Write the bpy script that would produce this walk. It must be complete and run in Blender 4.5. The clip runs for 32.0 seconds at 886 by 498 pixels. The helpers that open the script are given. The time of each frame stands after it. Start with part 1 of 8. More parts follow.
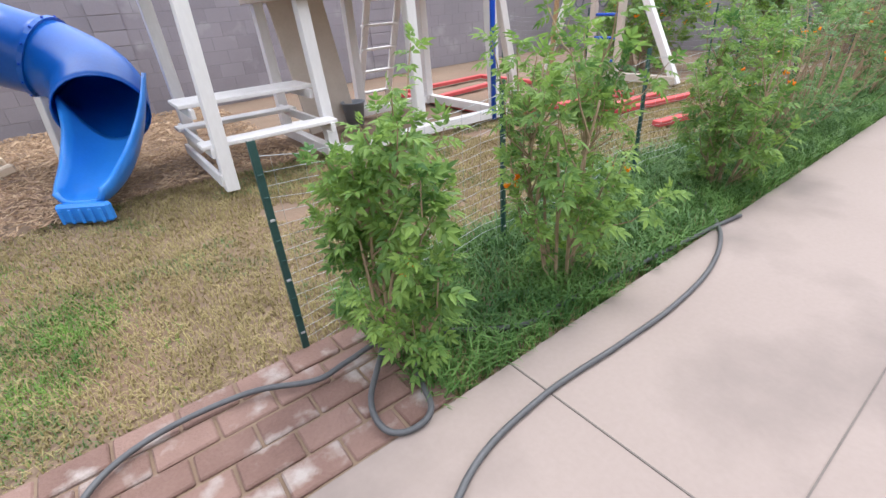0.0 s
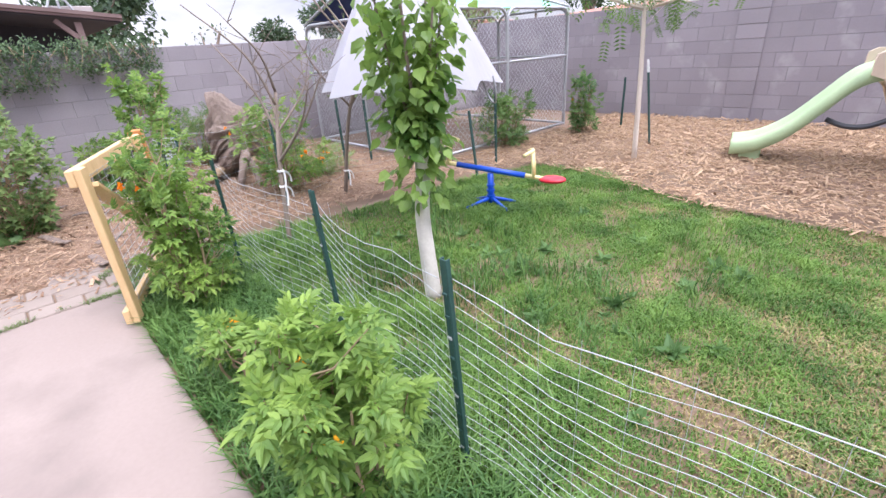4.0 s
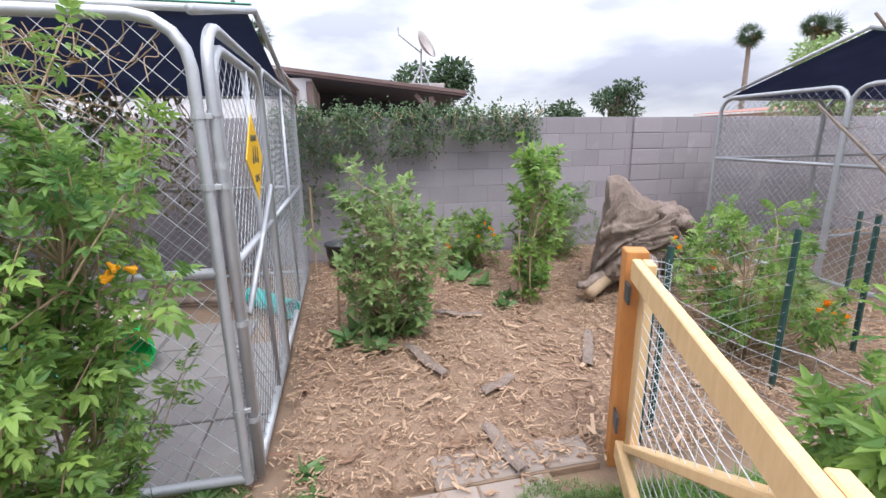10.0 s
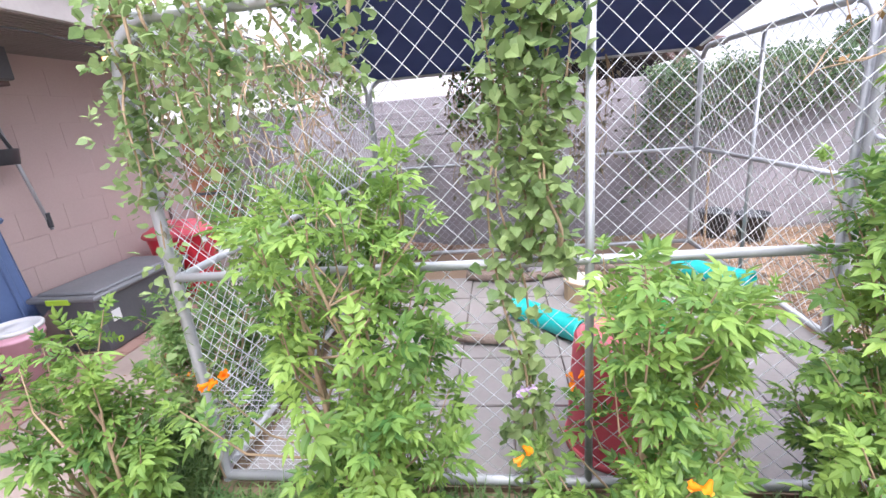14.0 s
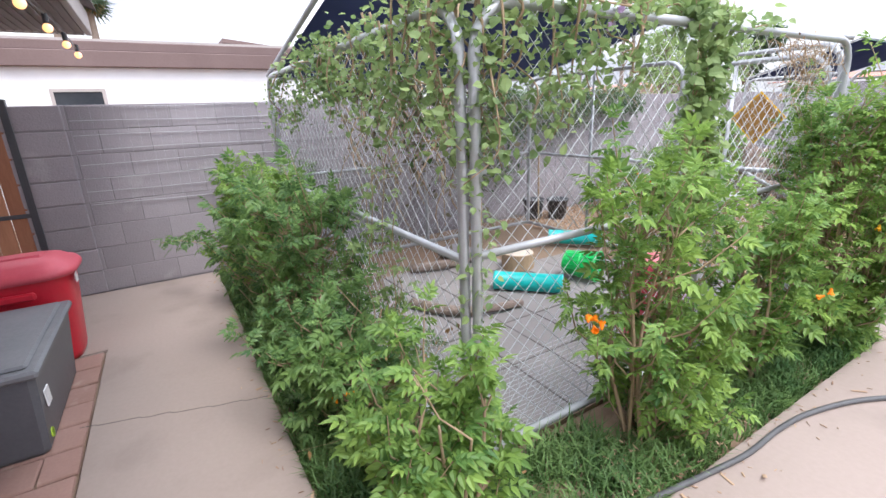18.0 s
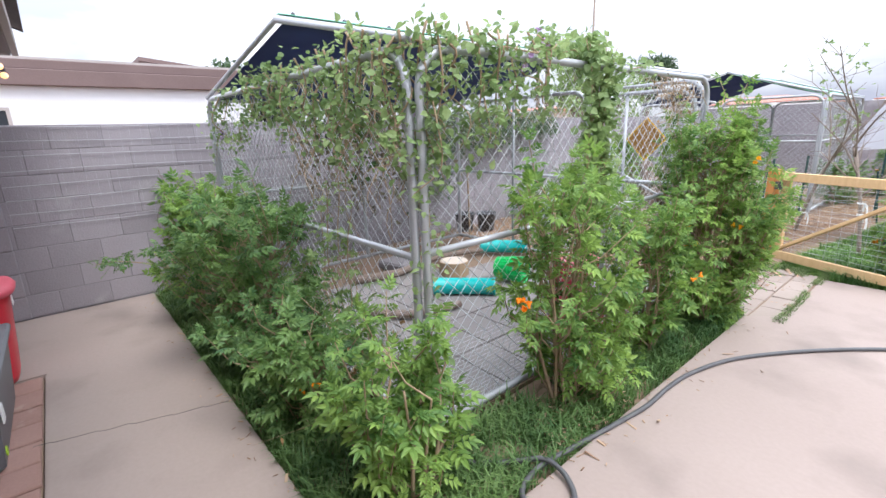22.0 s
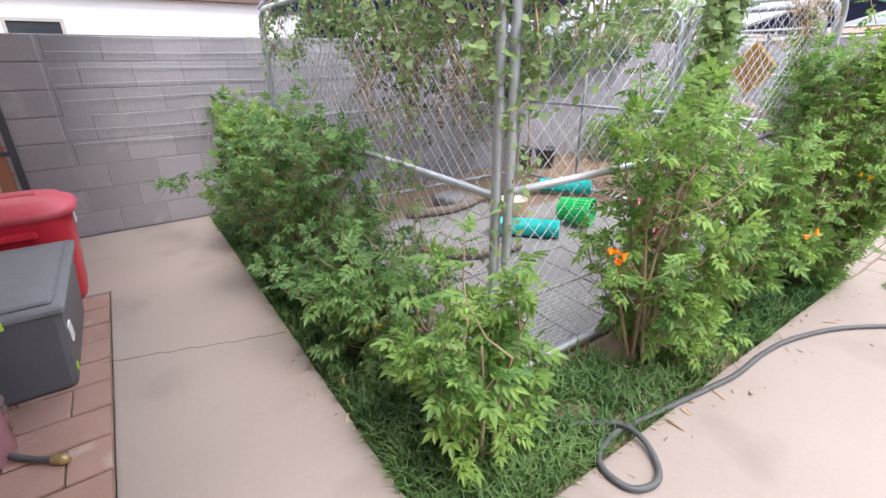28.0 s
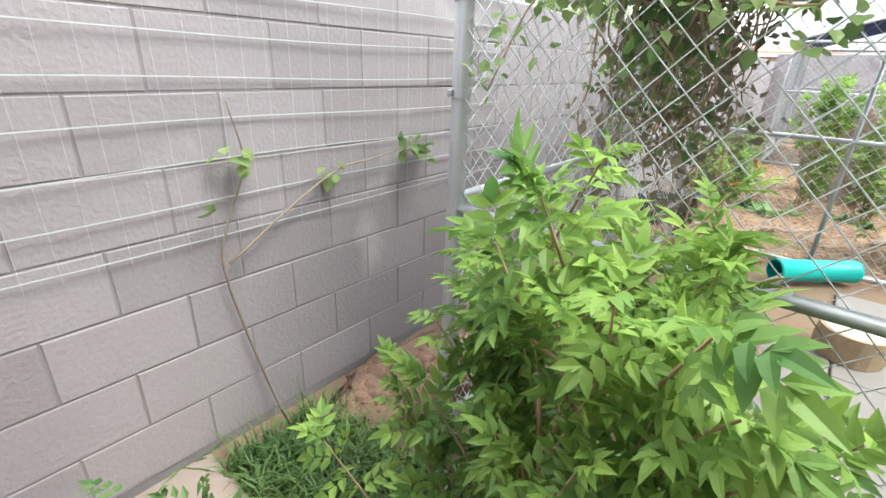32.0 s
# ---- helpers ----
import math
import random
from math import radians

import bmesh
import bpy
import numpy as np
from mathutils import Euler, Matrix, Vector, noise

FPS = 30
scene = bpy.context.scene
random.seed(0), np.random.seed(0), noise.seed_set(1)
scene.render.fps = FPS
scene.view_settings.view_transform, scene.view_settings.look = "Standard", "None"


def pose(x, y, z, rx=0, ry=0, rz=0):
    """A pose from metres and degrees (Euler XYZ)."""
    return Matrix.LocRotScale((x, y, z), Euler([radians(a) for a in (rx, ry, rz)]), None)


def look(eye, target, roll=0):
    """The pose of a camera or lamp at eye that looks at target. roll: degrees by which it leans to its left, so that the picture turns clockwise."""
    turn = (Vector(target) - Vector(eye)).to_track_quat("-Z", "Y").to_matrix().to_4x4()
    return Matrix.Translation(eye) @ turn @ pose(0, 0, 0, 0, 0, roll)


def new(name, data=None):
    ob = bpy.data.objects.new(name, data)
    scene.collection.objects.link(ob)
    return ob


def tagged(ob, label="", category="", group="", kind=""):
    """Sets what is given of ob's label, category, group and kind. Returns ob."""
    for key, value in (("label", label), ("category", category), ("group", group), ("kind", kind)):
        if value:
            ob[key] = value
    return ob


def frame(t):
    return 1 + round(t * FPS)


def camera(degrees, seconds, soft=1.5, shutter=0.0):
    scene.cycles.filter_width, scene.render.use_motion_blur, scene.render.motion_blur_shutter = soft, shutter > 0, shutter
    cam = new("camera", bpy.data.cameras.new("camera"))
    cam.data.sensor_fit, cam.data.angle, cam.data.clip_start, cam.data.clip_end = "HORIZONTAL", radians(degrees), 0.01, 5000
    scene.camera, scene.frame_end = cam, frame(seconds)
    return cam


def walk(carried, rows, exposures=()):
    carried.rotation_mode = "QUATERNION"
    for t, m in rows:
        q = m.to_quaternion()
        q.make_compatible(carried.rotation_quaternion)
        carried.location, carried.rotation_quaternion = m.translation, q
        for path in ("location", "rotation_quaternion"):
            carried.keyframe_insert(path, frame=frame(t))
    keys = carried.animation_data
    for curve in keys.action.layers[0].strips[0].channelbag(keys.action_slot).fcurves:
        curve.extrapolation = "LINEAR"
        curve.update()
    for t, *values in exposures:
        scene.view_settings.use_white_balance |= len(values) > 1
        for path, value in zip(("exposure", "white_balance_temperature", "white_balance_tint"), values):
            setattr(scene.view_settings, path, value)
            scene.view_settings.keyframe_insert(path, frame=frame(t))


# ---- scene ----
cam = camera(89.0, 32.0)
PATH = [
    (0, (5.418, 4.026, 1.275), (6.437, 5.449, 0.307), -4.3),
    (0.5, (5.381, 3.924, 1.404), (6.436, 5.419, 0.597), -1.3),
    (1, (5.332, 3.919, 1.415), (6.101, 5.615, 0.684), -0.4),
    (1.5, (5.24, 3.893, 1.422), (5.072, 5.76, 0.723), -4.9),
    (2, (5.161, 3.866, 1.421), (4.509, 5.603, 0.674), -5.1),
    (2.5, (4.959, 3.811, 1.406), (4.122, 5.43, 0.584), -5.2),
    (3, (4.767, 3.752, 1.416), (3.747, 5.244, 0.559), -5.5),
    (3.5, (4.585, 3.8, 1.411), (3.429, 5.17, 0.523), -4.5),
    (4, (4.281, 3.921, 1.392), (2.925, 5.14, 0.57), -4.0),
    (4.5, (4.055, 3.849, 1.472), (2.6, 4.876, 0.562), -9.4),
    (6.5, (3.015, 3.87, 1.4), (1.451, 4.788, 0.558), -4.8),
    (7, (2.66, 3.9, 1.383), (0.979, 4.712, 0.667), -2.8),
    (7.5, (2.36, 3.812, 1.376), (0.597, 4.42, 0.655), -2.9),
    (8, (2.112, 3.707, 1.396), (0.298, 4.245, 0.747), -3.5),
    (8.5, (1.871, 3.668, 1.401), (-0.007, 4.082, 0.853), -3.8),
    (9, (1.725, 3.583, 1.42), (-0.209, 3.797, 0.961), -3.7),
    (9.5, (1.715, 3.502, 1.42), (-0.196, 3.804, 0.909), -1.6),
    (10, (1.726, 3.455, 1.414), (-0.171, 3.867, 0.929), -0.7),
    (10.5, (1.745, 3.335, 1.446), (-0.205, 3.337, 1.008), -2.1),
    (11, (1.69, 3.12, 1.445), (-0.08, 2.307, 0.963), -4.2),
    (11.5, (1.59, 2.885, 1.42), (-0.05, 1.852, 0.91), -1.8),
    (12, (1.455, 2.592, 1.43), (-0.22, 1.587, 0.98), -2.0),
    (12.5, (1.39, 2.2, 1.44), (-0.33, 1.262, 1.028), -1.3),
    (13, (1.33, 1.94, 1.405), (-0.451, 1.171, 0.921), -3.4),
    (13.5, (1.33, 1.625, 1.423), (-0.52, 0.975, 0.955), -2.6),
    (14, (1.432, 1.24, 1.429), (-0.466, 0.968, 0.861), -5.2),
    (14.5, (1.411, 0.873, 1.404), (-0.511, 0.773, 0.859), -4.5),
    (15, (1.36, 0.482, 1.434), (-0.571, 0.571, 0.923), -2.9),
    (15.5, (1.358, 0.186, 1.446), (-0.529, 0.506, 0.867), -0.2),
    (17.5, (1.281, -0.769, 1.433), (-0.371, 0.208, 0.871), -1.4),
    (18, (1.3, -0.895, 1.455), (-0.342, 0.09, 0.877), -2.2),
    (18.5, (1.436, -1.064, 1.441), (-0.103, 0.059, 0.832), -1.7),
    (19, (1.505, -1.129, 1.462), (-0.019, 0.058, 0.944), -0.6),
    (19.5, (1.521, -1.145, 1.464), (-0.049, -0.02, 0.947), -0.5),
    (20, (1.527, -1.161, 1.466), (-0.047, -0.036, 0.961), -1.4),
    (20.5, (1.519, -1.163, 1.468), (-0.019, 0.014, 0.97), -0.4),
    (21, (1.53, -1.162, 1.466), (0.046, 0.078, 0.958), -1.1),
    (21.5, (1.531, -1.157, 1.468), (0.058, 0.096, 0.959), -1.9),
    (22, (1.527, -1.159, 1.468), (0.048, 0.087, 0.961), -2.0),
    (22.5, (1.521, -1.157, 1.463), (0.061, 0.085, 0.891), -2.2),
    (23, (1.52, -1.151, 1.458), (0.082, 0.1, 0.851), -1.9),
    (23.5, (1.528, -1.141, 1.459), (0.071, 0.08, 0.836), -2.6),
    (24, (1.527, -1.146, 1.456), (0.044, 0.037, 0.823), -2.0),
    (24.5, (1.523, -1.156, 1.456), (0.038, 0.021, 0.817), -1.9),
    (25, (1.53, -1.147, 1.459), (0.054, 0.048, 0.831), -3.1),
    (25.5, (1.539, -1.147, 1.464), (0.063, 0.046, 0.833), -3.7),
    (27.5, (1.529, -1.182, 1.451), (0.07, 0.031, 0.817), -2.0),
    (28, (1.245, -1.143, 1.418), (-0.272, -0.095, 0.642), -0.6),
    (28.5, (0.887, -1.096, 1.407), (-0.685, -0.215, 0.54), 0.8),
    (29, (0.49, -1.116, 1.392), (-0.991, -0.154, 0.454), 0.5),
    (29.5, (0.032, -1.116, 1.375), (-1.458, -0.146, 0.459), -1.0),
    (30, (-0.328, -1.092, 1.366), (-1.863, -0.149, 0.497), -1.0),
    (30.5, (-0.857, -1.227, 1.333), (-2.315, -0.178, 0.453), -2.7),
    (31, (-1.35, -1.149, 1.363), (-2.791, -0.048, 0.519), -2.2),
    (31.5, (-1.761, -1.144, 1.346), (-3.114, 0.089, 0.541), 0.3),
    (32, (-2.213, -1.043, 1.329), (-3.385, 0.386, 0.563), 2.3),
]
walk(cam, [(t, look(eye, target, roll)) for t, eye, target, roll in PATH], exposures=[(t, e - 0.06, k, g) for t, e, k, g in ((0, 0.8, 6150, 8), (1, 0.92, 6100, 8), (2, 0.9, 6250, 10), (4, 1.14, 6050, 17), (7, 1.08, 6200, 12), (9, 0.85, 6150, 10), (10, 0.87, 6150, 10), (12, 1.42, 6250, 11), (13, 1.55, 6300, 8), (14, 1.72, 6150, 15), (15.5, 1.56, 6100, 14), (17.5, 1.34, 6200, 11), (19, 1.19, 6130, 9), (23, 1.16, 6080, 9), (27, 1.2, 6100, 9), (28, 1.34, 6250, 9), (29, 1.84, 6300, 6), (30, 1.86, 6450, 2), (31, 1.92, 6550, 0), (32, 1.84, 6600, -1))])

# ---- world and light ----
world = bpy.data.worlds.new("overcast_sky")
scene.world = world
world.use_nodes = True
wn, wl = world.node_tree.nodes, world.node_tree.links
wn.clear()
w_out = wn.new("ShaderNodeOutputWorld")
w_bg = wn.new("ShaderNodeBackground")
w_sky = wn.new("ShaderNodeTexSky")
w_sky.sky_type, w_sky.sun_disc = "NISHITA", False
w_sky.sun_elevation, w_sky.sun_rotation = radians(61), radians(81)
w_gain = wn.new("ShaderNodeVectorMath")
w_gain.operation = "SCALE"
w_gain.inputs["Scale"].default_value = 0.09
w_co = wn.new("ShaderNodeTexCoord")
w_map = wn.new("ShaderNodeMapping")
w_map.inputs["Scale"].default_value = (1.0, 1.0, 3.2)
w_noise = wn.new("ShaderNodeTexNoise")
w_noise.inputs["Scale"].default_value = 2.3
w_noise.inputs["Detail"].default_value = 7
w_noise.inputs["Roughness"].default_value = 0.52
w_ramp = wn.new("ShaderNodeValToRGB")
w_ramp.color_ramp.elements[0].position, w_ramp.color_ramp.elements[0].color = 0.38, (0.60, 0.61, 0.73, 1)
w_ramp.color_ramp.elements[1].position, w_ramp.color_ramp.elements[1].color = 0.62, (1.16, 1.15, 1.17, 1)
w_mix = wn.new("ShaderNodeMix")
w_mix.data_type = "RGBA"
w_mix.inputs["Factor"].default_value = 0.93
wl.new(w_sky.outputs["Color"], w_gain.inputs[0])
wl.new(w_co.outputs["Generated"], w_map.inputs["Vector"])
wl.new(w_map.outputs["Vector"], w_noise.inputs["Vector"])
wl.new(w_noise.outputs["Fac"], w_ramp.inputs["Fac"])
wl.new(w_gain.outputs["Vector"], w_mix.inputs[6])
wl.new(w_ramp.outputs["Color"], w_mix.inputs[7])
w_sep = wn.new("ShaderNodeSeparateXYZ")
w_rise = wn.new("ShaderNodeMapRange")
w_rise.inputs["From Min"].default_value, w_rise.inputs["From Max"].default_value = 0.04, 0.85
w_rise.inputs["To Min"].default_value, w_rise.inputs["To Max"].default_value = 0.45, 1.76
w_over = wn.new("ShaderNodeVectorMath")
w_over.operation = "SCALE"
wl.new(w_co.outputs["Generated"], w_sep.inputs[0])
wl.new(w_sep.outputs["Z"], w_rise.inputs["Value"])
wl.new(w_mix.outputs[2], w_over.inputs[0])
wl.new(w_rise.outputs["Result"], w_over.inputs["Scale"])
wl.new(w_over.outputs["Vector"], w_bg.inputs["Color"])
w_bg.inputs["Strength"].default_value = 1.12
wl.new(w_bg.outputs["Background"], w_out.inputs["Surface"])

sun = new("sun", bpy.data.lights.new("sun", "SUN"))
sun.data.energy, sun.data.angle, sun.data.color = 1.4, radians(24), (1.0, 0.96, 0.9)
sun.matrix_world = look((8, 3.2, 15), (0, 2, 0))


# ---- helpers ----
def thing(name, x, y, z=0.0, turn=0.0, label="", category="", group="", kind=""):
    ob = new(name)
    ob.matrix_basis = pose(x, y, z, 0, 0, turn)
    return tagged(ob, label, category, group, kind)


def as_mesh(name, bm, material):
    me = bpy.data.meshes.new(name)
    bm.normal_update()
    bm.to_mesh(me)
    bm.free()
    me.materials.append(material)
    return me


def part(name, bm, material, parent=None, label="", smooth=False):
    me = bm if isinstance(bm, bpy.types.Mesh) else as_mesh(name, bm, material)
    if smooth:
        me.shade_smooth()
    ob = new(name, me)
    ob.parent = parent
    return tagged(ob, label)


def np_mesh(name, verts, faces, material, smooth=False):
    """A mesh from vertex rows and equal-sized face rows."""
    verts, faces = np.asarray(verts, np.float32), np.asarray(faces, np.int32)
    me = bpy.data.meshes.new(name)
    k = faces.shape[1]
    me.vertices.add(len(verts))
    me.vertices.foreach_set("co", verts.ravel())
    me.loops.add(faces.size)
    me.loops.foreach_set("vertex_index", faces.ravel())
    me.polygons.add(len(faces))
    me.polygons.foreach_set("loop_start", np.arange(0, faces.size, k, dtype=np.int32))
    me.polygons.foreach_set("loop_total", np.full(len(faces), k, dtype=np.int32))
    me.update(calc_edges=True)
    me.validate()
    if smooth:
        me.shade_smooth()
    else:
        me.shade_flat()
    me.materials.append(material)
    return me


def box(bm, lo, hi, bevel=0.0, turn=None):
    """A box between two corners, edges chamfered by bevel, turned by a matrix."""
    c = [(a + b) / 2 for a, b in zip(lo, hi)]
    s = [abs(b - a) for a, b in zip(lo, hi)]
    made = bmesh.ops.create_cube(bm, size=1.0, matrix=Matrix.LocRotScale(c, None, s))
    vs = made["verts"]
    if bevel:
        es = list({e for v in vs for e in v.link_edges})
        out = bmesh.ops.bevel(bm, geom=es, offset=bevel, segments=1, affect="EDGES")
        vs = out["verts"]
    if turn is not None:
        bmesh.ops.transform(bm, matrix=turn, verts=list(set(vs)))
    return bm


def beam(bm, a, b, w, h, bevel=0.006, up=(0, 0, 1)):
    """A bar of section w by h from a to b."""
    a, b = Vector(a), Vector(b)
    d = b - a
    z = d.normalized()
    x = Vector(up).cross(z)
    if x.length < 1e-4:
        x = Vector((1, 0, 0))
    x.normalize()
    y = z.cross(x)
    m = Matrix((x, y, z)).transposed().to_4x4()
    m.translation = (a + b) / 2
    return box(bm, (-w / 2, -h / 2, -d.length / 2), (w / 2, h / 2, d.length / 2), bevel, m)


def rings(points, radii, n, closed=False):
    """Vertices and quads of a pipe through points."""
    pts = [Vector(p) for p in points]
    verts, faces = [], []
    ref = None
    m = len(pts)
    for i, p in enumerate(pts):
        d = (pts[(i + 1) % m] - pts[i - 1]) if closed else (pts[min(i + 1, m - 1)] - pts[max(i - 1, 0)])
        d.normalize()
        if ref is None:
            ref = d.orthogonal().normalized()
        ref = (ref - d * ref.dot(d)).normalized()
        side = d.cross(ref)
        r = radii[i] if hasattr(radii, "__len__") else radii
        for k in range(n):
            a = 2 * math.pi * k / n
            verts.append(p + (ref * math.cos(a) + side * math.sin(a)) * r)
    for i in range(m if closed else m - 1):
        for k in range(n):
            k2, j = (k + 1) % n, (i + 1) % m
            faces.append((i * n + k, i * n + k2, j * n + k2, j * n + k))
    return verts, faces


def tube(bm, points, r, n=8, caps=True, closed=False):
    verts, faces = rings(points, r, n, closed)
    vs = [bm.verts.new(v) for v in verts]
    for f in faces:
        bm.faces.new([vs[i] for i in f])
    if caps and not closed:
        bm.faces.new(vs[:n][::-1])
        bm.faces.new(vs[-n:])
    return bm


def lathe(bm, profile, n=24, at=(0, 0, 0)):
    """Turn (radius, height) pairs round the z axis."""
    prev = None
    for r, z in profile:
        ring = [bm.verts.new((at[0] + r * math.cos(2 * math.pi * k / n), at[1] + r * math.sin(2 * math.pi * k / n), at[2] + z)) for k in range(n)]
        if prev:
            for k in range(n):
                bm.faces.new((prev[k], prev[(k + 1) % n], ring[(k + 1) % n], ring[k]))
        prev = ring
    return bm


def spline(points, steps=6):
    """A smooth line through points."""
    p = [Vector(q) for q in points]
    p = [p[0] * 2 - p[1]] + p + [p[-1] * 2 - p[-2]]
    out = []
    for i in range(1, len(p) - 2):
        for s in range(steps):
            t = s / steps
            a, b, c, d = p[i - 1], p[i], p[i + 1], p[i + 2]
            out.append(0.5 * ((2 * b) + (c - a) * t + (2 * a - 5 * b + 4 * c - d) * t * t + (3 * b - a - 3 * c + d) * t**3))
    out.append(p[-2])
    return out


# ---- materials ----
def material(name, dark, light, rough=0.8, metal=0.0, scale=4.0, fine=60.0, bump=0.3, depth=0.01, island=0.0, obj=0.0, spots=None, spot_scale=2.0, spot_at=(0.55, 0.7), aniso=(1, 1, 1)):
    """A two-scale surface: broad stains between dark and light, fine grain, relief, and variation between pieces."""
    m = bpy.data.materials.new(name)
    m.use_nodes = True
    nt = m.node_tree
    n, l = nt.nodes, nt.links
    b = n["Principled BSDF"]
    co = n.new("ShaderNodeTexCoord")
    mp = n.new("ShaderNodeMapping")
    mp.inputs["Scale"].default_value = aniso
    geo = n.new("ShaderNodeNewGeometry")
    l.new(geo.outputs["Position"], mp.inputs["Vector"])
    broad = n.new("ShaderNodeTexNoise")
    broad.inputs["Scale"].default_value, broad.inputs["Detail"].default_value = scale, 5
    grain = n.new("ShaderNodeTexNoise")
    grain.inputs["Scale"].default_value, grain.inputs["Detail"].default_value = fine, 4
    l.new(mp.outputs["Vector"], broad.inputs["Vector"])
    l.new(mp.outputs["Vector"], grain.inputs["Vector"])
    add = n.new("ShaderNodeMath")
    add.operation = "MULTIPLY_ADD"
    add.inputs[1].default_value = 0.45
    l.new(grain.outputs["Fac"], add.inputs[0])
    sc = n.new("ShaderNodeMath")
    sc.operation = "MULTIPLY_ADD"
    sc.inputs[1].default_value, sc.inputs[2].default_value = 0.9, -0.18
    l.new(broad.outputs["Fac"], sc.inputs[0])
    l.new(sc.outputs[0], add.inputs[2])
    last = add.outputs[0]
    for amount, source in ((island, geo.outputs["Random Per Island"]), (obj, None)):
        if amount:
            if source is None:
                info = n.new("ShaderNodeObjectInfo")
                source = info.outputs["Random"]
            mm = n.new("ShaderNodeMath")
            mm.operation = "MULTIPLY_ADD"
            mm.inputs[1].default_value = amount
            l.new(source, mm.inputs[0])
            s2 = n.new("ShaderNodeMath")
            s2.operation = "ADD"
            s2.inputs[1].default_value = -amount / 2
            l.new(last, s2.inputs[0])
            l.new(s2.outputs[0], mm.inputs[2])
            last = mm.outputs[0]
    mix = n.new("ShaderNodeMix")
    mix.data_type = "RGBA"
    mix.inputs[6].default_value, mix.inputs[7].default_value = (*dark, 1), (*light, 1)
    l.new(last, mix.inputs["Factor"])
    colour = mix.outputs[2]
    if spots:
        sp = n.new("ShaderNodeTexNoise")
        sp.inputs["Scale"].default_value, sp.inputs["Detail"].default_value = spot_scale, 6
        l.new(geo.outputs["Position"], sp.inputs["Vector"])
        rng = n.new("ShaderNodeMapRange")
        rng.inputs["From Min"].default_value, rng.inputs["From Max"].default_value = spot_at
        l.new(sp.outputs["Fac"], rng.inputs["Value"])
        m2 = n.new("ShaderNodeMix")
        m2.data_type = "RGBA"
        m2.inputs[7].default_value = (*spots, 1)
        l.new(rng.outputs["Result"], m2.inputs["Factor"])
        l.new(colour, m2.inputs[6])
        colour = m2.outputs[2]
    l.new(colour, b.inputs["Base Color"])
    b.inputs["Roughness"].default_value, b.inputs["Metallic"].default_value = rough, metal
    if bump:
        bp = n.new("ShaderNodeBump")
        bp.inputs["Strength"].default_value, bp.inputs["Distance"].default_value = bump, depth
        l.new(add.outputs[0], bp.inputs["Height"])
        l.new(bp.outputs["Normal"], b.inputs["Normal"])
    return m


def leaf_material(name, dark, light, through_light=0.35, rough=0.45):
    m = bpy.data.materials.new(name)
    m.use_nodes = True
    n, l = m.node_tree.nodes, m.node_tree.links
    b = n["Principled BSDF"]
    b.inputs["Roughness"].default_value = rough
    b.inputs["Specular IOR Level"].default_value = 0.35
    geo = n.new("ShaderNodeNewGeometry")
    noi = n.new("ShaderNodeTexNoise")
    noi.inputs["Scale"].default_value = 3.5
    l.new(geo.outputs["Position"], noi.inputs["Vector"])
    ad = n.new("ShaderNodeMath")
    ad.operation = "MULTIPLY_ADD"
    ad.inputs[1].default_value = 0.5
    l.new(geo.outputs["Random Per Island"], ad.inputs[0])
    sb = n.new("ShaderNodeMath")
    sb.operation = "MULTIPLY_ADD"
    sb.inputs[1].default_value, sb.inputs[2].default_value = 1.5, -0.5
    l.new(noi.outputs["Fac"], sb.inputs[0])
    l.new(sb.outputs[0], ad.inputs[2])
    rp = n.new("ShaderNodeValToRGB")
    rp.color_ramp.elements[0].color, rp.color_ramp.elements[1].color = (*dark, 1), (*light, 1)
    l.new(ad.outputs[0], rp.inputs["Fac"])
    tr = n.new("ShaderNodeBsdfTranslucent")
    l.new(rp.outputs["Color"], b.inputs["Base Color"])
    l.new(rp.outputs["Color"], tr.inputs["Color"])
    mx = n.new("ShaderNodeMixShader")
    mx.inputs[0].default_value = through_light
    l.new(b.outputs[0], mx.inputs[1])
    l.new(tr.outputs[0], mx.inputs[2])
    l.new(mx.outputs[0], n["Material Output"].inputs["Surface"])
    return m


CONCRETE = material("patio_concrete", (0.248, 0.194, 0.168), (0.335, 0.272, 0.240), 0.85, 0, 0.9, 45, 0.25, 0.004, spots=(0.185, 0.148, 0.13), spot_scale=1.3, spot_at=(0.52, 0.74))
SOIL = material("lawn_soil", (0.15, 0.098, 0.066), (0.265, 0.188, 0.128), 0.95, 0, 1.6, 40, 0.7, 0.02, spots=(0.22, 0.14, 0.095), spot_scale=1.1, spot_at=(0.5, 0.65))
BLOCK = material("grey_block", (0.225, 0.203, 0.22), (0.345, 0.314, 0.337), 0.9, 0, 1.3, 75, 0.9, 0.008, obj=0.45, spots=(0.44, 0.42, 0.425), spot_scale=2.2, spot_at=(0.6, 0.8))
# toned below the block grey so the joints' shade sits in the mortar colour
MORTAR = material("block_mortar", (0.18, 0.165, 0.175), (0.29, 0.268, 0.28), 0.95, 0, 3, 90, 0.5, 0.006)
STUCCO = material("house_painted_block", (0.41, 0.305, 0.285), (0.52, 0.40, 0.375), 0.85, 0, 1.2, 80, 0.5, 0.005)
BRICK = material("red_paver", (0.135, 0.075, 0.058), (0.25, 0.155, 0.125), 0.9, 0, 6, 80, 1.0, 0.010, obj=0.6, spots=(0.36, 0.31, 0.28), spot_scale=7, spot_at=(0.54, 0.68))
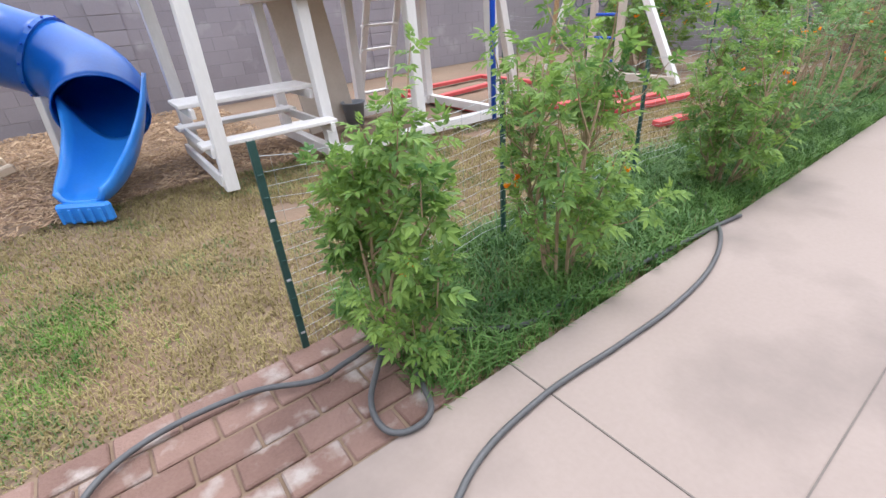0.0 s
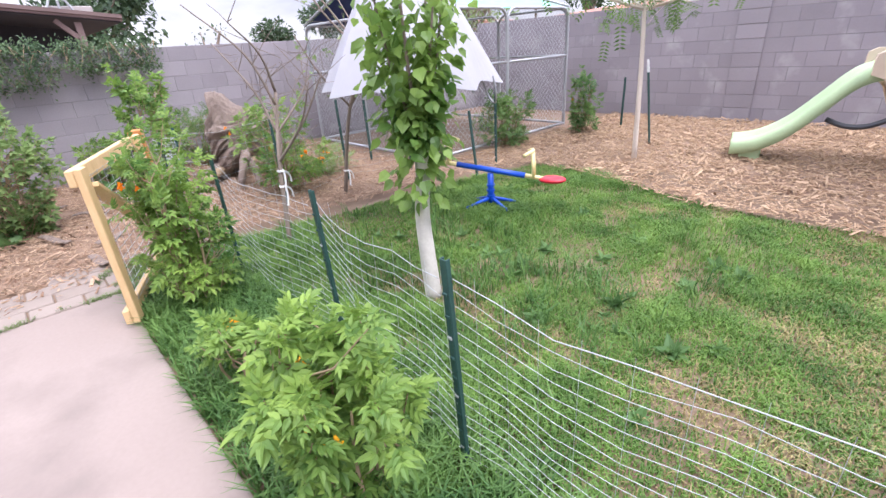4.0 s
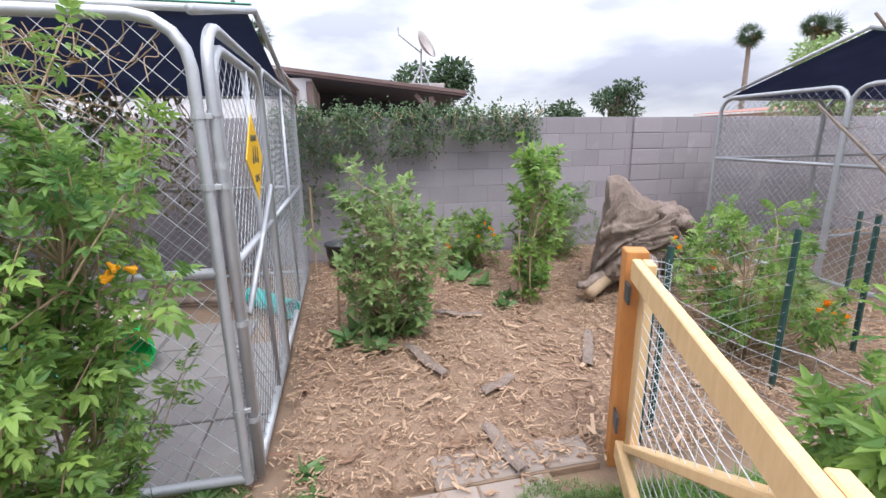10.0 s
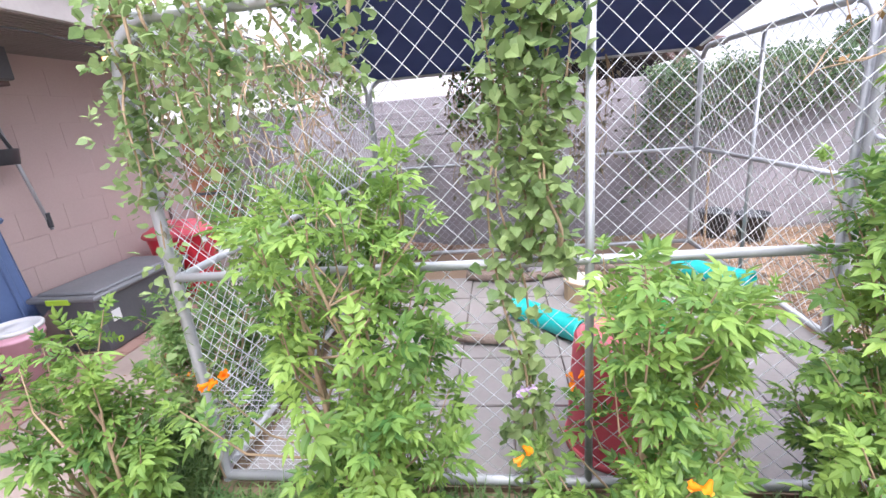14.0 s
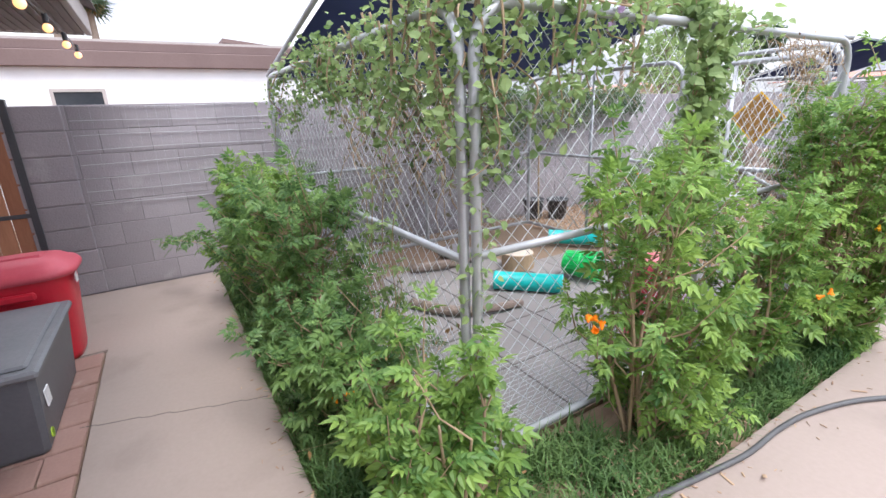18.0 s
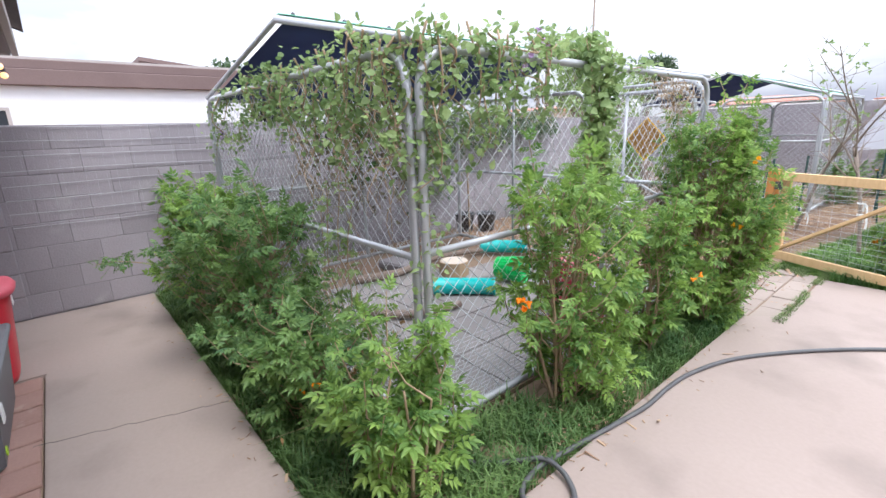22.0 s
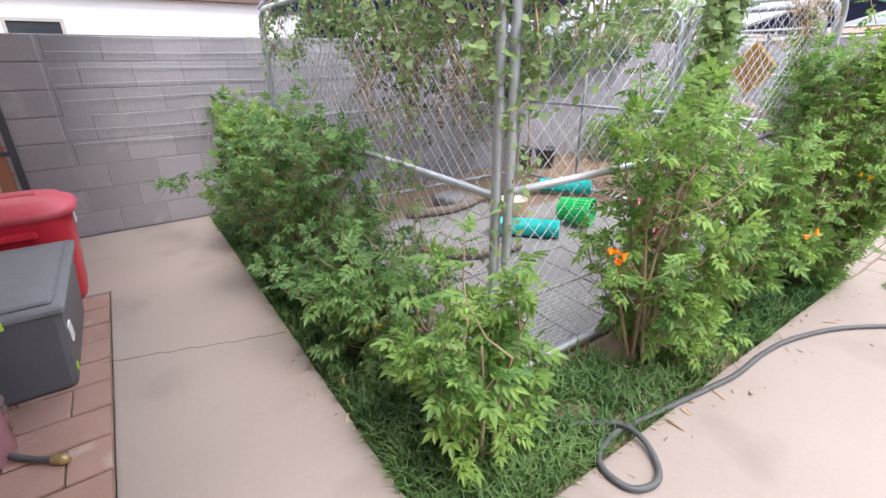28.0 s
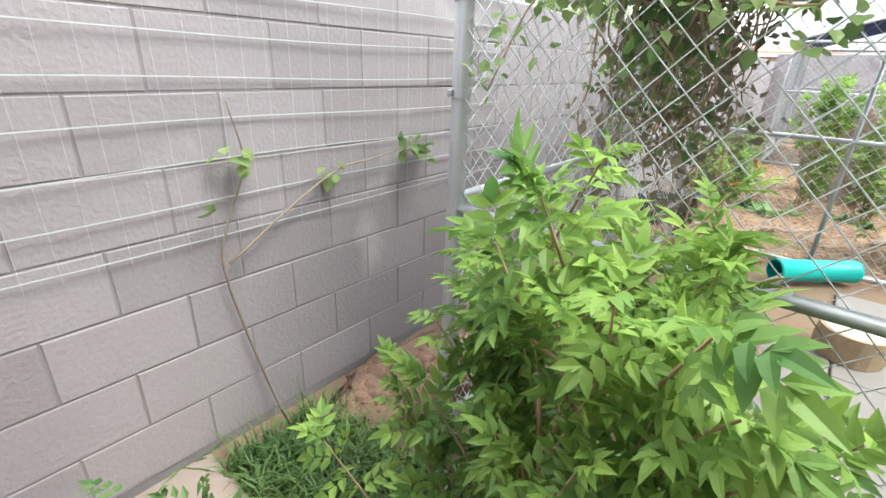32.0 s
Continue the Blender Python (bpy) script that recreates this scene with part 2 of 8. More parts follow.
ROSE = material("rose_paver", (0.235, 0.135, 0.108), (0.36, 0.225, 0.185), 0.9, 0, 4, 70, 0.6, 0.005, obj=0.35, spots=(0.42, 0.33, 0.28), spot_scale=5, spot_at=(0.58, 0.74))
PALE_PAVER = material("pale_paver", (0.235, 0.188, 0.158), (0.32, 0.265, 0.228), 0.9, 0, 4, 70, 0.5, 0.004, obj=0.4)
FLAG = material("kennel_slab", (0.185, 0.168, 0.163), (0.275, 0.252, 0.244), 0.9, 0, 2.4, 60, 0.4, 0.004, obj=0.3)
CHIPS_FRESH = material("fresh_wood_chip", (0.235, 0.14, 0.078), (0.52, 0.37, 0.235), 0.9, 0, 5, 60, 0.4, 0.004, island=0.8)
CHIPS = material("wood_chip", (0.185, 0.10, 0.062), (0.50, 0.355, 0.235), 0.9, 0, 5, 60, 0.4, 0.004, island=0.8)
CHIPBED = material("chip_ground", (0.17, 0.10, 0.066), (0.36, 0.255, 0.175), 0.95, 0, 3, 55, 1.0, 0.03, spots=(0.22, 0.135, 0.09), spot_scale=0.8, spot_at=(0.5, 0.66))
STEEL = material("galvanised_steel", (0.36, 0.37, 0.39), (0.53, 0.54, 0.56), 0.5, 0.6, 12, 120, 0.1, 0.001)
LAWNWIRE = material("lawn_fence_wire", (0.36, 0.38, 0.39), (0.53, 0.55, 0.56), 0.5, 0.5, 20, 100, 0.0)
WIRE = material("fence_wire", (0.44, 0.46, 0.48), (0.62, 0.64, 0.66), 0.5, 0.4, 20, 100, 0.0)
GREENPOST = material("green_post", (0.012, 0.045, 0.04), (0.03, 0.085, 0.075), 0.5, 0, 20, 90, 0.1, 0.001)
WHITEWOOD = material("painted_white_wood", (0.62, 0.585, 0.56), (0.86, 0.84, 0.83), 0.7, 0, 3, 40, 0.25, 0.003, aniso=(1, 1, 0.3))
TANWOOD = material("weathered_tan_wood", (0.46, 0.385, 0.315), (0.66, 0.58, 0.50), 0.75, 0, 4, 50, 0.3, 0.003)
PINE = material("fresh_pine", (0.52, 0.33, 0.15), (0.74, 0.53, 0.29), 0.65, 0, 5, 40, 0.2, 0.002, aniso=(6, 6, 1))
REDWOOD = material("orange_stained_post", (0.36, 0.13, 0.03), (0.58, 0.27, 0.08), 0.7, 0, 6, 50, 0.3, 0.003, aniso=(5, 5, 0.6))
DARKWOOD = material("gate_boards", (0.20, 0.075, 0.04), (0.42, 0.20, 0.11), 0.8, 0, 4, 40, 0.3, 0.003, obj=0.5, aniso=(5, 5, 0.5))
BLUE = material("blue_plastic", (0.004, 0.072, 0.36), (0.014, 0.145, 0.56), 0.32, 0, 2.5, 40, 0.05, 0.002)
BLUE_PALE = material("pale_blue_plastic", (0.015, 0.17, 0.58), (0.05, 0.27, 0.76), 0.3, 0, 2.5, 40, 0.05, 0.002)
BLUECOAT = material("blue_coated_bar", (0.0, 0.05, 0.42), (0.015, 0.10, 0.62), 0.4, 0, 8, 60, 0.05, 0.001)
MINT = material("faded_green_plastic", (0.36, 0.50, 0.27), (0.50, 0.63, 0.38), 0.5, 0, 4, 40, 0.08, 0.002)
SAND = material("sand_plastic", (0.55, 0.43, 0.31), (0.70, 0.58, 0.45), 0.55, 0, 4, 40, 0.08, 0.002)
REDP = material("red_plastic", (0.50, 0.012, 0.03), (0.70, 0.03, 0.055), 0.38, 0, 3, 50, 0.05, 0.001)
BLACKP = material("black_plastic", (0.03, 0.032, 0.038), (0.075, 0.078, 0.088), 0.42, 0, 5, 70, 0.15, 0.002)
CHARCOAL = material("charcoal_plastic", (0.075, 0.08, 0.092), (0.14, 0.147, 0.163), 0.45, 0, 3, 60, 0.1, 0.002)
DUSTY = material("dusty_charcoal_plastic", (0.10, 0.105, 0.117), (0.235, 0.238, 0.25), 0.55, 0, 3, 60, 0.12, 0.002)
RUBBER = material("hose_rubber", (0.045, 0.046, 0.05), (0.115, 0.114, 0.118), 0.55, 0, 9, 60, 0.2, 0.002)
CLOTH = material("umbrella_cloth", (0.34, 0.335, 0.37), (0.44, 0.435, 0.465), 0.85, 0, 2, 160, 0.15, 0.002)

GREENTARP = material("green_tarp", (0.14, 0.42, 0.30), (0.26, 0.58, 0.44), 0.6, 0, 3, 80, 0.15, 0.003)
YELLOW = material("yellow_sign_paint", (0.78, 0.42, 0.0), (0.90, 0.55, 0.015), 0.4, 0, 5, 60, 0.0)
TANBACK = material("sign_back", (0.30, 0.15, 0.03), (0.42, 0.23, 0.06), 0.6, 0, 5, 60, 0.0)
CREAM = material("cream_plastic", (0.70, 0.58, 0.24), (0.84, 0.73, 0.38), 0.5, 0, 5, 50, 0.05, 0.001)
TEAL = material("teal_plastic", (0.0, 0.34, 0.33), (0.02, 0.50, 0.47), 0.4, 0, 5, 50, 0.05, 0.001)
GREENP = material("green_plastic", (0.0, 0.33, 0.06), (0.02, 0.52, 0.12), 0.4, 0, 5, 50, 0.05, 0.001)
FADEDRED = material("faded_red_plastic", (0.50, 0.10, 0.13), (0.62, 0.19, 0.21), 0.6, 0, 5, 50, 0.05, 0.001)
SUNRED = material("sun_faded_red_plastic", (0.46, 0.045, 0.075), (0.60, 0.10, 0.13), 0.5, 0, 5, 50, 0.05, 0.001)
GREYP = material("grey_plastic", (0.20, 0.22, 0.255), (0.30, 0.325, 0.36), 0.5, 0, 4, 50, 0.1, 0.002)
PINK = material("pink_plastic", (0.80, 0.42, 0.54), (0.90, 0.58, 0.68), 0.5, 0, 5, 50, 0.05, 0.001)
WHITEP = material("white_plastic", (0.70, 0.70, 0.70), (0.85, 0.85, 0.85), 0.45, 0, 5, 50, 0.05, 0.001)
BARK = material("grey_bark", (0.13, 0.10, 0.08), (0.32, 0.26, 0.215), 0.95, 0, 8, 50, 0.8, 0.01, aniso=(2, 2, 0.5))
STEM = material("tan_stem", (0.22, 0.15, 0.09), (0.46, 0.34, 0.22), 0.85, 0, 10, 80, 0.4, 0.003)
WHITEBARK = material("whitewashed_bark", (0.40, 0.37, 0.33), (0.66, 0.63, 0.58), 0.9, 0, 9, 60, 0.5, 0.006)
LOG = material("weathered_stump_wood", (0.10, 0.07, 0.056), (0.40, 0.315, 0.265), 0.95, 0, 5, 45, 1.0, 0.03, aniso=(3, 3, 2))
SHINGLE = material("roof_shingle", (0.10, 0.085, 0.085), (0.22, 0.19, 0.185), 0.95, 0, 3, 60, 0.5, 0.006, island=0.6)
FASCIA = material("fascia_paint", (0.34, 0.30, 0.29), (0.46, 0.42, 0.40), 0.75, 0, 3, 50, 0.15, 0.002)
# soffit colour, set darker than the fascia
SOFFIT = material("darker_soffit", (0.20, 0.165, 0.165), (0.29, 0.25, 0.245), 0.85, 0, 3, 50, 0.15, 0.002)
WHITEBRICK = material("white_painted_brick", (0.66, 0.66, 0.69), (0.84, 0.84, 0.86), 0.85, 0, 1.5, 60, 0.3, 0.004)
BROWNPAINT = material("brown_trim", (0.12, 0.08, 0.076), (0.21, 0.15, 0.142), 0.85, 0, 1.5, 40, 0.2, 0.004)
# near-black tone that puts the carport's shade into its surfaces
CARPORT_SHADE = material("carport_shade", (0.028, 0.03, 0.04), (0.05, 0.052, 0.065), 0.9, 0, 2, 40, 0.2, 0.003)
REDROOF = material("red_tile_roof", (0.30, 0.12, 0.09), (0.48, 0.23, 0.17), 0.9, 0, 1.5, 30, 0.3, 0.01)
TANWALL = material("tan_stucco", (0.42, 0.33, 0.27), (0.55, 0.45, 0.38), 0.9, 0, 1.5, 60, 0.3, 0.004)
GLASS_DARK = material("dark_window", (0.02, 0.025, 0.03), (0.05, 0.055, 0.065), 0.12, 0, 2, 20, 0)
ROPE = material("rope_fibre", (0.27, 0.165, 0.08), (0.47, 0.32, 0.18), 0.95, 0, 30, 90, 0.5, 0.004)
LEAF = leaf_material("bell_bush_leaf", (0.068, 0.165, 0.045), (0.335, 0.485, 0.11), 0.45)
LEAF_YOUNG = leaf_material("young_bush_leaf", (0.076, 0.178, 0.045), (0.35, 0.50, 0.11), 0.47)
LEAF_DARK = leaf_material("dense_shrub_leaf", (0.058, 0.14, 0.05), (0.25, 0.385, 0.12), 0.45)
LEAF_ROSE = leaf_material("pale_shrub_leaf", (0.09, 0.18, 0.055), (0.38, 0.50, 0.19), 0.45)
LEAF_VINE = leaf_material("vine_leaf", (0.12, 0.205, 0.075), (0.36, 0.46, 0.185), 0.48)
LEAF_IVY = leaf_material("wall_vine_leaf", (0.05, 0.10, 0.05), (0.18, 0.255, 0.125), 0.4)
LEAF_BIG = leaf_material("broad_leaf", (0.07, 0.16, 0.035), (0.30, 0.44, 0.10), 0.5, 0.35)
LEAF_TREE = leaf_material("far_tree_leaf", (0.03, 0.062, 0.034), (0.10, 0.155, 0.075))
LEAF_WEED = leaf_material("weed_leaf", (0.075, 0.16, 0.05), (0.22, 0.36, 0.13))
LEAF_FEATHER = leaf_material("feathery_leaf", (0.06, 0.13, 0.03), (0.20, 0.32, 0.09), 0.45)
GRASS = leaf_material("lawn_grass", (0.057, 0.14, 0.03), (0.235, 0.385, 0.08), 0.38, 0.5)
GRASS_DULL = leaf_material("worn_grass", (0.08, 0.135, 0.045), (0.24, 0.31, 0.12), 0.3, 0.6)
TARP = leaf_material("dark_shade_cloth", (0.075, 0.088, 0.15), (0.10, 0.118, 0.19), 0.6, 0.85)
GRASS_BED = leaf_material("fence_grass", (0.036, 0.105, 0.028), (0.19, 0.33, 0.085), 0.35, 0.5)
GRASS_DARK = leaf_material("bed_grass", (0.036, 0.095, 0.03), (0.175, 0.275, 0.085), 0.3, 0.5)
STRAW = leaf_material("dry_grass", (0.195, 0.152, 0.06), (0.43, 0.355, 0.17), 0.25, 0.7)
PETAL = leaf_material("orange_petal", (0.80, 0.13, 0.004), (0.95, 0.36, 0.01), 0.35, 0.5)
PETAL_YELLOW = leaf_material("yellow_petal", (0.88, 0.36, 0.005), (0.95, 0.52, 0.02), 0.35, 0.5)
PETAL_LILAC = leaf_material("lilac_petal", (0.50, 0.30, 0.62), (0.72, 0.55, 0.80), 0.35, 0.5)
DRYLEAF = leaf_material("dry_brown_leaf", (0.14, 0.075, 0.03), (0.36, 0.23, 0.10), 0.2, 0.8)
CLOD = material("dug_clods", (0.17, 0.10, 0.07), (0.33, 0.215, 0.155), 0.95, 0, 6, 50, 1.0, 0.02)
WITHERED = leaf_material("withered_leaf", (0.11, 0.11, 0.075), (0.33, 0.285, 0.20), 0.4, 0.8)
LIME = material("lime_plastic", (0.35, 0.55, 0.03), (0.48, 0.70, 0.06), 0.45, 0, 5, 50, 0)
BRASS = material("brass", (0.45, 0.33, 0.14), (0.62, 0.48, 0.24), 0.35, 0.8, 12, 60, 0)
PALEBLUE = material("faded_blue_plastic", (0.075, 0.12, 0.25), (0.125, 0.185, 0.35), 0.5, 0, 3, 50, 0.1, 0.002)
BULB = bpy.data.materials.new("lit_bulb")
BULB.use_nodes = True
BULB.node_tree.nodes["Principled BSDF"].inputs["Emission Color"].default_value = (1.0, 0.46, 0.13, 1)
BULB.node_tree.nodes["Principled BSDF"].inputs["Emission Strength"].default_value = 0.8

# ---- the plan ----
KX0, KY1, KH = -3.05, 3.02, 1.80          # kennel: from (KX0, 0) to (0, KY1), panel height
WALL_X, WALL_Y = -3.64, 12.6              # west and north block walls
EDGE_W, EDGE_E, STEP_X = 4.12, 4.98, 4.62  # patio's north edge, and where it steps out
BED_X, PATH_Y = 0.54, -0.62
HOUSE_Y = -2.25


def slab(name, corners, z0, z1, mat, label, category):
    bm = bmesh.new()
    top = [bm.verts.new((x, y, z1)) for x, y in corners]
    low = [bm.verts.new((x, y, z0)) for x, y in corners]
    bm.faces.new(top)
    k = len(top)
    for i in range(k):
        bm.faces.new((top[i], low[i], low[(i + 1) % k], top[(i + 1) % k]))
    bmesh.ops.recalc_face_normals(bm, faces=bm.faces)
    es = [e for e in bm.edges if abs(e.verts[0].co.z - z1) < 1e-5 and abs(e.verts[1].co.z - z1) < 1e-5]
    bmesh.ops.bevel(bm, geom=es, offset=0.008, segments=2, affect="EDGES")
    return tagged(part(name, bm, mat), label, category, kind="structure")


# ground: one sheet with gentle unevenness near the yard
xs = np.concatenate([[-2500, -400, -60, -20], np.arange(-8, 20.01, 0.25), [30, 60, 400, 2500]])
ys = np.concatenate([[-2500, -400, -60, -20], np.arange(-6, 16.01, 0.25), [30, 60, 400, 2500]])
gv = [(x, y, -0.045 + (0.02 * noise.noise(Vector((x * 0.9, y * 0.9, 0))) + 0.012 * noise.noise(Vector((x * 3, y * 3, 4))) if -8 < x < 20 and -6 < y < 16 else 0)) for y in ys for x in xs]
nx = len(xs)
gf = [(j * nx + i, j * nx + i + 1, (j + 1) * nx + i + 1, (j + 1) * nx + i) for j in range(len(ys) - 1) for i in range(nx - 1)]
tagged(part("ground", np_mesh("ground", gv, gf, SOIL, True), SOIL), "bare brown soil with dry patches under the lawn", "ground", kind="structure")

# wood-chip beds lie on the soil
def chip_bed(name, corners, label):
    bm = bmesh.new()
    bm.faces.new([bm.verts.new((x, y, 0)) for x, y in corners])
    bmesh.ops.triangulate(bm, faces=bm.faces)
    for _ in range(4):
        bmesh.ops.subdivide_edges(bm, edges=bm.edges, cuts=1, use_grid_fill=True)
    for v in bm.verts:
        rim = 1.0 if len(v.link_faces) and not v.is_boundary else 0.0
        v.co.z = (-0.012 if rim else -0.075) + 0.022 * noise.noise(Vector((v.co.x * 1.4, v.co.y * 1.4, 2))) + 0.008 * noise.noise(Vector((v.co.x * 6, v.co.y * 6, 2)))
    for f in bm.faces:
        if f.normal.z < 0:
            f.normal_flip()
    return tagged(part(name, bm, CHIPBED, smooth=True), label, "mulch bed", kind="structure")


chip_bed("chip_bed_west", [(WALL_X + 0.1, 3.06), (0.14, 3.06), (0.14, 4.5), (-0.1, 4.65), (0.5, 7.0), (0.2, 7.75), (-3.4, 7.75)], "brown wood-chip mulch over bare earth")
chip_bed("chip_bed_north", [(-0.05, 7.75), (0.9, 8.5), (2.6, 8.9), (4.6, 8.6), (7.0, 8.35), (7.2, 9.6), (5.9, 12.45), (0.15, 12.45)], "light wood-chip mulch under the play slides")

slab("patio", [(BED_X, HOUSE_Y), (16, HOUSE_Y), (16, EDGE_E), (STEP_X, EDGE_E), (STEP_X, EDGE_W), (0.76, EDGE_W), (0.76, 2.9), (BED_X, 2.7)], -0.12, 0.0, CONCRETE, "pinkish grey poured concrete patio slab", "patio")
slab("walkway", [(WALL_X + 0.03, HOUSE_Y), (-2.24, HOUSE_Y), (-2.24, -1.455), (BED_X - 0.006, -1.455), (BED_X - 0.006, PATH_Y), (WALL_X + 0.03, PATH_Y)], -0.12, 0.0, CONCRETE, "pinkish grey concrete walkway beside the house", "walkway")


# saw cuts and hairline cracks in the concrete
def groove(name, pts, w, label):
    bm = bmesh.new()
    tube(bm, [(x, y, 0.0005) for x, y in pts], w, 4)
    return tagged(part(name, bm, DARKLINE), label, "crack", kind="structure")


DARKLINE = material("joint_dirt", (0.10, 0.085, 0.075), (0.20, 0.17, 0.15), 0.95, 0, 8, 60, 0)
groove("joint_trim_1", [(6.38, EDGE_E), (6.40, 1.0), (6.40, HOUSE_Y + 0.1)], 0.004, "dirty control joint in the patio slab")
groove("joint_trim_2", [(STEP_X, EDGE_W), (STEP_X, HOUSE_Y + 0.1)], 0.004, "dirty control joint in the patio slab")
groove("joint_trim_3", [(STEP_X + 0.1, 4.06), (16, 4.05)], 0.004, "dirty control joint in the patio slab")
groove("crack_trim_1", [(-1.32 + 0.014 * i + (0, 0)[0], -1.5 + 0.045 * i + 0.02 * math.sin(i * 1.7) * (i % 3)) for i in range(20)], 0.0022, "hairline crack across the walkway")
groove("crack_trim_2", [(BED_X, -1.5), (BED_X, HOUSE_Y + 0.05)], 0.004, "dirty joint where walkway meets patio")


# block walls
def block_mesh(lx, lz, depth=0.05, c=0.003):
    """One block face, facing +x, chamfered at the front."""
    f = 0.0035
    v = [(-depth, -lx / 2, -lz / 2), (-depth, lx / 2, -lz / 2), (-depth, lx / 2, lz / 2), (-depth, -lx / 2, lz / 2)]
    v += [(f - c, a, b) for _, a, b in v[:4]]
    v += [(f, a * (1 - 2 * c / lx), b * (1 - 2 * c / lz)) for _, a, b in v[:4]]
    q = []
    for k in range(4):
        k2 = (k + 1) % 4
        q += [(k, k2, 4 + k2, 4 + k), (4 + k, 4 + k2, 8 + k2, 8 + k)]
    q.append((8, 9, 10, 11))
    return np_mesh("block", v, q, BLOCK)


BL, BH = 0.38, 0.204
BLOCK_FULL, BLOCK_HALF = block_mesh(BL - 0.006, BH - 0.006), block_mesh(BL / 2 - 0.006, BH - 0.006)


def block_wall(name, a, b, base, courses, pick, label, thick=0.19, bl=0.38, joint=0.0):
    """A block wall whose face runs from a to b with its face to the left of that way; blocks inside pick are objects of their own."""
    a, b = Vector((*a, 0)), Vector((*b, 0))
    d = (b - a)
    length = d.length
    d.normalize()
    n = Vector((-d.y, d.x, 0))
    yaw = math.atan2(n.y, n.x)
    bm = bmesh.new()
    box(bm, (-thick, -length / 2, base - 0.15), (0, length / 2, base + courses * BH - 0.004))
    wall = part(name, bm, MORTAR)
    wall.matrix_basis = Matrix.Translation((a + b) / 2) @ Matrix.Rotation(yaw, 4, "Z")
    tagged(wall, label, "wall", kind="structure")
    fv, fq = [], []
    for row in range(courses):
        s = -length / 2 - bl + (joint + length / 2) % bl - (bl / 2 if row % 2 else 0)
        while s < length / 2 - 0.02:
            lo, hi = max(s, -length / 2), min(s + bl, length / 2)
            s += bl
            w = hi - lo
            if w < 0.08:
                continue
            me = BLOCK_FULL if w > 0.3 else BLOCK_HALF
            y, z = (lo + hi) / 2, base + (row + 0.5) * BH
            x = random.uniform(-0.002, 0.002)
            stretch = w / (BL if w > 0.3 else BL / 2)
            if pick(y):
                ob = new("block", me)
                ob.parent = wall
                ob.matrix_basis = Matrix.LocRotScale((x, y, z), None, (1, stretch, 1))
            else:
                co = np.empty(len(me.vertices) * 3, np.float32)
                me.vertices.foreach_get("co", co)
                co = co.reshape(-1, 3) * (1, stretch, 1) + (x, y, z)
                base_i = len(fv) * 12
                fv.append(co)
                fq += [[i + base_i for i in p.vertices] for p in me.polygons]
    if fv:
        ob = part("blocks", np_mesh("blocks", np.concatenate(fv), fq, BLOCK), BLOCK, wall)
        tagged(ob, kind="stuff")
    return wall


block_wall("wall_west", (WALL_X, WALL_Y), (WALL_X, -1.72), 0.0, 8, lambda y: True, "grey concrete-block yard wall with trellis wire", 0.19, 0.3725, -0.58 - (WALL_Y - 1.72) / 2)
block_wall("wall_north", (16.0, WALL_Y), (WALL_X, WALL_Y), -0.04, 9, lambda y: y < 3.0, "grey concrete-block wall behind the play area", 0.19)
block_wall("wall_east", (16.0, -2.2), (16.0, WALL_Y), -0.04, 8, lambda y: False, "grey concrete-block wall closing the yard", 0.19)


def pilaster(name, x, y, courses, base, facing):
    """A stack of square blocks against a wall."""
    th = thing(name, x, y, base, facing, "square pilaster of grey concrete block", "pilaster", kind="structure")
    for r in range(courses):
        bm = bmesh.new()
        box(bm, (-0.06, -0.2, r * BH + 0.005), (0.035, 0.2, (r + 1) * BH - 0.005), 0.006)
        part("block", bm, BLOCK, th)
    bm = bmesh.new()
    box(bm, (-0.05, -0.193, 0.0), (0.027, 0.193, courses * BH - 0.01))
    part("core", bm, MORTAR, th)


pilaster("pilaster_trim_1", WALL_X, -1.74, 8, 0.0, 0)
pilaster("pilaster_trim_2", WALL_X, 7.35, 8, 0.0, 0)
for i, px in enumerate((2.0, 6.0, 10.4)):
    pilaster(f"pilaster_trim_{i + 3}", px, WALL_Y, 10 if i == 1 else 9, -0.04, -90)


# red pavers at the gap in the fence, laid in running bond
def pavers(name, x0, x1, y0, y1, lx, ly, mat, along_x, label, z=-0.002, skip=0.0):
    bm = bmesh.new()
    box(bm, (x0, y0, z - 0.06), (x1, y1, z - 0.012))
    bed = part(name, bm, SOIL)
    tagged(bed, label, "paving", kind="structure")
    me = None
    rows = int((y1 - y0) / ly) if along_x else int((x1 - x0) / ly)
    count = int((x1 - x0) / lx) if along_x else int((y1 - y0) / lx)
    for r in range(rows):
        for c in range(-1, count + 1):
            u = (c + (0.5 if r % 2 else 0.0) + 0.5) * lx
            lim = (x1 - x0) if along_x else (y1 - y0)
            lo, hi = max(u - lx / 2, 0), min(u + lx / 2, lim)
            if hi - lo < 0.07 or random.random() < skip:
                continue
            if me is None:
                b2 = bmesh.new()
                box(b2, (-lx / 2 + 0.006, -ly / 2 + 0.006, -0.05), (lx / 2 - 0.006, ly / 2 - 0.006, 0), 0.006)
                me = as_mesh("brick", b2, mat)
            ob = new("brick", me)
            ob.parent = bed
            v = (r + 0.5) * ly
            p = (x0 + (lo + hi) / 2, y0 + v) if along_x else (x0 + v, y0 + (lo + hi) / 2)
            ob.matrix_basis = pose(p[0], p[1], z + random.uniform(-0.005, 0.005), random.uniform(-1, 1), random.uniform(-1, 1), (0 if along_x else 90) + random.uniform(-1.2, 1.2)) @ Matrix.Diagonal(((hi - lo) / lx, 1, 1, 1))
    return bed


